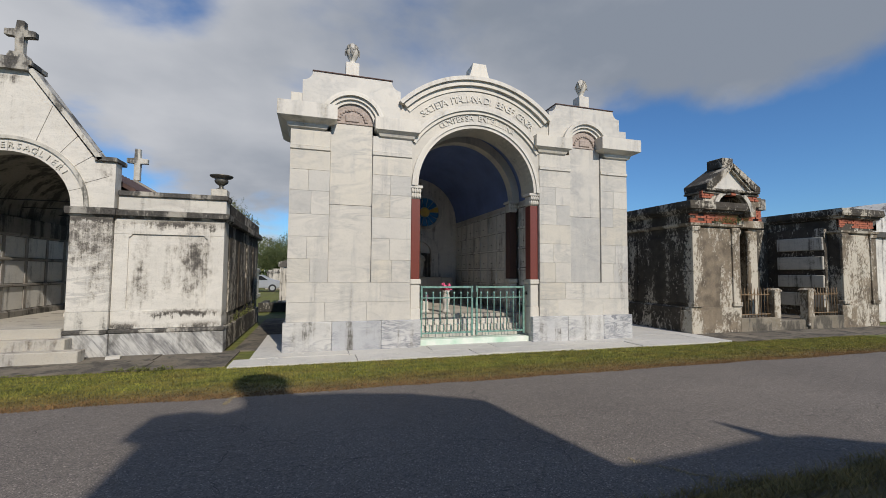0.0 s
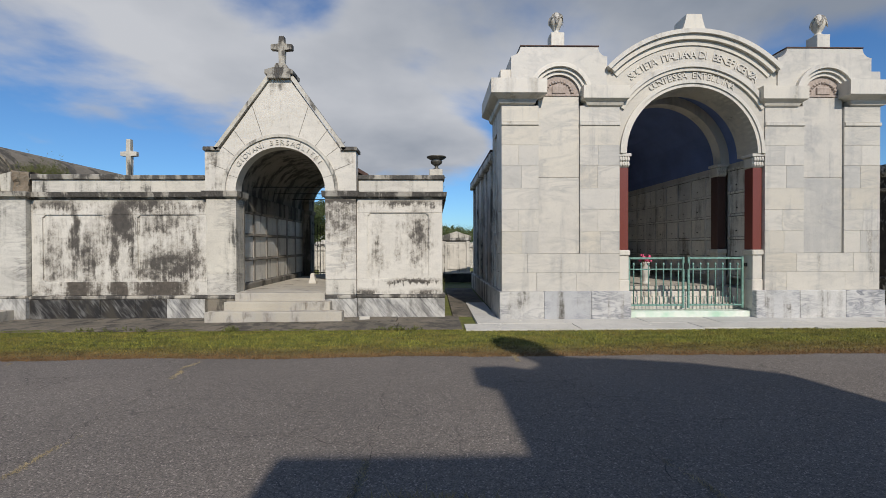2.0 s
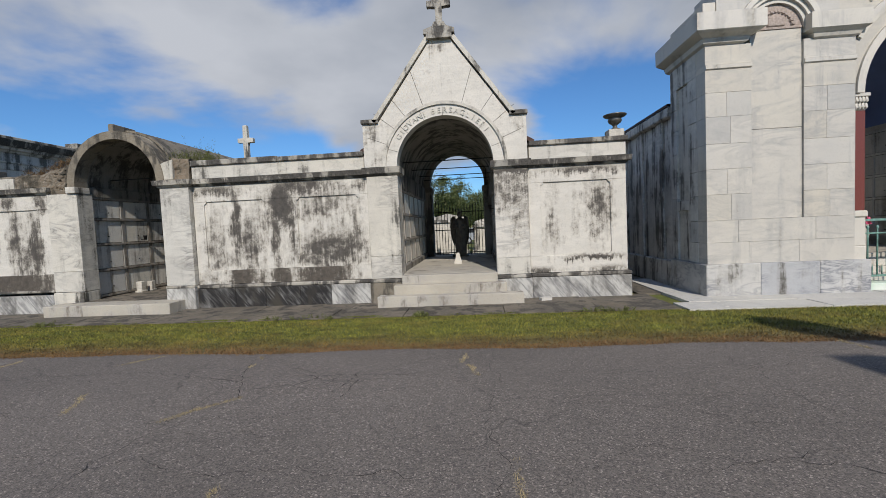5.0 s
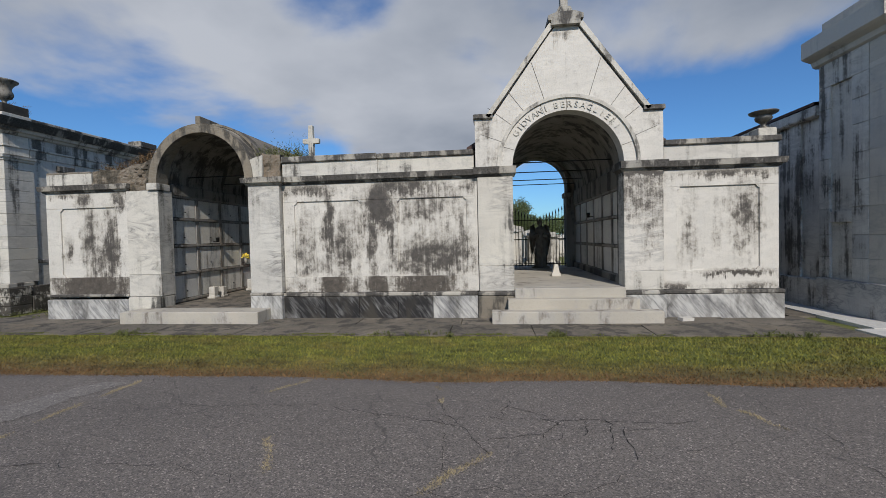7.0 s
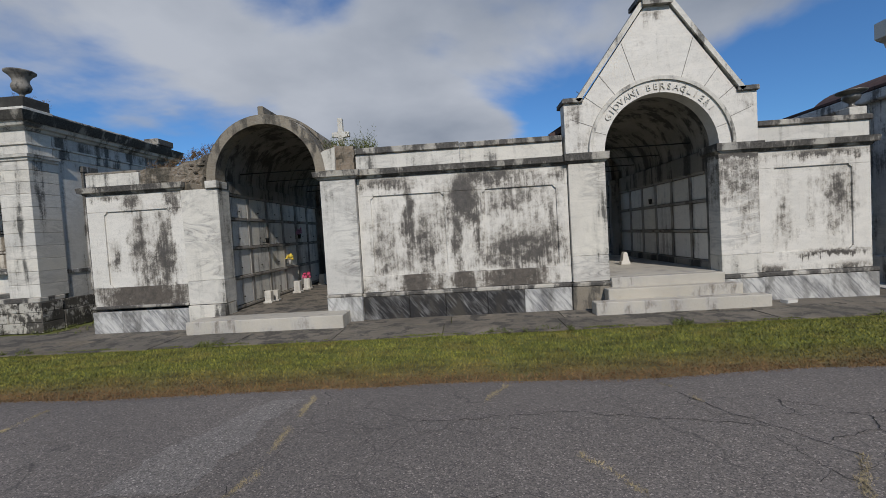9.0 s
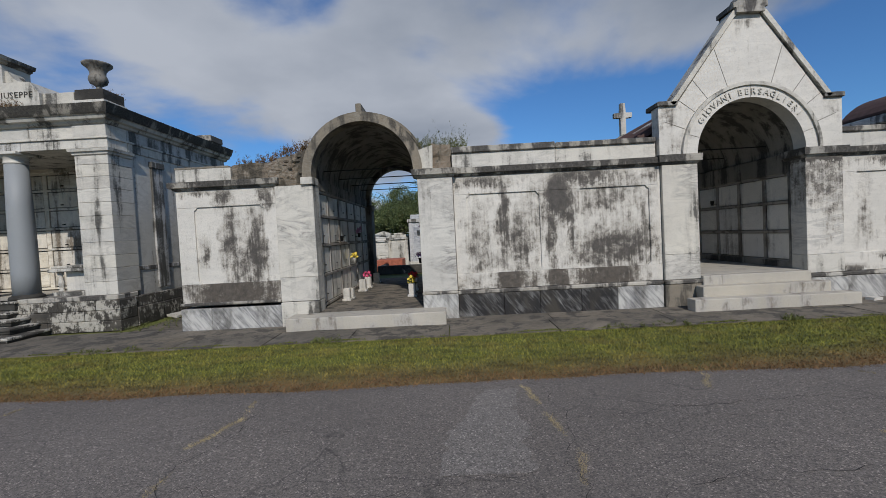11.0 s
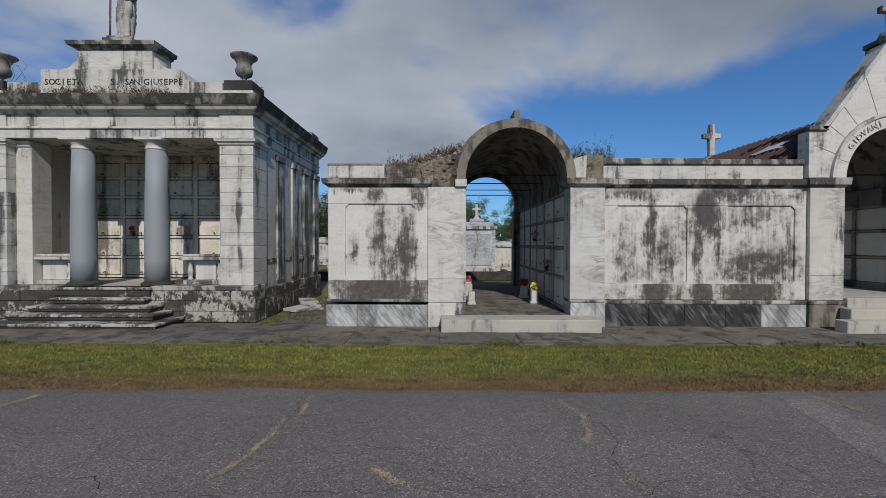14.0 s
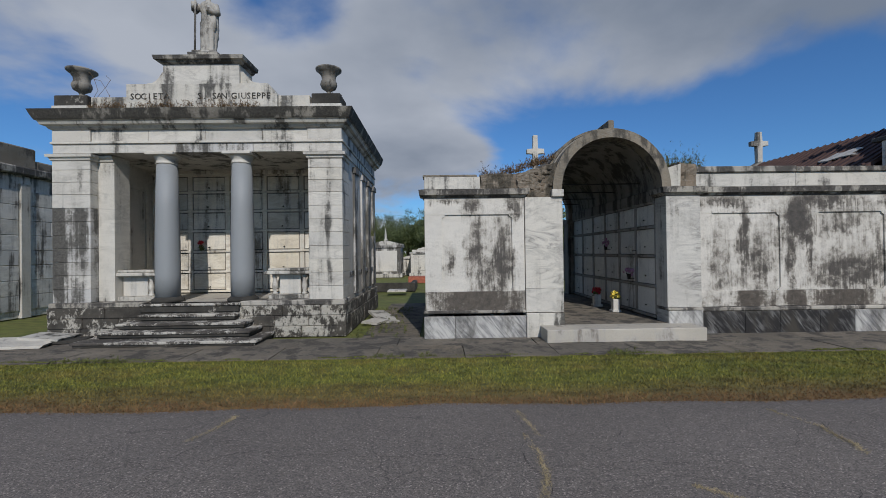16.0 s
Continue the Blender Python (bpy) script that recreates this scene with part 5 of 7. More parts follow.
box("portico_floor", PX0 + 0.1, PX1 - 0.1, 11.1, 13.5, 0.3, 0.44, STEP, portico, 0.01)
# corner piers in courses
for x0, x1 in ((PX0, -25.16), (-20.39, PX1)):
    z = 0.47
    for k, h in enumerate((0.3, 0.3, 0.29, 0.3, 0.3, 0.29, 0.3, 0.3, 0.27, 0.27, 0.2)):
        dark = x0 < -25 and z < 2.5
        box("pier_block", x0, x1, PY, 11.85, z + 0.002, z + h - 0.002, OLD_DARK if dark else OLD_CLEAN, portico, 0.007)
        z += h
    moulded("pier_cap", x0, x1, PY, 11.85, 3.59, ((0, 0.0), (0.02, 0.03), (0.07, 0.04), (0.08, 0.08), (0.14, 0.09), (0.15, 0.0)), OLD_CLEAN, portico)
    xi0, xi1 = (x1, x1 + 0.36) if x0 < -25 else (x0 - 0.06, x0)
    box("anta", xi0 + 0.002, xi1, PY + 0.22, 11.85, 0.47, 3.6, OLD_CLEAN, portico, 0.006)
    moulded("anta_cap", xi0 + 0.004, xi1, PY + 0.22, 11.85, 3.59, ((0, 0.0), (0.02, 0.03), (0.07, 0.04), (0.08, 0.07), (0.14, 0.08), (0.15, 0.0)), OLD_CLEAN, portico, False)
# columns
for cx in (-23.63, -21.95):
    col = turned("column_shaft", [(0.25, 0.0), (0.252, 0.5), (0.248, 1.2), (0.235, 2.0), (0.21, 2.96)], GRANITE, portico, cx, 11.38, 0.56, 28, "smooth grey granite shaft")
    turned("column_base", [(0.31, 0.0), (0.33, 0.04), (0.31, 0.08), (0.27, 0.10), (0.255, 0.12)], DARK_STEP, col, cx, 11.38, 0.44, 28)
    turned("column_capital", [(0.21, 0.0), (0.235, 0.02), (0.215, 0.04), (0.215, 0.10), (0.27, 0.17), (0.285, 0.185)], OLD_CLEAN, col, cx, 11.38, 3.52, 28)
    box("abacus", cx - 0.31, cx + 0.31, 11.07, 11.69, 3.705, 3.77, OLD_CLEAN, col, 0.01)
# entablature
box("architrave", PX0, -23.3, PY + 0.02, 11.75, 3.76, 3.96, OLD_CLEAN, portico, 0.006)
box("architrave", -23.296, -21.6, PY + 0.02, 11.75, 3.76, 3.96, OLD_DARK, portico, 0.006)
box("architrave", -21.596, PX1, PY + 0.02, 11.75, 3.76, 3.96, OLD_CLEAN, portico, 0.006)
box("taenia", PX0 - 0.03, PX1 + 0.03, PY - 0.02, 11.75, 3.962, 4.01, OLD_CLEAN, portico, 0.006)
cuts = (PX0, -25.15, -23.9, -22.65, -21.4, -20.4, PX1)
for a, b in zip(cuts, cuts[1:]):
    box("frieze_block", a + 0.003, b - 0.003, PY + (0.0 if b - a < 0.9 else 0.03), 11.75, 4.012, 4.27, OLD_CLEAN, portico, 0.006)
moulded("cornice", PX0, PX1, PY, 16.2, 4.27, ((0, 0.0), (0.02, 0.04), (0.07, 0.07), (0.09, 0.14), (0.16, 0.17), (0.17, 0.20)), OLD, portico)
moulded("cornice_gutter", PX0, PX1, PY, 16.2, 4.441, ((0, 0.20), (0.03, 0.22), (0.10, 0.25), (0.20, 0.285), (0.215, 0.29), (0.23, 0.24)), GUTTER, portico, True, "soot-black gutter moulding")
# attic
for x0, x1 in ((PX0 - 0.02, -25.22), (-20.34, PX1 + 0.0)):
    box("attic_pedestal", x0, x1, 11.15, 11.85, 4.672, 4.82, OLD_CLEAN, portico, 0.01)
    box("attic_pedestal", x0 + 0.03, x1 - 0.03, 11.18, 11.82, 4.822, 5.06, DARK_STEP, portico, 0.015)
box("attic_wall", -25.2, -24.35, 11.22, 11.7, 4.672, 5.02, OLD, portico, 0.01)
box("attic_wall", -21.2, -20.36, 11.22, 11.7, 4.672, 5.03, OLD, portico, 0.01)
prism("attic_block", [(-24.35, 4.672), (-21.05, 4.672), (-21.05, 5.02), (-21.25, 5.27), (-24.35, 5.27)], 11.13, 11.9, OLD, portico)
pts = [(-23.58, 5.272), (-21.9, 5.272), (-21.9, 5.72), (-23.58, 5.72)]
prism("attic_top_block", pts, 11.18, 11.85, OLD_CLEAN, portico, bevel=0.008)
for sgn, xa in ((-1, -23.58), (1, -21.9)):
    pts = [(xa, 5.272), (xa + sgn * 0.42, 5.272), (xa + sgn * 0.4, 5.33)] + [(xa + sgn * (0.34 - 0.28 * q), 5.33 + 0.25 * q * q) for q in (0.2, 0.5, 0.8, 1.0)] + [(xa, 5.58)]
    prism("attic_scroll", pts, 11.25, 11.6, OLD, portico)
moulded("attic_cap", -23.58, -21.9, 11.18, 11.85, 5.722, ((0, 0.0), (0.03, 0.06), (0.06, 0.07), (0.07, 0.13), (0.15, 0.15), (0.16, 0.09), (0.18, 0.05)), LEDGE, portico)
box("attic_cap_slab", -23.4, -22.08, 11.25, 11.8, 5.903, 5.97, LEDGE, portico, 0.01)
box("statue_plinth", -23.1, -22.42, 11.27, 11.78, 5.972, 6.05, LEDGE, portico, 0.01)
for i, ch in enumerate("SOCIETA"):
    letter(ch, 0.19, DARK_STEP, portico, pose(-24.22 + 0.125 * i, 11.125, 4.93, 90), 0.006)
for i, ch in enumerate("S. SAN GIUSEPPE"):
    if ch != " ":
        letter(ch, 0.19, DARK_STEP, portico, pose(-22.75 + 0.108 * i, 11.125, 4.93, 90), 0.006)
# steps, each one narrower
for x0, x1, y, z0, z1 in ((-24.7, -21.15, 10.1, -0.33, -0.2), (-24.45, -21.4, 10.4, -0.2, -0.06), (-24.2, -21.6, 10.62, -0.06, 0.08), (-23.9, -21.9, 10.84, 0.08, 0.225), (-24.0, -21.88, 11.0, 0.225, 0.44)):
    box("step", x0, x1, y, 11.3, z0 + 0.03, z1 - 0.055, DARK_STEP, portico, 0.006)
    box("step_tread", x0 - 0.03, x1 + 0.03, y - 0.03, 11.3, z1 - 0.054, z1, TREAD, portico, 0.012)
    box("step_foot", x0 + 0.02, x1 - 0.02, y + 0.03, 11.3, z0 - 0.02, z0 + 0.032, DARK_STEP, portico, 0)
# chamber: back wall of niches, side walls, ceiling
zs = (0.5, 1.03, 1.58, 2.14, 2.68, 3.2, 3.66)
crypt_bank("crypt_wall", portico, "x", 13.42, -25.3, -20.25, 5, zs, -1, CRYPT_TAN, CRYPT_TAN, 0.12, 0.024, False)
box("chamber_ceiling", -25.9, -19.7, 11.75, 13.9, 3.78, 3.95, OLD, portico, 0)
box("chamber_frieze", -25.3, -20.25, 13.33, 13.45, 3.68, 3.79, CRYPT_TAN, portico, 0.01)
for x0, x1 in ((-25.9, -25.3), (-20.25, PX1 - 0.03)):
    box("flank_wall", x0, x1, 11.86, 13.9, 0.3, 4.26, OLD_CLEAN, portico, 0)
    xf = x1 if x0 < -25 else x0
    sg = 1 if x0 < -25 else -1
    a, b = sorted((xf, xf + sg * 0.03))
    for y0, y1, zz0, zz1 in ((11.95, 12.05, 0.9, 3.3), (13.1, 13.2, 0.9, 3.3), (12.05, 13.1, 3.2, 3.3), (12.05, 13.1, 0.9, 1.0)):
        box("flank_panel_frame", a, b, y0, y1, zz0, zz1, OLD_CLEAN, portico, 0.006)
box("rear_block", PX0 + 0.05, PX1 - 0.05, 13.91, 16.1, 0.3, 4.26, OLD, portico, 0)
for k, y in enumerate((12.5, 13.55, 14.6, 15.6)):
    sp = box("side_pilaster", PX1 - 0.06, PX1 + 0.02, y, y + 0.4, 0.47, 3.5, OLD_DARK, portico, 0.006)
    box("side_pilaster_cap", PX1 - 0.06, PX1 + 0.06, y - 0.04, y + 0.44, 3.5, 3.66, OLD_DARK, sp, 0.015)
box("side_dado", PX1 - 0.06, PX1 - 0.01, 11.86, 16.05, 0.95, 1.05, OLD_DARK, portico, 0.01)
box("side_architrave", PX1 - 0.06, PX1, 11.76, 16.1, 3.76, 3.96, OLD, portico, 0.006)
box("side_taenia", PX1 - 0.06, PX1 + 0.03, 11.76, 16.1, 3.962, 4.01, OLD, portico, 0.006)
box("side_frieze", PX1 - 0.06, PX1 - 0.005, 11.76, 16.1, 4.012, 4.27, OLD_DARK, portico, 0.006)
box("side_attic", PX1 - 0.35, PX1 - 0.05, 11.9, 16.1, 4.672, 4.82, LEDGE, portico, 0.02)
box("side_attic_end", PX1 - 0.5, PX1 - 0.02, 15.4, 16.15, 4.822, 5.02, LEDGE, portico, 0.02)


def altar_bench(x0, x1):
    t = thing("altar_bench", ((x0 + x1) / 2, 11.75, 0.47), "small white marble altar bench with turned balusters", "bench", "marble benches in the portico")
    box("bench_foot", x0, x1, 11.45, 12.0, 0.441, 0.56, OLD, t, 0.01)
    box("bench_panel", x0 + 0.22, x1 - 0.22, 11.58, 11.75, 0.562, 1.02, WHITE_PLAIN, t, 0.01)
    for bx in (x0 + 0.12, x1 - 0.12):
        for by in (11.56, 11.9):
            turned("baluster", [(0.06, 0), (0.065, 0.03), (0.04, 0.06), (0.055, 0.14), (0.065, 0.2), (0.045, 0.3), (0.035, 0.36), (0.06, 0.40), (0.065, 0.46)], OLD_CLEAN, t, bx, by, 0.562, 12)
    box("bench_top", x0 - 0.06, x1 + 0.06, 11.4, 12.05, 1.024, 1.1, OLD, t, 0.015)
    box("bench_shelf", x0, x1, 11.44, 12.0, 1.102, 1.16, OLD, t, 0.015)


altar_bench(-25.0, -24.0)
altar_bench(-21.42, -20.5)

# ---- the ruined brick tomb ----
ruin = thing("ruined_tomb", (15.3, 13.0, -0.33), "ruined brick tomb with flaking black plaster and a small pediment", "mausoleum")
RY = 10.2


def ruin_wing(x0, x1, z1, left):
    """One projecting wing: plinth, plastered body with two corner strips, brick band and cornice."""
    w = box("wing", x0 + 0.05, x1 - 0.05, RY + 0.06, 15.5, -0.33, z1, RUIN_DARK, ruin, 0.01)
    box("wing_plinth", x0, x1, RY, 15.5, -0.33, 0.5, RUIN, w, 0.02)
    box("wing_face", x0 + 0.3, x1 - 0.3, RY + 0.03, RY + 0.1, 0.5, 2.95, RUIN, w, 0.004)
    for a in (x0 + 0.06, x1 - 0.34):
        box("corner_strip", a, a + 0.28, RY - 0.02, RY + 0.14, 0.62, 2.85, RUIN, w, 0.01)
        box("corner_strip_foot", a - 0.04, a + 0.32, RY - 0.06, RY + 0.14, 0.5, 0.64, RUIN, w, 0.015)
        box("corner_strip_cap", a - 0.03, a + 0.31, RY - 0.05, RY + 0.14, 2.85, 2.98, RUIN, w, 0.015)
    moulded("string_course", x0 + 0.04, x1 - 0.04, RY + 0.02, 15.5, 2.98, ((0, 0), (0.03, 0.08), (0.1, 0.1), (0.11, 0)), RUIN, w)
    moulded("wing_cornice", x0 + 0.04, x1 - 0.04, RY + 0.02, 15.6, z1 - 0.36, ((0, 0), (0.04, 0.10), (0.10, 0.13), (0.12, 0.2), (0.2, 0.22), (0.36, 0.2), (0.37, 0.0)), RUIN_DARK, w)
    return w


wl_ = ruin_wing(10.95, 12.95, 3.75, True)
wr_ = ruin_wing(17.6, 19.5, 3.85, False)


def brick_band(parent, x0, x1, y, z0, rows_, seed):
    r = random.Random(seed)
    for k in range(rows_):
        x = x0 - (0.1 if k % 2 else 0)
        while x < x1:
            a, b = max(x, x0), min(x + 0.205, x1)
            if b - a > 0.04 and r.random() > 0.12:
                box("brick", a, b - 0.012, y - r.uniform(0, 0.02), y + 0.08, z0 + 0.075 * k, z0 + 0.075 * k + 0.062, BRICK, parent, 0)
            x += 0.217


brick_band(wl_, 11.0, 12.9, RY + 0.05, 3.1, 4, 1)
brick_band(wr_, 17.65, 19.45, RY + 0.05, 3.2, 4, 2)
# side of the left wing: panels of blackened plaster
for y0, y1 in ((10.45, 12.0), (12.5, 15.2)):
    box("side_panel", 10.96, 11.02, y0, y1, 0.6, 2.7, RUIN_DARK, wl_, 0.02)
box("side_plinth", 10.9, 11.02, RY + 0.35, 15.5, -0.33, 0.48, RUIN_DARK, wl_, 0.02)
box("corner_base", 10.88, 11.55, RY - 0.06, RY + 0.4, -0.33, 0.4, RUIN, wl_, 0.02)
# recessed centre with arch and pediment
box("centre_wall", 12.9, 17.65, 12.6, 13.0, -0.33, 3.3, RUIN_DARK, ruin, 0)
box("centre_pier", 13.0, 13.3, 11.0, 12.7, 0.1, 3.2, RUIN, ruin, 0.01)
box("centre_pier", 14.35, 14.75, 11.0, 12.7, 0.1, 3.2, RUIN, ruin, 0.01)
for x in (13.1, 13.75, 14.25):
    turned("half_column", [(0.1, 0), (0.12, 0.05), (0.085, 0.1), (0.08, 2.2), (0.12, 2.3), (0.13, 2.4)], RUIN, ruin, x, 10.95, 0.6, 10)
box("centre_entablature", 12.9, 14.9, 10.85, 12.7, 3.1, 3.35, RUIN, ruin, 0.02)
brick_band(ruin, 12.95, 14.85, 10.9, 3.36, 5, 4)
prism("arch_wall", [(11.95, 3.76)] + arc(12.75, 3.4, 0.82, 155, 0, 18) + [(13.8, 3.4), (13.8, 4.05), (11.6, 4.05), (11.6, 3.77)], 10.3, 10.7, RUIN, ruin)
ring("pediment_arch", 12.75, 3.4, 0.72, 0.86, 10.22, 10.4, OLD, ruin, 10, 155, 20)
brick_band(ruin, 11.5, 12.0, 10.27, 3.9, 3, 6)
brick_band(ruin, 13.3, 13.9, 10.27, 3.9, 3, 7)
box("pediment_key", 12.65, 12.85, 10.2, 10.45, 4.02, 4.2, BRICK, ruin, 0.01)
prism("pediment", [(11.75, 4.2), (13.65, 4.2), (12.68, 4.86)], 10.3, 10.9, WHITE_PLAIN, ruin, "cream plastered tympanum")
for q in ((11.58, 4.2, 12.66, 4.94), (13.82, 4.2, 12.70, 4.94)):
    sg = 1 if q[0] < 12 else -1
    prism("raking_cornice", [(q[0], q[1]), (q[0], q[1] + 0.13), (q[2], q[3] + 0.11), (q[2], q[3] - 0.02), (q[0] + 0.24 * sg, q[1])], 10.14, 11.0, RUIN_DARK, ruin)
    prism("raking_cornice_bed", [(q[0] + 0.1 * sg, q[1]), (q[2], q[3] - 0.025), (q[2], q[3] - 0.1), (q[0] + 0.34 * sg, q[1])], 10.2, 11.0, RUIN, ruin)
box("pediment_sill", 11.58, 13.82, 10.14, 11.0, 4.12, 4.2, RUIN_DARK, ruin, 0.02)
box("pediment_sill_bed", 11.55, 13.85, 10.22, 11.0, 4.05, 4.118, RUIN, ruin, 0.015)
box("pediment_block", 12.45, 12.89, 10.3, 10.9, 4.93, 5.26, RUIN_DARK, ruin, 0.02)
box("arch_back", 11.9, 13.7, 10.72, 11.2, 3.3, 4.1, RUIN_DARK, ruin, 0)
box("side_scroll", 14.0, 14.35, 10.5, 11.2, 3.75, 4.1, RUIN, ruin, 0.03)
box("end_post", 14.75, 15.1, 10.9, 11.3, 3.76, 4.15, LEDGE, ruin, 0.02)
# niches of the inner side
box("inner_side_wall", 17.45, 17.62, RY + 0.4, 12.7, 0.2, 3.2, RUIN_DARK, ruin, 0)
for z0, z1 in ((0.35, 0.85), (1.05, 1.5), (1.7, 2.18), (2.4, 2.88)):
    box("niche_slab", 17.38, 17.46, 10.62, 12.2, z0, z1, OLD, ruin, 0.02, "pale cracked niche slab")
box("court_floor", 12.9, 17.65, RY + 0.1, 12.7, -0.33, 0.0, CEMENT, ruin, 0.02)
box("court_kerb", 12.9, 14.6, RY, RY + 0.3, -0.33, 0.12, CEMENT, ruin, 0.02)
box("court_kerb", 16.0, 17.65, RY, RY + 0.3, -0.33, 0.12, CEMENT, ruin, 0.02)


def rail(x0, x1):
    f = thing("iron_railing", ((x0 + x1) / 2, RY + 0.15, 0.12), "rusty wrought iron railing with pointed pickets", "railing", "railings of the ruined tomb")
    for z in (0.22, 0.85):
        rod("rail_bar", (x0, RY + 0.15, z), (x1, RY + 0.15, z), 0.018, RUST, f)
    n = int((x1 - x0) / 0.13)
    for i in range(n + 1):
        x = x0 + (x1 - x0) * i / n
        turned("picket", [(0.012, 0), (0.012, 0.7), (0.03, 0.78), (0.012, 0.82), (0.016, 0.88), (0.001, 0.98)], RUST, f, x, RY + 0.15, 0.12, 5)


rail(12.98, 14.4)
rail(16.2, 17.55)
for x in (14.5, 16.05):
    p_ = thing("gate_post", (x + 0.02, RY + 0.15, 0.0), "weathered square cement gate post with a pointed cap", "post", "gate posts")
    box("post_shaft", x - 0.12, x + 0.16, RY + 0.01, RY + 0.29, -0.2, 0.95, RUIN, p_, 0.015)
    prism("post_cap", [(x - 0.15, 0.95), (x + 0.19, 0.95), (x + 0.19, 1.0), (x + 0.02, 1.07), (x - 0.15, 1.0)], RY - 0.02, RY + 0.32, RUIN, p_)

# ---- things on the tombs ----
bowl = thing("urn", (-2.14, 10.84, 3.2), "shallow dark bronze bowl on a small marble block", "urn")
box("urn_foot", -2.32, -1.99, 10.68, 11.0, 3.2, 3.36, OLD_CLEAN, bowl, 0.01)
turned("urn_body", [(0.10, 0), (0.11, 0.025), (0.05, 0.05), (0.045, 0.10), (0.075, 0.125), (0.13, 0.165), (0.15, 0.215), (0.135, 0.25), (0.14, 0.265), (0.21, 0.29), (0.245, 0.315), (0.25, 0.335), (0.225, 0.335), (0.12, 0.28), (0.0, 0.26)], BOWL, bowl, -2.14, 10.84, 3.36, 24)

VASE = ((0.14, 0), (0.15, 0.03), (0.06, 0.06), (0.048, 0.13), (0.08, 0.17), (0.165, 0.22), (0.195, 0.30), (0.185, 0.36), (0.155, 0.42), (0.165, 0.50), (0.22, 0.58), (0.295, 0.64), (0.30, 0.67), (0.26, 0.655), (0.17, 0.58), (0.0, 0.52))
urn_thing((-25.62, 11.5, 5.06), 1.0, VASE, URNSTONE, "grey weathered marble garden urn tilted on its pedestal", "urns of the portico tomb")
urn_thing((-20.0, 11.5, 5.06), 0.98, VASE, URNSTONE, "grey weathered marble garden urn on the corner pedestal", "urns of the portico tomb")


def robed_figure(name, at, h, material, label, wings=False, staff=False):
    """A draped standing figure as one plain mesh."""
    bm = bmesh.new()
    n = 40
    prof = ((0.0, 0.13), (0.03, 0.15), (0.06, 0.135), (0.12, 0.135), (0.18, 0.14), (0.24, 0.145), (0.30, 0.15), (0.36, 0.155), (0.42, 0.158), (0.48, 0.155), (0.53, 0.146), (0.58, 0.138), (0.63, 0.142), (0.68, 0.152), (0.73, 0.158), (0.77, 0.15), (0.805, 0.115), (0.83, 0.06), (0.85, 0.045), (0.875, 0.042))
    rings = []
    for q, r in prof:
        fold = 0.24 * max(0.0, 1 - q * 1.15)
        row = []
        for i in range(n):
            a = 2 * math.pi * i / n
            rr = r * h * (1 + fold * 0.55 * math.sin(a * 8 + q * 6) + 0.05 * math.sin(a * 13 + q * 21))
            # the mantle slung from one hip to the other shoulder, with its hem standing proud
            rim = (q - 0.42) * 5.5 - math.cos(a - 0.5)
            if q < 0.8:
                rr *= 1 + 0.13 * math.exp(-(rim * 2.6) ** 2) + 0.05 * math.sin(q * 60 + 3 * math.cos(a)) * (0.2 < q < 0.74)
            row.append(bm.verts.new((at[0] + 0.03 * h * math.sin(q * 3.4) + rr * math.cos(a) * 0.8, at[1] + rr * math.sin(a) * 0.68, at[2] + q * h)))
        rings.append(row)
    for a, b in zip(rings, rings[1:]):
        for i in range(n):
            j = (i + 1) % n
            bm.faces.new((a[i], a[j], b[j], b[i]))
    bm.faces.new(rings[0][::-1])
    bm.faces.new(rings[-1])
    bmesh.ops.create_icosphere(bm, subdivisions=2, radius=0.062 * h, matrix=Matrix.Translation((at[0], at[1] - 0.01, at[2] + 0.915 * h)) @ Matrix.Diagonal((0.85, 0.95, 1.2, 1)))
    for sg in (-1, 1):
        sh, el, ha = (0.12 * sg * h, 0.0, 0.77 * h), (0.17 * sg * h, -0.05 * h, 0.62 * h), (0.05 * sg * h, -0.12 * h, 0.66 * h)
        if staff and sg < 0:
            el, ha = (-0.17 * h, -0.06 * h, 0.66 * h), (-0.145 * h, -0.12 * h, 0.78 * h)
        for p0, p1, r in ((sh, el, 0.05), (el, ha, 0.042)):
            add_rod(bm, [c + d for c, d in zip(p0, at)], [c + d for c, d in zip(p1, at)], r * h, 8)
    if staff:
        add_rod(bm, (at[0] - 0.135 * h, at[1] - 0.12 * h, at[2]), (at[0] - 0.12 * h, at[1] - 0.12 * h, at[2] + 1.05 * h), 0.014 * h, 6)
        for k in range(5):
            add_rod(bm, (at[0] + 0.10 * h + 0.01 * k, at[1] - 0.06 * h, at[2] + 0.66 * h), (at[0] + (0.06 + 0.02 * k) * h, at[1] - 0.05 * h, at[2] + (0.2 + 0.05 * k) * h), 0.022 * h, 6)
    if wings:
        for sg in (-1, 1):
            pts = [(0.05, 0.74), (0.12, 0.88), (0.19, 0.84), (0.21, 0.6), (0.19, 0.38), (0.14, 0.24), (0.10, 0.4)]
            a = [bm.verts.new((at[0] + sg * x * h, at[1] + 0.10 * h, at[2] + z * h)) for x, z in pts]
            b = [bm.verts.new((at[0] + sg * x * h * 0.95, at[1] + 0.15 * h, at[2] + z * h)) for x, z in pts]
            bm.faces.new(a)
            bm.faces.new(b[::-1])
            for i in range(len(pts)):
                j = (i + 1) % len(pts)
                bm.faces.new((a[i], a[j], b[j], b[i]))
    add_box(bm, at[0] - 0.17 * h, at[0] + 0.17 * h, at[1] - 0.15 * h, at[1] + 0.15 * h, at[2] - 0.004, at[2] + 0.03 * h)
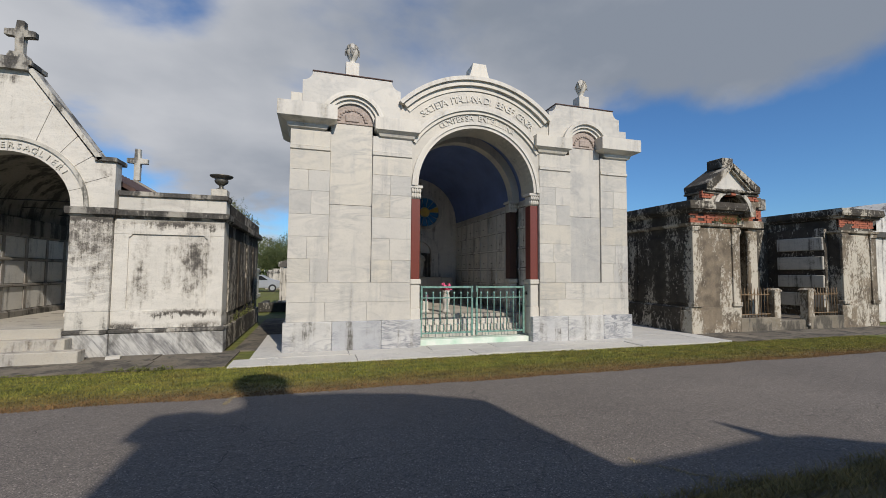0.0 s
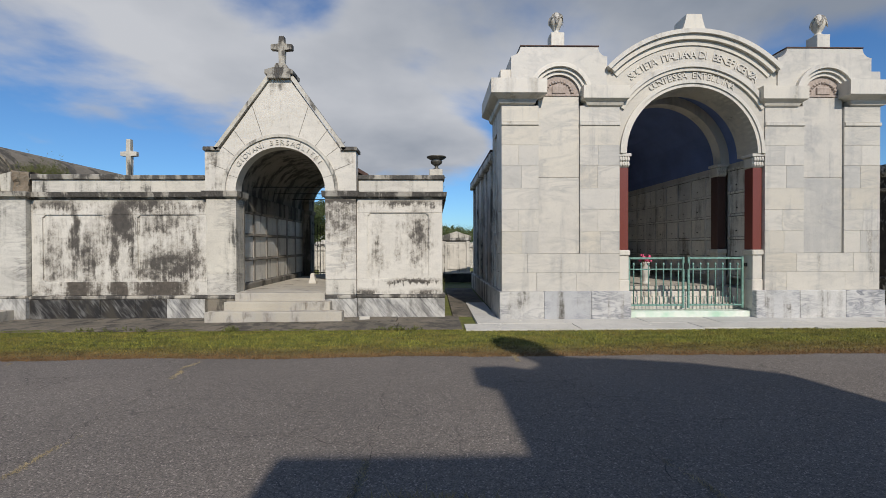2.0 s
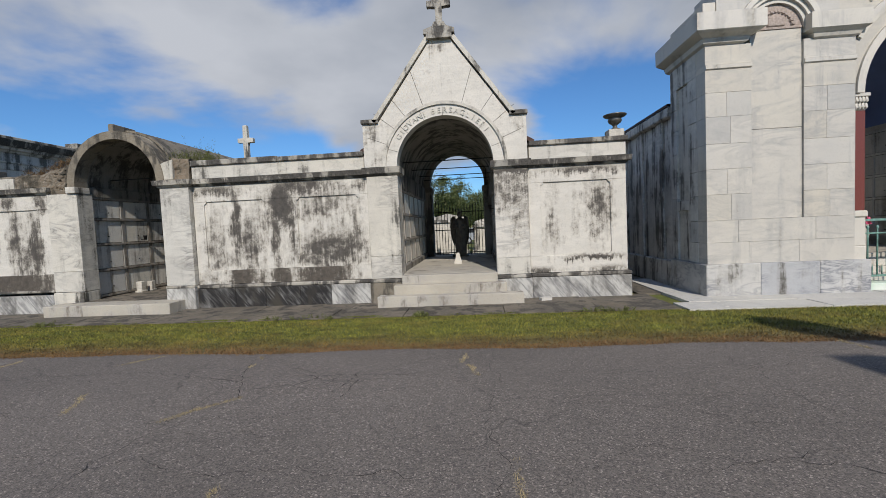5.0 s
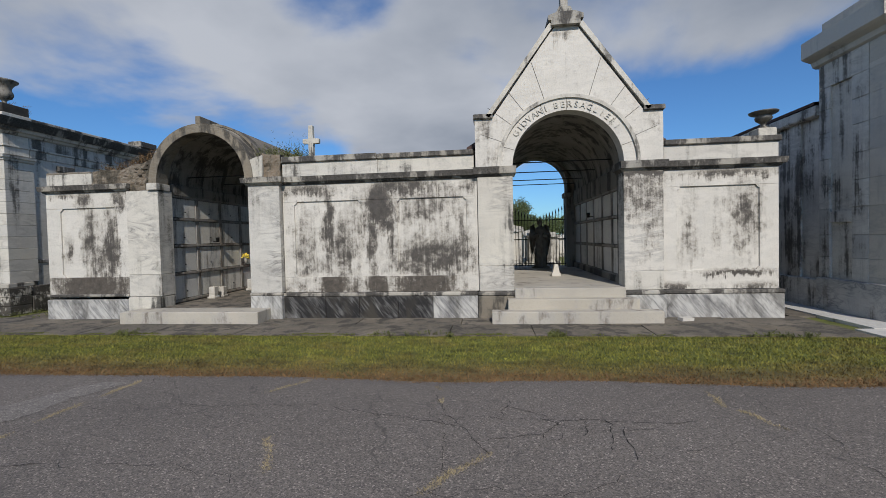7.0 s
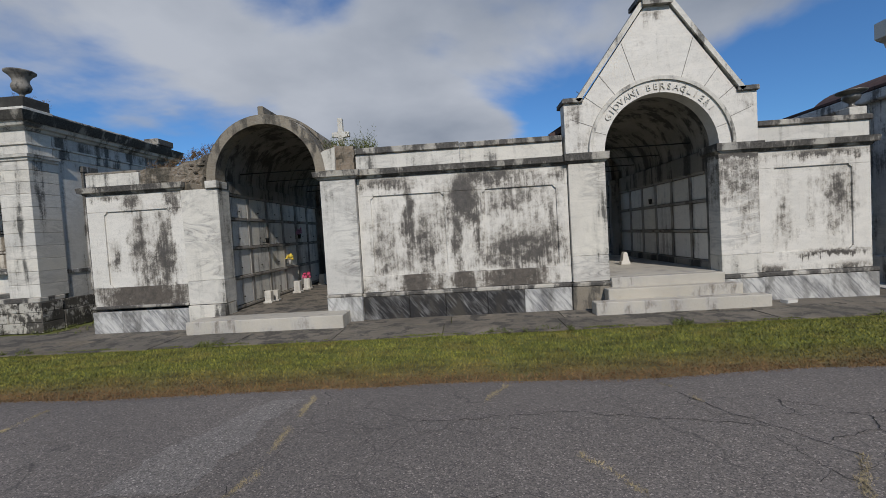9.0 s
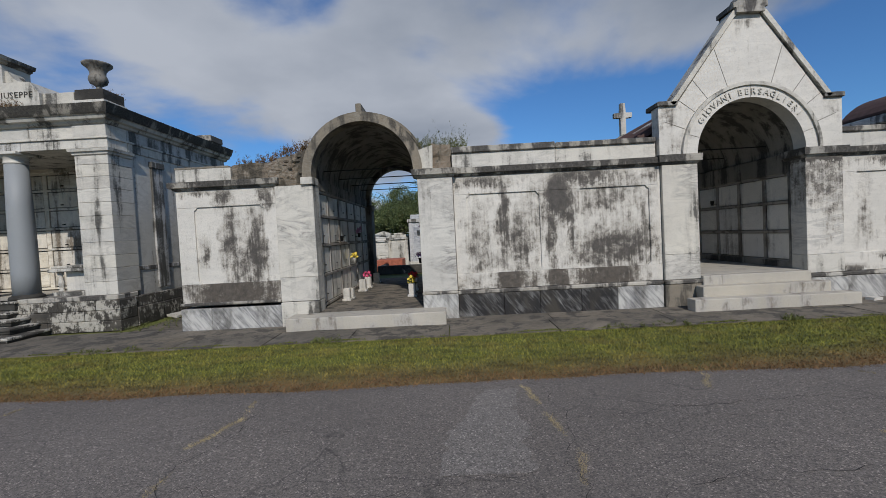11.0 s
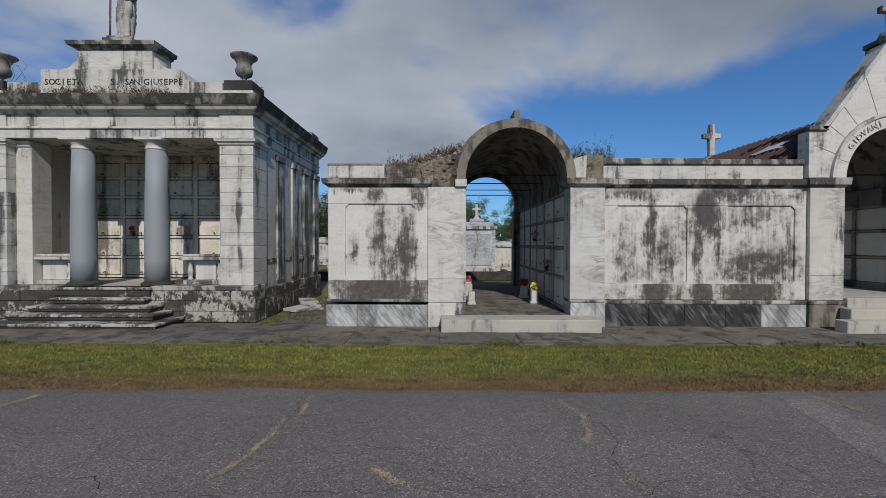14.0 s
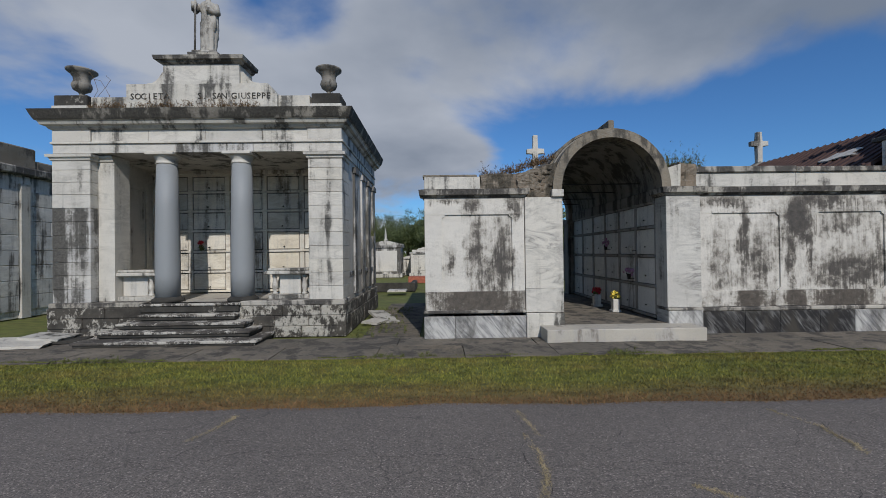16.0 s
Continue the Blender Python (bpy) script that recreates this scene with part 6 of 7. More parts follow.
    ob = part(name, bm, material, None, "", True)
    return tagged(ob, label, "statue")


robed_figure("statue", (-22.76, 11.52, 6.055), 1.5, STATUE, "grey stone statue of a robed saint holding a staff", False, True)
robed_figure("statue", (-5.92, 16.0, 0.32), 1.62, ANGEL, "dark weathered angel statue with folded wings in the passage", True, False)
robed_figure("statue", (WC + 0.2, 17.2, 1.31), 1.1, WHITE_PLAIN, "small white saint figure in the altar niche")
bm = bmesh.new()
add_prism(bm, [(-5.985, 0.314), (-5.755, 0.314), (-5.765, 0.40), (-5.80, 0.42), (-5.82, 0.60), (-5.85, 0.635), (-5.90, 0.63), (-5.925, 0.60), (-5.945, 0.42), (-5.98, 0.40)], 12.87, 13.03)
bmesh.ops.bevel(bm, geom=bm.edges[:], offset=0.01, segments=1, affect="EDGES")
post = tagged(part("marble_post", bm, OLD_CLEAN), "short white marble post standing on the passage floor", "post")

# ---- bronze gate of the white tomb ----
gate = thing("metal_gate", (WC, 10.3, -0.14), "green patinated bronze double gate with knobbed bars", "gate")
GY = 10.32
for x0, x1 in ((WC - 1.43, WC - 0.04), (WC + 0.04, WC + 1.43)):
    leaf = box("gate_frame", x0, x0 + 0.05, GY - 0.025, GY + 0.025, -0.1, 1.16, VERDIGRIS, gate, 0.006)
    box("gate_stile", x1 - 0.05, x1, GY - 0.025, GY + 0.025, -0.1, 1.16, VERDIGRIS, leaf, 0.006)
    for z0, z1 in ((1.1, 1.15), (0.84, 0.87), (-0.04, 0.0)):
        box("gate_rail", x0 + 0.051, x1 - 0.051, GY - 0.02, GY + 0.02, z0, z1, VERDIGRIS, leaf, 0.006)
    for i in range(7):
        x = x0 + 0.05 + (x1 - x0 - 0.1) * (i + 0.5) / 7
        turned("gate_bar", [(0.016, 0.0), (0.016, 0.92), (0.012, 0.94), (0.027, 0.97), (0.022, 1.0), (0.003, 1.02)], VERDIGRIS, leaf, x, GY, 0.0, 8)
        if i < 6:
            xm = x0 + 0.05 + (x1 - x0 - 0.1) * (i + 1) / 7
            turned("short_bar", [(0.011, 0.0), (0.011, 0.16), (0.002, 0.22)], VERDIGRIS, leaf, xm, GY, 0.0, 6)
box("gate_lock", WC - 0.06, WC + 0.06, GY - 0.04, GY + 0.04, 0.86, 1.0, IRON, gate, 0.01)
for sg in (-1, 1):
    a, b = sorted((WC + sg * 1.44, WC + sg * 1.52))
    box("gate_hinge", a, b, GY - 0.03, GY + 0.03, 0.92, 1.0, IRON, gate, 0.006)

# ---- iron gate at the rear of the gabled tomb ----
rear_gate = thing("iron_gate", (GX, 16.45, 0.3), "tall black wrought iron gate with spear points", "gate")
for z in (0.42, 1.25, 1.9):
    rod("gate_rail", (GX - 0.94, 16.45, z), (GX + 0.94, 16.45, z), 0.018, IRON, rear_gate)
for i in range(19):
    q = -0.93 + 1.86 * i / 18
    top = 1.98 + 0.42 * abs(q) ** 1.5
    turned("spear_bar", [(0.010, 0), (0.010, top - 0.42), (0.022, top - 0.38), (0.018, top - 0.34), (0.002, top - 0.26)], IRON, rear_gate, GX + q, 16.45, 0.33, 6)


# ---- flowers and vases ----
def bunch(bm_, at, r, n, size, seed):
    q = random.Random(seed)
    for _ in range(n):
        d = Vector((q.gauss(0, 1), q.gauss(0, 1), q.gauss(0.2, 0.8))).normalized() * r * q.uniform(0.4, 1)
        c = Vector(at) + d
        m = Euler((q.uniform(0, 6), q.uniform(0, 6), q.uniform(0, 6))).to_matrix()
        for k in range(5):
            a = 2 * math.pi * k / 5
            v = [bm_.verts.new(c + m @ Vector(p)) for p in ((0, 0, 0), (size * math.cos(a), size * math.sin(a), size * 0.35), (size * math.cos(a + 1.1), size * math.sin(a + 1.1), size * 0.35))]
            bm_.faces.new(v)


def flower_vase(at, s, vase_mat, petals, label, square=False, seed=1, hung=0.0):
    t = thing("flower_vase", at, label, "vase", "flower vases in the tombs")
    if square:
        box("vase", at[0] - 0.09 * s, at[0] + 0.09 * s, at[1] - 0.09 * s, at[1] + 0.09 * s, at[2], at[2] + 0.34 * s, vase_mat, t, 0.015)
        box("vase_foot", at[0] - 0.12 * s, at[0] + 0.12 * s, at[1] - 0.12 * s, at[1] + 0.12 * s, at[2] - 0.001, at[2] + 0.06 * s, vase_mat, t, 0.01)
        top = at[2] + 0.36 * s
    else:
        turned("vase", [(0.10 * s, 0), (0.10 * s, 0.05 * s), (0.06 * s, 0.09 * s), (0.08 * s, 0.2 * s), (0.105 * s, 0.36 * s), (0.07 * s, 0.48 * s), (0.10 * s, 0.54 * s), (0.07 * s, 0.53 * s)], vase_mat, t, at[0], at[1], at[2], 14)
        top = at[2] + 0.56 * s
    if petals:
        bm_ = bmesh.new()
        bunch(bm_, (at[0], at[1], top + 0.05 * s), 0.13 * s, 26, 0.045 * s, seed)
        part("blossoms", bm_, petals, t)
        bm_ = bmesh.new()
        bunch(bm_, (at[0], at[1], top - 0.02 * s), 0.12 * s, 14, 0.05 * s, seed + 9)
        part("leaves", bm_, WEED, t)
    return t


flower_vase((3.55, 11.5, 0.372), 1.15, WHITE_PLAIN, PINK, "white stone vase of pink and red silk flowers on the steps", False, 3)
flower_vase((3.0, 11.75, 0.372), 0.9, WHITE_PLAIN, MAUVE, "white block vase with a small pink bouquet", True, 4)
flower_vase((-13.15, 12.2, -0.054), 0.95, WHITE_PLAIN, YELLOW, "white marble vase of yellow flowers on the passage floor", True, 5)
flower_vase((-13.2, 13.3, -0.054), 1.0, WHITE_PLAIN, REDP, "white square vase with red flowers on the passage floor", True, 6)
flower_vase((-14.72, 12.0, -0.054), 0.9, OLD_CLEAN, None, "empty grey marble vase on the passage floor", True, 7)
flower_vase((-14.7, 12.35, -0.054), 0.8, OLD_CLEAN, None, "empty grey marble vase on the passage floor", True, 8)
flower_vase((-14.68, 13.7, -0.054), 1.0, WHITE_PLAIN, None, "empty white marble vase on the passage floor", True, 9)
flower_vase((-14.66, 14.4, -0.054), 1.0, WHITE_PLAIN, PINK, "white marble vase with pink flowers by the niches", True, 10)
flower_vase((-14.62, 15.6, -0.054), 1.0, OLD_CLEAN, None, "empty grey marble vase on the passage floor", True, 11)


def wall_bracket(x, y, z, sg, petals, pot, label, seed):
    """A ring bracket on a niche front, with a cup and flowers."""
    t = thing("wall_vase", (x, y, z), label, "vase", "bracket vases on the niches")
    rod("bracket_arm", (x, y, z), (x - sg * 0.13, y, z), 0.01, IRON, t)
    turned("cup", [(0.035, 0), (0.05, 0.12), (0.055, 0.13), (0.045, 0.125)], pot, t, x - sg * 0.13, y, z - 0.02, 10)
    if petals:
        bm_ = bmesh.new()
        bunch(bm_, (x - sg * 0.13, y, z + 0.18), 0.12, 24, 0.04, seed)
        part("blossoms", bm_, petals, t)
    return t


xr, xl = AX + 1.13, AX - 1.13
wall_bracket(xr, 12.0, 0.78, 1, MAUVE, IRON, "black cup of mauve flowers on a niche bracket", 21)
wall_bracket(xr, 11.9, 1.45, 1, None, WHITE_PLAIN, "white cup on a niche bracket", 22)
wall_bracket(xr, 13.4, 1.5, 1, MAUVE, IRON, "dark dried flowers in a niche bracket", 23)
wall_bracket(xl, 12.5, 1.42, -1, None, IRON, "empty iron ring on a niche bracket", 24)
wall_bracket(xl, 14.6, 1.5, -1, MAUVE, IRON, "dark dried flowers in a niche bracket", 25)
wall_bracket(xl, 13.8, 0.78, -1, YELLOW, WHITE_PLAIN, "white cup of pale flowers on a niche bracket", 26)
wall_bracket(GX + 1.19, 13.6, 1.85, 1, None, IRON, "empty iron ring on a niche bracket", 27)
rose = thing("rose_bunch", (-23.98, 13.36, 1.75), "single red rose bunch pinned on a niche front", "flowers")
bm = bmesh.new(); bunch(bm, (-23.98, 13.34, 1.82), 0.07, 16, 0.04, 31); part("blossoms", bm, REDP, rose)
bm = bmesh.new(); bunch(bm, (-23.98, 13.35, 1.68), 0.06, 10, 0.045, 32); part("leaves", bm, WEED, rose)
# small ring knobs on the niche fronts of the portico tomb
knobs = thing("niche_knobs", (-22.7, 13.4, 0.5), "row of small dark iron handles on the niche fronts", "handle")
for i in range(5):
    for za, zb in zip(zs, zs[1:]):
        x = -25.3 + 5.05 / 5 * (i + 0.5) + rnd.uniform(-0.03, 0.03)
        rod("knob", (x, 13.42, za + 0.12), (x + 0.01, 13.33, za + 0.11), 0.016, IRON, knobs, 5)

# ---- cracks and dry grass in the road ----
PATCH = asphalt("pale_asphalt_patch", (0.232, 0.208, 0.182), (0.295, 0.266, 0.234))
bm = bmesh.new()
last = None
for i in range(55):
    y = 4.42 + 0.03 * i
    xa = -12.32 + 0.42 * (i / 54) ** 1.5 - 0.10 * noise.noise((y * 2.5, 1.1, 0)) - 0.07 * noise.noise((y * 11, 1.1, 0))
    xb = -11.72 + 0.12 * noise.noise((y * 2.5, 6.1, 0)) + 0.09 * noise.noise((y * 9, 6.1, 0)) + 0.14 * i / 54
    row = [bm.verts.new((x, y, gz(y) + 0.003)) for x in (xa, (xa + xb) / 2, xb)]
    if last:
        for k in range(2):
            bm.faces.new((last[k], last[k + 1], row[k + 1], row[k]))
    last = row
tagged(part("road_patch", bm, PATCH), "pale worn strip of patched asphalt", "road", kind="structure")
CRACK = plain("crack_dirt", (0.026, 0.024, 0.022), 0.95, 0, 0.4, 30, 0.3)


def crack_line(a, b, seed, wig=0.12, step=0.05):
    """A wandering line on the road from a to b."""
    n = max(3, int((Vector(b) - Vector(a)).length / step))
    d = (Vector(b) - Vector(a)).normalized()
    side = Vector((-d.y, d.x))
    out = []
    for i in range(n + 1):
        q = i / n
        p = Vector(a).lerp(Vector(b), q)
        w = noise.noise((q * n * step * 1.3, seed, 0.3)) + 0.45 * noise.noise((q * n * step * 5, seed, 1.7)) + 0.2 * noise.noise((q * n * step * 17, seed, 4.7))
        out.append(p + side * w * wig * min(1, 6 * q + 0.2))
    return out


def crack_strip(bm, pts, width, seed):
    last = None
    for i, p in enumerate(pts):
        d = (pts[min(i + 1, len(pts) - 1)] - pts[max(i - 1, 0)]).normalized()
        s_ = Vector((-d.y, d.x)) * width * max(0.08, 0.6 + 1.1 * noise.noise((i * 0.35, seed, 9.1)))
        row = [bm.verts.new((q.x, q.y, gz(q.y) + 0.004)) for q in (p - s_, p + s_)]
        if last:
            bm.faces.new((last[0], row[0], row[1], last[1]))
        last = row


bm = bmesh.new()
JOINTS = (-19.6, -16.8, -14.12, -11.35, -8.0, -5.2, -2.75, -0.75, 2.2, 5.0, 8.0)
rc = random.Random(17)
for k, x in enumerate(JOINTS):
    crack_strip(bm, crack_line((x + rc.uniform(-0.1, 0.1), 2.5), (x, 6.3), k * 3.1, 0.22), 0.0026, k)
    for j in range(4):
        y = rc.uniform(3, 5.8)
        a = rc.uniform(-0.9, 0.9)
        ln = rc.uniform(0.5, 1.8) * rc.choice((-1, 1))
        crack_strip(bm, crack_line((x, y), (x + ln * math.cos(a), y + abs(ln) * math.sin(a) * 0.5), k * 7 + j, 0.2), 0.002, k + j)
for k, y in enumerate((5.25, 4.3, 3.6)):
    for j in range(9):
        x = -21 + 3.2 * j + rc.uniform(0, 0.8)
        crack_strip(bm, crack_line((x, y + rc.uniform(-0.2, 0.2)), (x + rc.uniform(1.2, 3.0), y + rc.uniform(-0.3, 0.3)), k * 11 + j, 0.25), 0.0026, j)
# the wide branching crack before the gabled tomb
BRANCH = ((-10.34, 5.4, -8.96, 5.43), (-8.96, 5.43, -7.86, 5.08), (-7.86, 5.08, -7.55, 4.62), (-8.07, 5.81, -7.76, 5.07), (-7.37, 5.7, -7.52, 5.3), (-7.45, 5.5, -7.12, 5.23), (-7.12, 5.23, -5.89, 5.25), (-7.56, 4.81, -7.15, 4.89), (-7.15, 4.89, -7.01, 5.19), (-6.77, 5.22, -6.86, 4.94), (-6.63, 5.26, -6.71, 4.74), (-6.5, 5.13, -6.56, 4.61))
for k, (xa, ya, xb, yb) in enumerate(BRANCH):
    crack_strip(bm, crack_line((xa, ya), (xb, yb), 40 + k * 1.7, 0.12, 0.025), 0.0046, k + 3)
tagged(part("road_cracks", bm, CRACK), "dark branching cracks across the asphalt", "crack", kind="stuff")


def blades(name, places, heights, widths, lean, material, label, category, seed):
    """Many blades of grass, one triangle each, as one mesh."""
    rg = np.random.default_rng(seed)
    n = len(places)
    a = rg.uniform(0, 2 * np.pi, n)
    b = rg.uniform(0, 2 * np.pi, n)
    v = np.zeros((n, 3, 3))
    dx_, dy_ = np.cos(a) * widths / 2, np.sin(a) * widths / 2
    v[:, 0] = places - np.stack([dx_, dy_, 0 * dx_], 1)
    v[:, 1] = places + np.stack([dx_, dy_, 0 * dx_], 1)
    lo = lean * heights * rg.uniform(0.2, 1.2, n)
    v[:, 2] = places + np.stack([np.cos(b) * lo, np.sin(b) * lo, heights], 1)
    me = bpy.data.meshes.new(name)
    me.vertices.add(n * 3)
    me.vertices.foreach_set("co", v.reshape(-1))
    me.loops.add(n * 3)
    me.loops.foreach_set("vertex_index", np.arange(n * 3, dtype=np.int32))
    me.polygons.add(n)
    me.polygons.foreach_set("loop_start", np.arange(0, n * 3, 3, dtype=np.int32))
    me.update()
    me.validate()
    me.materials.append(material)
    return tagged(new(name, me), label, category, kind="stuff")


rg = np.random.default_rng(3)


def scatter(x0, x1, y0f, y1f, n):
    x = rg.uniform(x0, x1, n)
    lo = np.array([y0f(q) for q in x])
    hi = np.array([y1f(q) for q in x])
    y = lo + (hi - lo) * rg.uniform(0, 1, n)
    return np.stack([x, y, np.array([gz(q) for q in y]) - 0.022], 1)


P = scatter(-30, 16, lambda x: far_edge(x) - 0.05, lambda x: 9.0, 230000)
H = rg.uniform(0.02, 0.042, len(P)) * np.clip(0.45 + (P[:, 1] - 6.3) * 0.5, 0.45, 1.0)
blades("verge_grass", P, H, rg.uniform(0.008, 0.020, len(P)), 0.9, TURF, "mown green verge that dries to brown by the road", "grass", 4)
P = scatter(-30, 12, lambda x: far_edge(x) - 0.10, lambda x: far_edge(x) + 0.28, 16000)
blades("dry_verge_edge", P, rg.uniform(0.015, 0.05, len(P)), rg.uniform(0.006, 0.016, len(P)), 1.8, plain("straw", (0.25, 0.145, 0.062), 0.9, 0, 0.6, 5, 0), "straw-coloured dead grass along the asphalt edge", "grass", 5)
P = scatter(-23, 11, lambda x: -1.2, lambda x: near_edge(x) + 0.04, 150000)
NEAR = turf("near_grass", ((0.10, 0.10, 0.03), (0.17, 0.16, 0.06)), ((0.16, 0.11, 0.05), (0.30, 0.22, 0.10)), 3.2, 1.2)
blades("near_grass", P, rg.uniform(0.03, 0.10, len(P)), rg.uniform(0.006, 0.014, len(P)), 1.1, NEAR, "rough dry grass on the near side of the road", "grass", 6)
P = scatter(-23, 11, lambda x: near_edge(x) - 0.22, lambda x: near_edge(x) + 0.07 + 0.12 * noise.noise((x * 1.9, 4.4, 0)), 42000)
FRINGE = turf("road_fringe_grass", ((0.17, 0.15, 0.05), (0.30, 0.24, 0.09)), ((0.26, 0.19, 0.07), (0.45, 0.34, 0.15)), 1.9, 2.4)
blades("fringe_grass", P, rg.uniform(0.03, 0.11, len(P)) * rg.uniform(0.4, 1.0, len(P)), rg.uniform(0.005, 0.012, len(P)), 1.3, FRINGE, "straw-yellow grass leaning over the near asphalt edge", "grass", 8)

# tufts that grow in the joints
spots = []
TUFTS = (((-8.1, 6.1), (-7.97, 5.6)), ((-7.54, 4.64), (-7.95, 4.13)), ((-9.2, 4.78), (-8.96, 4.31)), ((-11.5, 6.1), (-11.4, 5.3)), ((-11.4, 5.3), (-11.33, 4.64)), ((-11.33, 4.64), (-11.45, 4.24)),
         ((-5.5, 6.1), (-5.54, 5.64)), ((-14.2, 6.0), (-14.13, 5.47)), ((-14.14, 4.71), (-14.14, 4.28)), ((-15.87, 4.55), (-15.53, 4.23)), ((-16.75, 6.1), (-16.7, 5.4)), ((-16.8, 5.47), (-16.79, 4.83)),
         ((-16.79, 4.83), (-16.95, 4.4)), ((-5.09, 3.57), (-5.05, 2.6)), ((-6.86, 3.24), (-6.78, 2.6)), ((-2.7, 3.1), (-2.75, 2.5)), ((-0.56, 3.06), (-0.5, 2.5)), ((2.6, 3.1), (3.1, 2.45)), ((-1.0, 6.35), (-1.02, 5.9)), ((-9.55, 6.25), (-9.8, 5.75)), ((-5.46, 5.55), (-5.33, 5.15)), ((-19.64, 6.1), (-19.75, 5.45)), ((-14.1, 5.5), (-14.27, 4.95)))
for k, (a, b) in enumerate(TUFTS):
    for p in crack_line(a, b, k * 2.3, 0.06, 0.012):
        m = max(0.0, noise.noise((p.x * 3, p.y * 3, 2.2)) + 0.55)
        for _ in range(int(11 * m)):
            spots.append((p.x + rc.gauss(0, 0.016), p.y + rc.gauss(0, 0.014), gz(p.y) - 0.002))
P = np.array(spots)
blades("crack_grass", P, rg.uniform(0.006, 0.022, len(P)), rg.uniform(0.004, 0.009, len(P)), 1.6, DRY, "dry yellow grass growing in the road joints", "grass", 7)


# ---- weeds on the tombs ----
def weeds(name, x0, x1, y0, y1, zf, n, hmin, hmax, material, label, seed):
    q = np.random.default_rng(seed)
    x, y = q.uniform(x0, x1, n), q.uniform(y0, y1, n)
    z = np.array([zf(a) for a in x])
    stems = []
    for a, b, c in zip(x, y, z):
        h = q.uniform(hmin, hmax) * (1.6 if q.uniform() > 0.93 else 1)
        lx, ly = q.normal(0, 0.25, 2) * h
        for k in range(14):
            f = q.uniform(0.05, 1)
            stems.append((a + lx * f + q.normal(0, 0.015), b + ly * f + q.normal(0, 0.015), c + h * f))
    stems = np.array(stems)
    return blades(name, stems, q.uniform(0.02, 0.05, len(stems)), q.uniform(0.008, 0.02, len(stems)), 1.2, material, label, "weeds", seed)


BROWN_WEED = plain("brown_weed", (0.20, 0.125, 0.06), 0.9, 0, 0.6, 6, 0)
weeds("weeds", -16.6, -15.0, 10.7, 11.3, lambda x: 3.08 + max(0, (x + 16.2)) * 0.32, 260, 0.06, 0.20, BROWN_WEED, "dry brown weeds on the broken parapet", 41)
weeds("weeds", -12.9, -11.7, 10.85, 11.4, lambda x: 3.25 - (x + 12.9) * 0.03, 240, 0.10, 0.34, WEED, "green weeds growing over the broken parapet", 42)
weeds("weeds", -12.1, -11.75, 11.0, 11.2, lambda x: 3.15, 12, 0.4, 0.75, WEED, "tall green weeds growing over the broken parapet", 43)
weeds("weeds", -24.2, -21.4, 11.02, 11.12, lambda x: 4.68, 140, 0.06, 0.24, BROWN_WEED, "dry weeds in the gutter of the portico tomb", 44)
weeds("weeds", -20.2, -19.7, 11.2, 11.9, lambda x: 4.9, 30, 0.08, 0.3, BROWN_WEED, "dry weeds behind the urn pedestal", 45)
vine = thing("dry_vine", (-25.3, 11.3, 4.9), "thin dry vine stems curling beside the urn", "vine")
for k, pts in enumerate((((-25.25, 4.95), (-25.1, 5.2), (-25.2, 5.5), (-25.3, 5.62)), ((-25.2, 5.0), (-24.95, 5.3), (-24.85, 5.45), (-24.95, 5.55)), ((-25.3, 5.5), (-25.1, 5.45), (-24.98, 5.25), (-24.85, 4.98)))):
    bm = bmesh.new()
    for p0, p1 in zip(pts, pts[1:]):
        add_rod(bm, (p0[0], 11.3 + 0.04 * k, p0[1]), (p1[0], 11.3 + 0.04 * k, p1[1]), 0.004, 5)
    part("stem", bm, BROWN_WEED, vine)
weeds("weeds", -25.2, -24.4, 11.1, 11.2, lambda x: 4.7, 60, 0.06, 0.22, BROWN_WEED, "dry weeds in the gutter of the portico tomb", 53)
weeds("weeds", -19.62, -19.56, 14.9, 15.3, lambda x: 2.0, 40, 0.1, 0.9, WEED, "green creeper on the flank of the portico tomb", 46)
weeds("weeds", 11.9, 12.9, 10.1, 10.25, lambda x: 3.1, 60, 0.08, 0.28, WEED, "green weeds in the brick band of the ruin", 47)
weeds("weeds", 13.4, 14.2, 10.7, 10.9, lambda x: 3.3, 40, 0.08, 0.25, WEED, "green weeds on the ledge of the ruin", 48)
for k, (wx0, wx1) in enumerate(((-24.0, -22.8), (-18.9, -17.6), (-14.6, -14.1), (-9.6, -8.2), (-6.6, -6.3), (-3.4, -2.4))):
    weeds("weeds", wx0, wx1, 8.88, 9.05, lambda x: -0.32, 26, 0.03, 0.09, WEED, "small weeds along the slab edge", 90 + k)
MOSS = plain("bright_moss", (0.17, 0.19, 0.03), 0.9, 0, 0.6, 9, 0)
P = scatter(-26, -1.7, lambda x: 8.86, lambda x: 9.03 + 0.16 * max(-0.4, noise.noise((x * 0.9, 7.7, 0)) + 0.7 * noise.noise((x * 3.1, 2.7, 0))), 26000)
P[:, 2] = np.where(P[:, 1] > 9.0, -0.305, P[:, 2])
blades("slab_moss", P, rg.uniform(0.008, 0.028, len(P)), rg.uniform(0.01, 0.022, len(P)), 1.6, MOSS, "yellow-green moss and grass creeping over the slab edge", "moss", 9)
weeds("weeds", -19.4, -18.3, 10.6, 15.5, lambda x: -0.32, 130, 0.03, 0.09, WEED, "moss and weeds between the slabs", 50)

# ---- broken masonry ----
rb = random.Random(29)


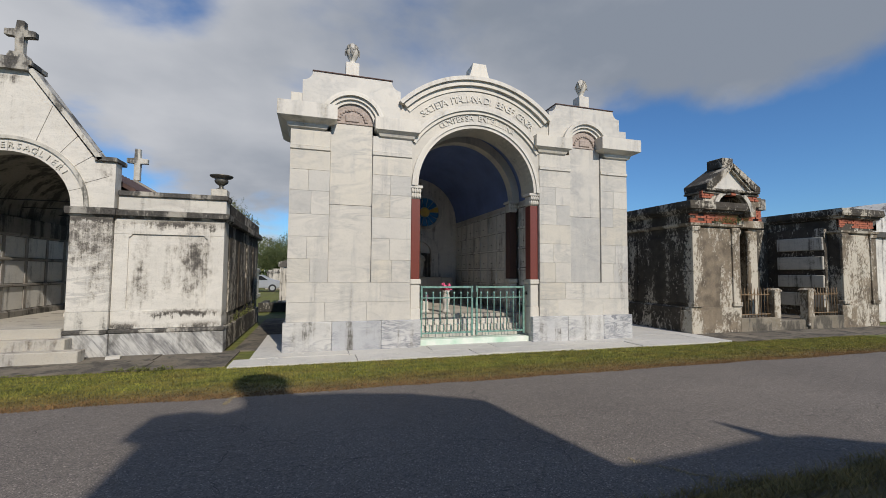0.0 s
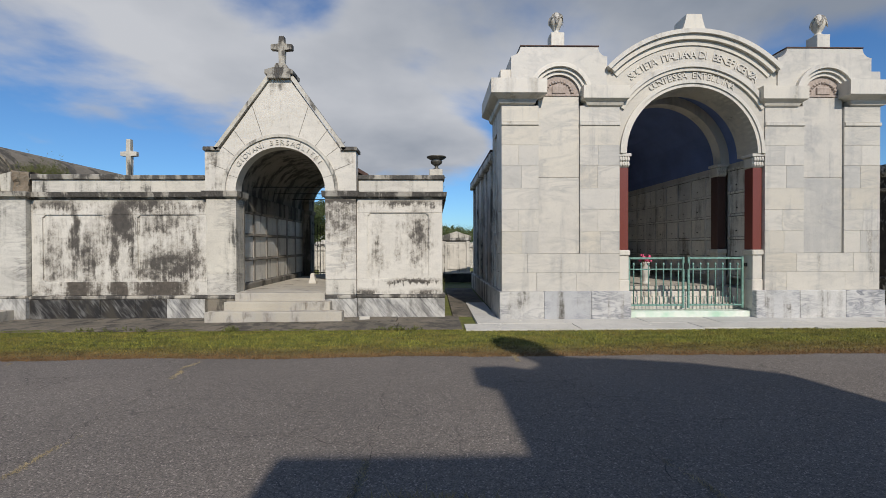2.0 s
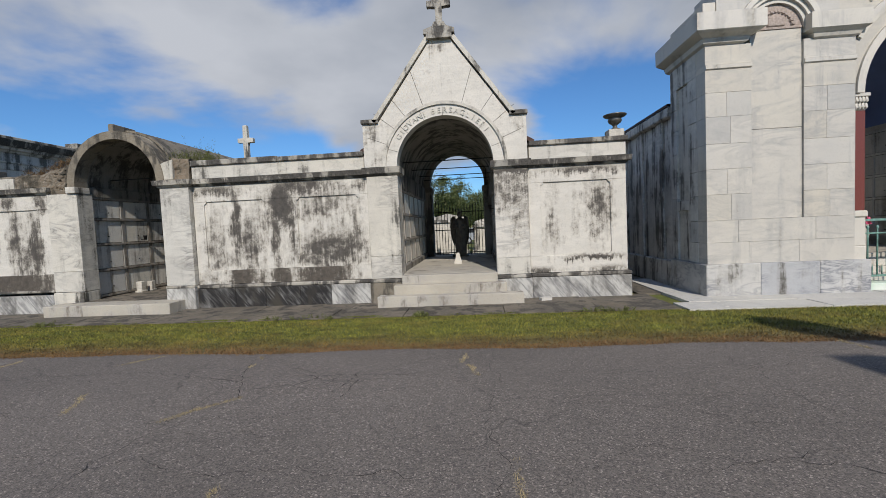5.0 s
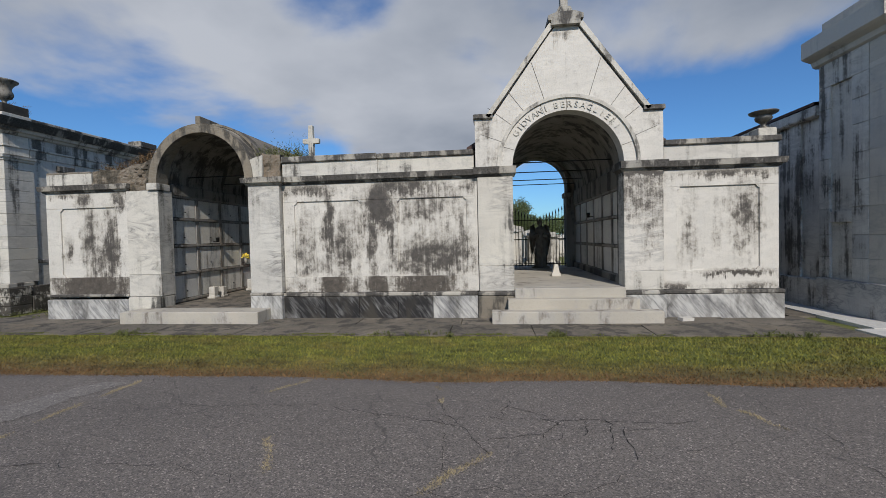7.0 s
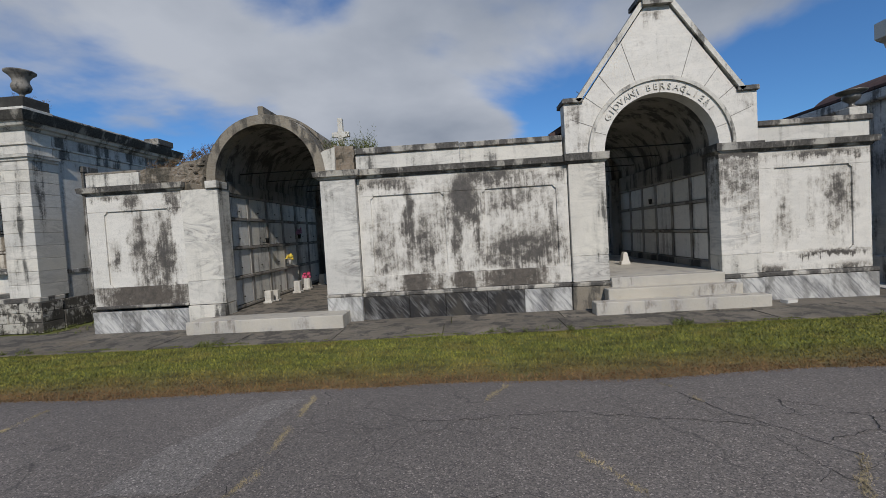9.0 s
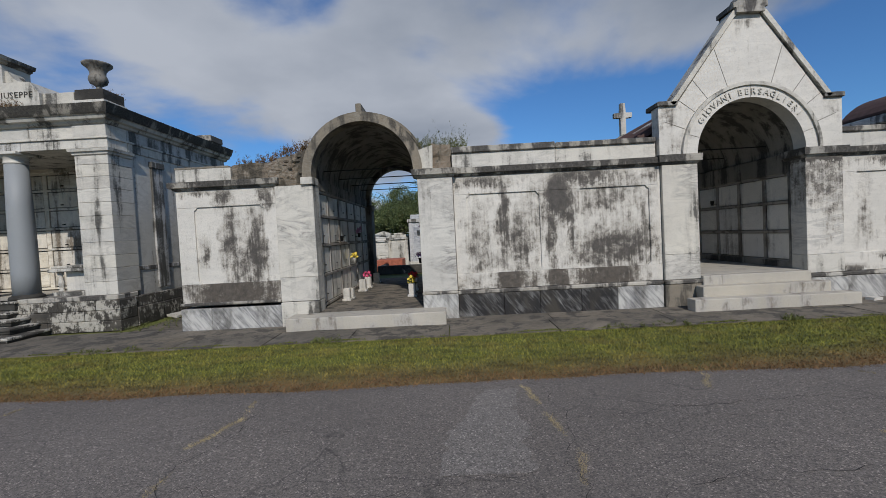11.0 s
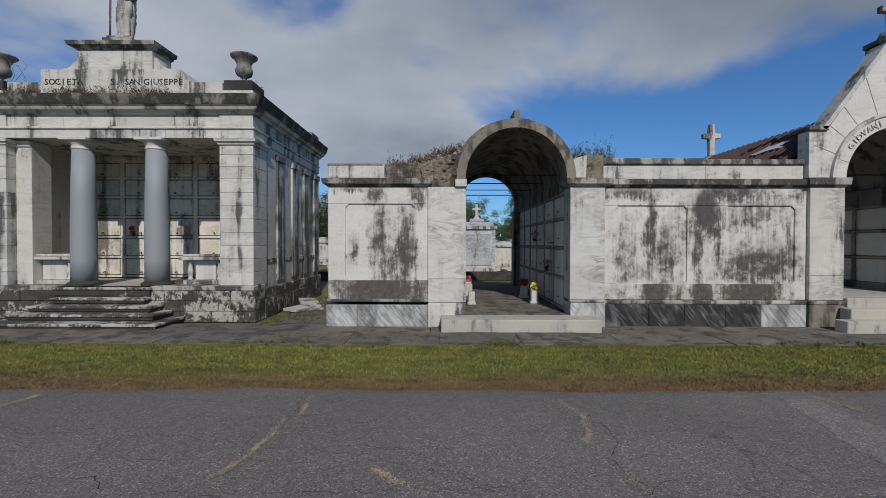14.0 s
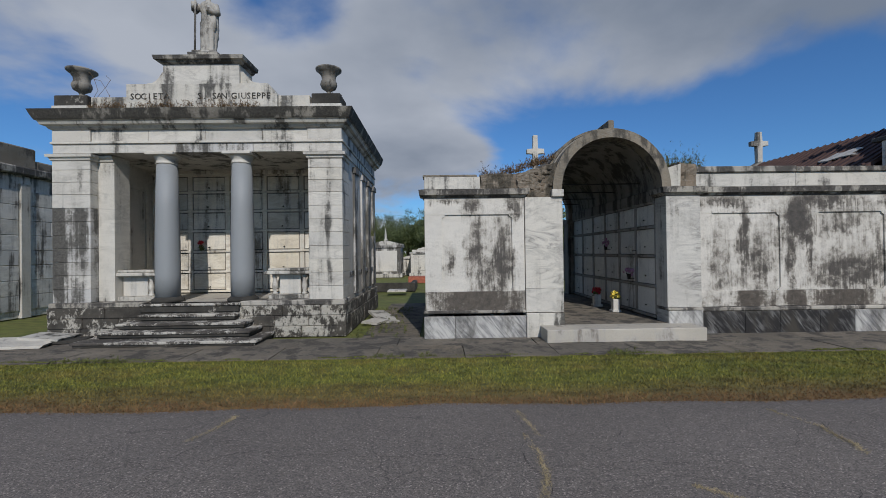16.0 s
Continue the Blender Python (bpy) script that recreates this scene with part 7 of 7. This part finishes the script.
def rubble(parent, x0, x1, y0, y1, z0, ztop, n, material):
    for _ in range(n):
        x, y = rb.uniform(x0, x1), rb.uniform(y0, y1)
        zt = ztop(x)
        bm_ = bmesh.new()
        s_ = rb.uniform(0.035, 0.085)
        bmesh.ops.create_icosphere(bm_, subdivisions=1, radius=s_)
        for v in bm_.verts:
            v.co *= 1 + 0.7 * noise.noise(v.co * 14 + Vector((x, y, 0)) * 5)
        bmesh.ops.transform(bm_, verts=bm_.verts, matrix=Matrix.Translation((x, y, rb.uniform(z0, max(z0 + 0.02, zt - s_ * 0.6)))) @ Matrix.Diagonal((1.3, 1.0, 0.75, 1)))
        part("rubble_stone", bm_, material, parent)


def rough_block(name, x0, x1, y0, y1, z0, zl, zr, material, parent, amp=0.035):
    """A broken mass of cement: a box whose faces are cut fine and roughened."""
    bm_ = bmesh.new()
    nx, nz, ny = max(4, int((x1 - x0) / 0.06)), 8, 4
    add_box(bm_, 0, 1, 0, 1, 0, 1)
    bmesh.ops.subdivide_edges(bm_, edges=bm_.edges[:], cuts=nz, use_grid_fill=True)
    for v in bm_.verts:
        x = x0 + (x1 - x0) * v.co.x
        top = zl + (zr - zl) * v.co.x
        y, z = y0 + (y1 - y0) * v.co.y, z0 + (top - z0) * v.co.z
        d = Vector((noise.noise((x * 6, y * 6, z * 6)), noise.noise((x * 6 + 9, y * 6, z * 6)), noise.noise((x * 6, y * 6 + 7, z * 6)))) * amp
        d += Vector((0, noise.noise((x * 17, y * 17, z * 17)), 0)) * amp * 0.6
        v.co = Vector((x, y, z)) + d
    return part(name, bm_, material, parent)


rough_block("broken_parapet", -16.62, -15.7, 10.6, 11.0, 2.78, 3.1, 3.12, RUBBLE, arched)
rough_block("broken_parapet", -15.85, -15.02, 10.56, 11.0, 2.6, 3.08, 3.35, RUBBLE, arched, 0.06)
rubble(arched, -15.8, -15.15, 10.52, 10.7, 2.62, lambda x: 3.05 + (x + 15.8) * 0.3, 34, RUBBLE)
rough_block("broken_parapet", -12.45, -12.06, 10.58, 11.0, 2.79, 3.3, 3.28, RUBBLE, arched, 0.05)
bm = bmesh.new()
add_prism(bm, [(-12.86, 3.12), (-12.72, 2.79), (-12.44, 2.79), (-12.42, 3.27), (-12.6, 3.22)], 10.52, 10.95)
bmesh.ops.bevel(bm, geom=bm.edges[:], offset=0.015, segments=1, affect="EDGES")
part("leaning_parapet_stone", bm, OLD, arched)
box("parapet_cap", -17.84, -16.7, 10.6, 10.95, 3.05, 3.1, CEMENT, arched, 0.012)
prism("earth_fill", [(-17.6, 2.95), (-15.1, 2.95), (-15.05, 3.35), (-15.6, 3.12), (-16.6, 3.06), (-17.6, 3.0)], 11.0, 16.5, plain("earth", (0.10, 0.07, 0.045), 0.95, 0, 0.5, 8, 0.6), arched)
prism("earth_fill", [(-12.7, 2.86), (-8.05, 2.86), (-8.05, 2.95), (-11.5, 3.1), (-12.75, 3.3)], 11.02, 16.5, plain("roof_earth", (0.12, 0.085, 0.055), 0.95, 0, 0.5, 8, 0.6), gabled)


def fallen_slab(x0, x1, y0, y1, tilt, turn, z, material, label):
    bm_ = bmesh.new()
    add_prism(bm_, [(-0.5, -0.02), (0.46, -0.02), (0.5, 0.02), (-0.47, 0.02)], -0.5, 0.5)
    for v in bm_.verts:
        v.co.x *= (x1 - x0) * (1 + 0.1 * noise.noise(v.co * 3 + Vector((x0, 0, 0))))
        v.co.y *= (y1 - y0)
        v.co.z *= 1.4
    ob = part("fallen_slab", bm_, material)
    ob.matrix_basis = pose((x0 + x1) / 2, (y0 + y1) / 2, z, tilt, tilt * 0.5, turn)
    return tagged(ob, label, "stone slab", "fallen marble slabs")


fallen_slab(-26.7, -25.4, 10.0, 10.9, 2, 12, -0.245, OLD_CLEAN, "broken white marble slab lying on the paving")
fallen_slab(-26.2, -25.2, 10.5, 11.0, 3, -8, -0.19, OLD, "broken grey marble slab lying on another")
fallen_slab(-25.5, -24.9, 10.5, 10.9, 1, 20, -0.255, DARK_STEP, "dark broken slab lying on the paving")
fallen_slab(-19.3, -18.8, 12.6, 13.9, 6, 25, -0.24, OLD, "thin broken marble slab lying in the gap")
fallen_slab(-19.4, -18.9, 12.3, 12.8, 3, -30, -0.255, OLD_CLEAN, "small broken marble slab lying in the gap")
chip = fallen_slab(-4.0, -3.75, 10.15, 10.3, 2, 15, -0.27, WHITE_PLAIN, "small white marble chip on the paving")

# ---- neighbours at both ends ----
left_tomb = thing("walled_tomb", (-32, 15, -0.33), "tall grey stained tomb wall with flat pilasters and broken attic", "mausoleum")
box("tomb_wall", -34, -30.05, 12.0, 18.5, -0.33, 3.95, SIDE, left_tomb, 0.02)
for y in (12.1, 14.55, 16.9):
    box("flat_pilaster", -30.06, -29.95, y, y + 0.3, -0.33, 3.7, OLD, left_tomb, 0.01)
z = -0.1
while z < 3.5:
    for y0, y1 in ((12.42, 14.53), (14.87, 16.88)):
        ym = y0 + (y1 - y0) * rb.uniform(0.35, 0.65)
        for a, b in ((y0, ym), (ym, y1)):
            box("wall_block", -30.05, -30.0, a + 0.01, b - 0.01, z + 0.008, z + 0.442, SIDE, left_tomb, 0.006)
    z += 0.45
box("tomb_cornice", -34.1, -29.85, 11.9, 18.6, 3.95, 4.2, LEDGE, left_tomb, 0.04)
box("tomb_attic", -34, -30.1, 12.0, 15.2, 4.2, 4.85, CEMENT, left_tomb, 0.04)
box("tomb_attic", -34, -30.1, 15.2, 18.4, 4.2, 4.5, CEMENT, left_tomb, 0.04)
box("tomb_front", -34.05, -29.98, 11.9, 12.0, -0.33, 3.95, SIDE, left_tomb, 0.01)

right_tomb = thing("stone_tomb", (23, 13, -0.33), "plain pale grey stone tomb with a dark roof", "mausoleum")
box("tomb_wall", 20.9, 25.5, 11.2, 16, -0.33, 3.0, SIDE, right_tomb, 0.02)
box("tomb_cornice", 20.8, 25.6, 11.1, 16.1, 3.0, 3.25, LEDGE, right_tomb, 0.03)
prism("tomb_roof", [(20.9, 3.25), (25.5, 3.25), (23.2, 4.6)], 11.2, 16, SIDE, right_tomb)
box("tomb_finial", 21.0, 21.5, 11.2, 11.7, 3.25, 4.0, LEDGE, right_tomb, 0.04)


# ---- the graveyard behind ----
def small_tomb(x, y, w, h, d, material, label, roof="gable", finial=0.0, door=None):
    t = thing("grave_tomb", (x, y, -0.33), label, "tomb", "graves behind the large tombs")
    b = -0.33
    box("tomb_base", x - w / 2 - 0.12, x + w / 2 + 0.12, y - 0.12, y + d + 0.12, b, b + 0.28, OLD, t, 0.02)
    box("tomb_body", x - w / 2, x + w / 2, y, y + d, b + 0.28, b + h * 0.8, material, t, 0.015)
    for sg in (-1, 1):
        a0, a1 = sorted((x + sg * w / 2 * 1.01, x + sg * (w / 2 - 0.18)))
        box("tomb_pilaster", a0, a1, y - 0.05, y + 0.02, b + 0.281, b + h * 0.8, material, t, 0.01)
    box("tomb_tablet", x - w / 2 + 0.26, x + w / 2 - 0.26, y - 0.03, y + 0.01, b + 0.45, b + h * 0.72, door or material, t, 0.008)
    box("tomb_cornice", x - w / 2 - 0.09, x + w / 2 + 0.09, y - 0.1, y + d + 0.08, b + h * 0.8, b + h * 0.86, OLD_DARK, t, 0.015)
    if roof == "gable":
        prism("tomb_pediment", [(x - w / 2 - 0.08, b + h * 0.86), (x + w / 2 + 0.08, b + h * 0.86), (x + w / 2 + 0.08, b + h * 0.9), (x, b + h), (x - w / 2 - 0.08, b + h * 0.9)], y - 0.08, y + d, OLD, t, bevel=0.01)
    else:
        box("tomb_top", x - w / 2 + 0.1, x + w / 2 - 0.1, y, y + d - 0.1, b + h * 0.86, b + h * 0.94, material, t, 0.02)
        box("tomb_crest", x - w / 5, x + w / 5, y + 0.05, y + d * 0.4, b + h * 0.94, b + h, material, t, 0.03)
    if finial:
        turned("finial", [(0.14, 0), (0.15, 0.06), (0.07, 0.12), (0.09, finial * 0.4), (0.05, finial * 0.7), (0.02, finial)], OLD, t, x, y + 0.15, b + h, 10)
    return t


veined_tomb = small_tomb(-13.45, 26.6, 2.1, 3.2, 2.6, VEINED, "tall white veined marble tomb with a flat crest", "flat")
cross_thing((-13.45, 27.2, 2.87), 0.9, OLD, "white marble cross on a veined tomb", 0.5, 0.12)
small_tomb(-15.3, 27.5, 1.25, 2.0, 2.4, OLD, "small grey stained marble tomb", "flat")
small_tomb(-11.6, 28.5, 1.3, 1.9, 2.2, OLD_CLEAN, "small pale marble tomb", "gable")
small_tomb(-17.2, 33.0, 1.5, 1.8, 2.2, OLD_CLEAN, "low pale grave tomb", "flat")
small_tomb(-10.1, 31.0, 1.6, 2.2, 2.2, OLD_CLEAN, "pale grave tomb with a flat top", "flat")
small_tomb(-6.9, 24.0, 1.9, 2.4, 2.4, OLD_CLEAN, "white stone tomb behind an iron gate", "gable")
small_tomb(-4.7, 25.5, 1.6, 2.0, 2.4, OLD, "white stained tomb behind an iron gate", "flat")
small_tomb(-8.6, 27.0, 1.5, 2.2, 2.4, OLD_CLEAN, "white grave tomb with a flat crest", "flat")
small_tomb(-4.6, 30.0, 1.6, 2.2, 2.4, OLD_CLEAN, "pale grave tomb with a gable", "gable")
small_tomb(-1.0, 23.5, 1.5, 2.55, 2.4, OLD_CLEAN, "pale stone tomb with stepped courses", "gable")
small_tomb(0.6, 33.0, 1.8, 2.0, 2.2, OLD, "grey grave tomb far behind", "flat")
small_tomb(-1.6, 36.0, 1.8, 1.7, 2.2, OLD_CLEAN, "pale grave tomb far behind", "flat")
small_tomb(-21.35, 33.0, 2.2, 2.75, 2.6, OLD_DARK, "old pedimented tomb with a cream tablet", "gable", 0.9, WHITE_PLAIN)
small_tomb(-18.6, 33.8, 1.9, 2.15, 2.4, OLD_CLEAN, "cream tomb with closed doors", "flat")
small_tomb(-22.9, 31.0, 0.9, 1.5, 2.2, OLD, "low grey marble grave", "flat")
small_tomb(-19.7, 36.0, 1.2, 1.6, 2.2, OLD_CLEAN, "low white grave with a gable", "gable")
small_tomb(-24.8, 35.0, 1.8, 2.2, 2.4, OLD, "grey grave tomb with flat top", "flat")
for k in range(16):
    small_tomb(-34 + 3.7 * k + rb.uniform(-0.8, 0.8), 42 + rb.uniform(0, 8), rb.uniform(1.3, 2.2), rb.uniform(1.5, 2.6), 2.2, rb.choice((OLD, OLD_CLEAN, OLD_DARK)), "distant pale grave tomb", rb.choice(("flat", "gable")))
for x, y, w in ((-20.2, 21.5, 3.2), (-13.9, 21.8, 3.5), (-1.2, 20.5, 2.4), (-6.0, 20.8, 3.0)):
    c_ = thing("grave_coping", (x, y, -0.33), "low dark stone kerb round a grave plot", "grave kerb", "grave kerbs")
    box("kerb_front", x - w / 2, x + w / 2, y, y + 0.25, -0.33, 0.08, DARK_STEP, c_, 0.02)
    for sg in (-1, 1):
        a, b = sorted((x + sg * w / 2, x + sg * (w / 2 - 0.25)))
        box("kerb_side", a, b, y + 0.255, y + 2.4, -0.33, 0.05, DARK_STEP, c_, 0.02)
box("lid", -19.7, -18.9, 19.8, 20.6, -0.2, -0.12, OLD_CLEAN, c_, 0.01)
brick_plot = tagged(box("brick_coping", -19.3, -17.9, 27.0, 28.0, -0.34, 0.05, BRICK, None, 0.02), "low red brick coping of a grave", "grave kerb")
brick_plot2 = tagged(box("brick_coping", -16.1, -14.7, 24.0, 25.6, -0.34, 0.25, BRICK, None, 0.02), "low red brick coping of a grave", "grave kerb")


# ---- trees ----
def tree(at, h, spread, seed, label):
    q = random.Random(seed)
    t = thing("tree", at, label, "tree", "trees behind the graveyard")
    bm_ = bmesh.new()
    x, y, z = at
    fork = z + h * 0.32
    segs = [((x, y, z - 0.1), (x + q.uniform(-0.2, 0.2), y, fork), 0.035 * h, 0.025 * h)]
    tips = []
    for k in range(9):
        a = 2 * math.pi * k / 9 + q.uniform(-0.3, 0.3)
        r = spread * q.uniform(0.35, 0.8)
        mid = (x + 0.5 * r * math.cos(a), y + 0.5 * r * math.sin(a), fork + h * q.uniform(0.12, 0.25))
        end = (x + r * math.cos(a), y + r * math.sin(a), z + h * q.uniform(0.5, 0.9))
        segs += [(segs[0][1], mid, 0.018 * h, 0.011 * h), (mid, end, 0.011 * h, 0.004 * h)]
        tips += [mid, end, tuple((m + e) / 2 for m, e in zip(mid, end))]
    tips.append((x, y, z + h * 0.88))
    for a, b, r0, r1 in segs:
        a, b = Vector(a), Vector(b)
        rot = (b - a).to_track_quat("Z", "Y").to_matrix()
        e = [[bm_.verts.new(p + rot @ Vector((r * math.cos(2 * math.pi * i / 7), r * math.sin(2 * math.pi * i / 7), 0))) for i in range(7)] for p, r in ((a, r0), (b, r1))]
        for i in range(7):
            bm_.faces.new((e[0][i], e[0][(i + 1) % 7], e[1][(i + 1) % 7], e[1][i]))
    part("trunk", bm_, BARK, t)
    g = np.random.default_rng(seed)
    pts = []
    for c in tips:
        for _ in range(7):
            cc_ = np.array(c) + g.normal(0, 0.14, 3) * spread
            cc_[2] = max(cc_[2], z + h * 0.3)
            pts.append(cc_ + g.normal(0, 0.085, (130, 3)) * spread * np.array((1, 1, 0.75)))
    pts = np.concatenate(pts)
    n = len(pts)
    s_ = g.uniform(0.06, 0.14, n) * (h / 7)
    d1 = g.normal(0, 1, (n, 3)); d1 /= np.linalg.norm(d1, axis=1)[:, None]
    d2 = np.cross(d1, g.normal(0, 1, (n, 3))); d2 /= np.linalg.norm(d2, axis=1)[:, None]
    v = np.stack([pts - d1 * s_[:, None] * 0.5, pts + d1 * s_[:, None] * 0.5, pts + d2 * s_[:, None] * 1.3], 1)
    me = bpy.data.meshes.new("crown")
    me.vertices.add(n * 3)
    me.vertices.foreach_set("co", v.reshape(-1))
    me.loops.add(n * 3)
    me.loops.foreach_set("vertex_index", np.arange(n * 3, dtype=np.int32))
    me.polygons.add(n)
    me.polygons.foreach_set("loop_start", np.arange(0, n * 3, 3, dtype=np.int32))
    me.update()
    me.validate()
    me.materials.append(LEAF_VARIED)
    ob = new("crown", me)
    ob.parent = t
    ob.matrix_parent_inverse = Matrix.Translation(-Vector(at))
    ob["kind"] = "stuff"
    return t


def leaf_varied():
    m, n, l, p = nodes_of("leaf_green")
    g = n.new("ShaderNodeNewGeometry")
    l.new(ramp(n, l, g.outputs["Random Per Island"], (0.0, (0.035, 0.055, 0.016)), (0.6, (0.075, 0.105, 0.03)), (1.0, (0.15, 0.16, 0.055))), p.inputs["Base Color"])
    p.inputs["Roughness"].default_value = 0.6
    return m


LEAF_VARIED = leaf_varied()
for k, (x, y, h, sp) in enumerate(((-16.8, 46, 6.8, 3.4), (-12.5, 50, 6.5, 3.6), (-7.5, 40, 6.2, 3.0), (-3.8, 58, 4.8, 3.4), (-21, 52, 6.4, 3.6), (-17.9, 50, 7.4, 3.8), (-25, 55, 6.5, 4.0), (-1.0, 75, 5.0, 4.2), (-30, 50, 7, 3.8), (3, 85, 5.5, 4.5), (-5.2, 60, 6.2, 3.6))):
    tree((x, y, -0.33), h, sp, 60 + k, "leafy green oak with an uneven crown")

# a far belt of woods
g = np.random.default_rng(77)
n = 26000
bx = g.uniform(-160, 140, n)
hh = np.array([5.5 + 2.5 * noise.noise((q * 0.06, 3.3, 0)) + 1.6 * noise.noise((q * 0.25, 1.3, 0)) for q in bx])
P = np.stack([bx, g.uniform(96, 104, n), g.uniform(0, 1, n) ** 0.8 * hh - 0.5], 1)
blades("far_woods", P, g.uniform(0.4, 1.0, n), g.uniform(0.5, 1.1, n), 1.0, LEAF_VARIED, "belt of distant green trees", "woods", 78)

# ---- a parked car far behind ----
car = thing("car", (-5.0, 41.0, -0.33), "silver estate car parked behind the graves", "car")
SILVER = plain("silver_paint", (0.55, 0.57, 0.6), 0.3, 0.6, 0.05, 3, 0)
DARKGLASS = plain("dark_glass", (0.02, 0.022, 0.025), 0.1, 0, 0.1, 3, 0)
TYRE = plain("tyre_rubber", (0.02, 0.02, 0.02), 0.8, 0, 0.2, 20, 0)
cy0, cy1 = 40.2, 41.9
prism("car_body", [(-7.1, 0.0), (-2.9, 0.0), (-2.75, 0.3), (-2.85, 0.55), (-3.7, 0.68), (-4.5, 1.15), (-6.6, 1.18), (-7.1, 0.75), (-7.2, 0.3)], cy0, cy1, SILVER, car, bevel=0.05)
prism("car_window", [(-6.9, 0.72), (-3.95, 0.7), (-4.55, 1.08), (-6.55, 1.1)], cy0 - 0.01, cy0 + 0.02, DARKGLASS, car)
for x in (-6.2, -3.6):
    bm = bmesh.new()
    add_rod(bm, (x, cy0 - 0.02, 0.0), (x, cy0 + 0.2, 0.0), 0.33, 16)
    w_ = part("wheel", bm, TYRE, car)
    bm = bmesh.new()
    add_rod(bm, (x, cy0 - 0.03, 0.0), (x, cy0 + 0.05, 0.0), 0.2, 12)
    part("rim", bm, SILVER, w_)

# ---- the tomb behind the walk, that shades the road ----
SH, SK = math.tan(radians(SUN_SIDE)), math.tan(radians(SUN_UP)) / math.cos(radians(SUN_SIDE))
BY = -4.2


def cast(x, y):
    """Where in the plane y = BY a thing must stand for its shadow to reach (x, y) on the road."""
    return x + (y - BY) * SH, (y - BY) * SK - 0.1


behind = thing("mausoleum_behind", (1.0, -6, 0), "stone tomb across the road with a stepped roofline", "mausoleum")
outline = [cast(-1.52, 3.2), cast(-1.52, 5.1), cast(-1.72, 5.25), cast(-1.68, 5.58), cast(-1.28, 5.62), cast(-0.98, 5.42), cast(-0.4, 6.12), cast(0.4, 6.0), cast(1.3, 5.7), cast(2.1, 5.1), cast(2.3, 3.8), cast(2.44, 3.05)]
x0, x1 = cast(-1.52, 0)[0], cast(2.44, 0)[0]
prism("tomb_front", [(outline[0][0], -0.2)] + outline + [(outline[-1][0], -0.2)], BY - 0.5, BY, OLD, behind)
box("tomb_body", outline[0][0] + 0.1, outline[-1][0] - 0.1, BY - 5, BY - 0.5, -0.2, outline[-1][1], SIDE, behind, 0.02)
lw0, lw1 = cast(-3.35, 3.2), cast(-1.5, 3.2)
box("tomb_wing", lw0[0], outline[0][0] - 0.004, BY - 5, BY, -0.2, lw0[1], OLD, behind, 0.01)
rw = [cast(2.44, 3.05), cast(3.2, 3.08), cast(4.2, 3.18), cast(4.7, 3.1), cast(5.4, 2.6), cast(9.0, 2.2)]
prism("tomb_wing", [(rw[0][0] + 0.004, -0.2)] + [(rw[0][0] + 0.004, rw[0][1])] + rw[1:] + [(rw[-1][0], -0.2)], BY - 5, BY, OLD, behind)
fx, fz = cast(-0.5, 6.2)
turned("finial", [(0.34, -0.4), (0.33, 0.2), (0.28, 0.4), (0.38, 0.6), (0.42, 0.9), (0.32, 1.2), (0.05, 1.35)], OLD, behind, fx, BY - 0.25, fz, 16)
fx, fz = cast(4.35, 3.1)
turned("finial", [(0.14, -0.2), (0.12, 0.1), (0.10, 0.3), (0.02, 0.62)], OLD, behind, fx, BY - 0.25, fz, 12)

weeds("weeds", -2.3, -1.95, 11.2, 16.5, lambda x: 3.1, 130, 0.06, 0.25, WEED, "weeds growing along the tomb roof edge", 51)
weeds("weeds", -1.98, -1.94, 11.5, 15.5, lambda x: 0.2, 40, 0.06, 0.3, WEED, "green creeper on the tomb flank", 52)
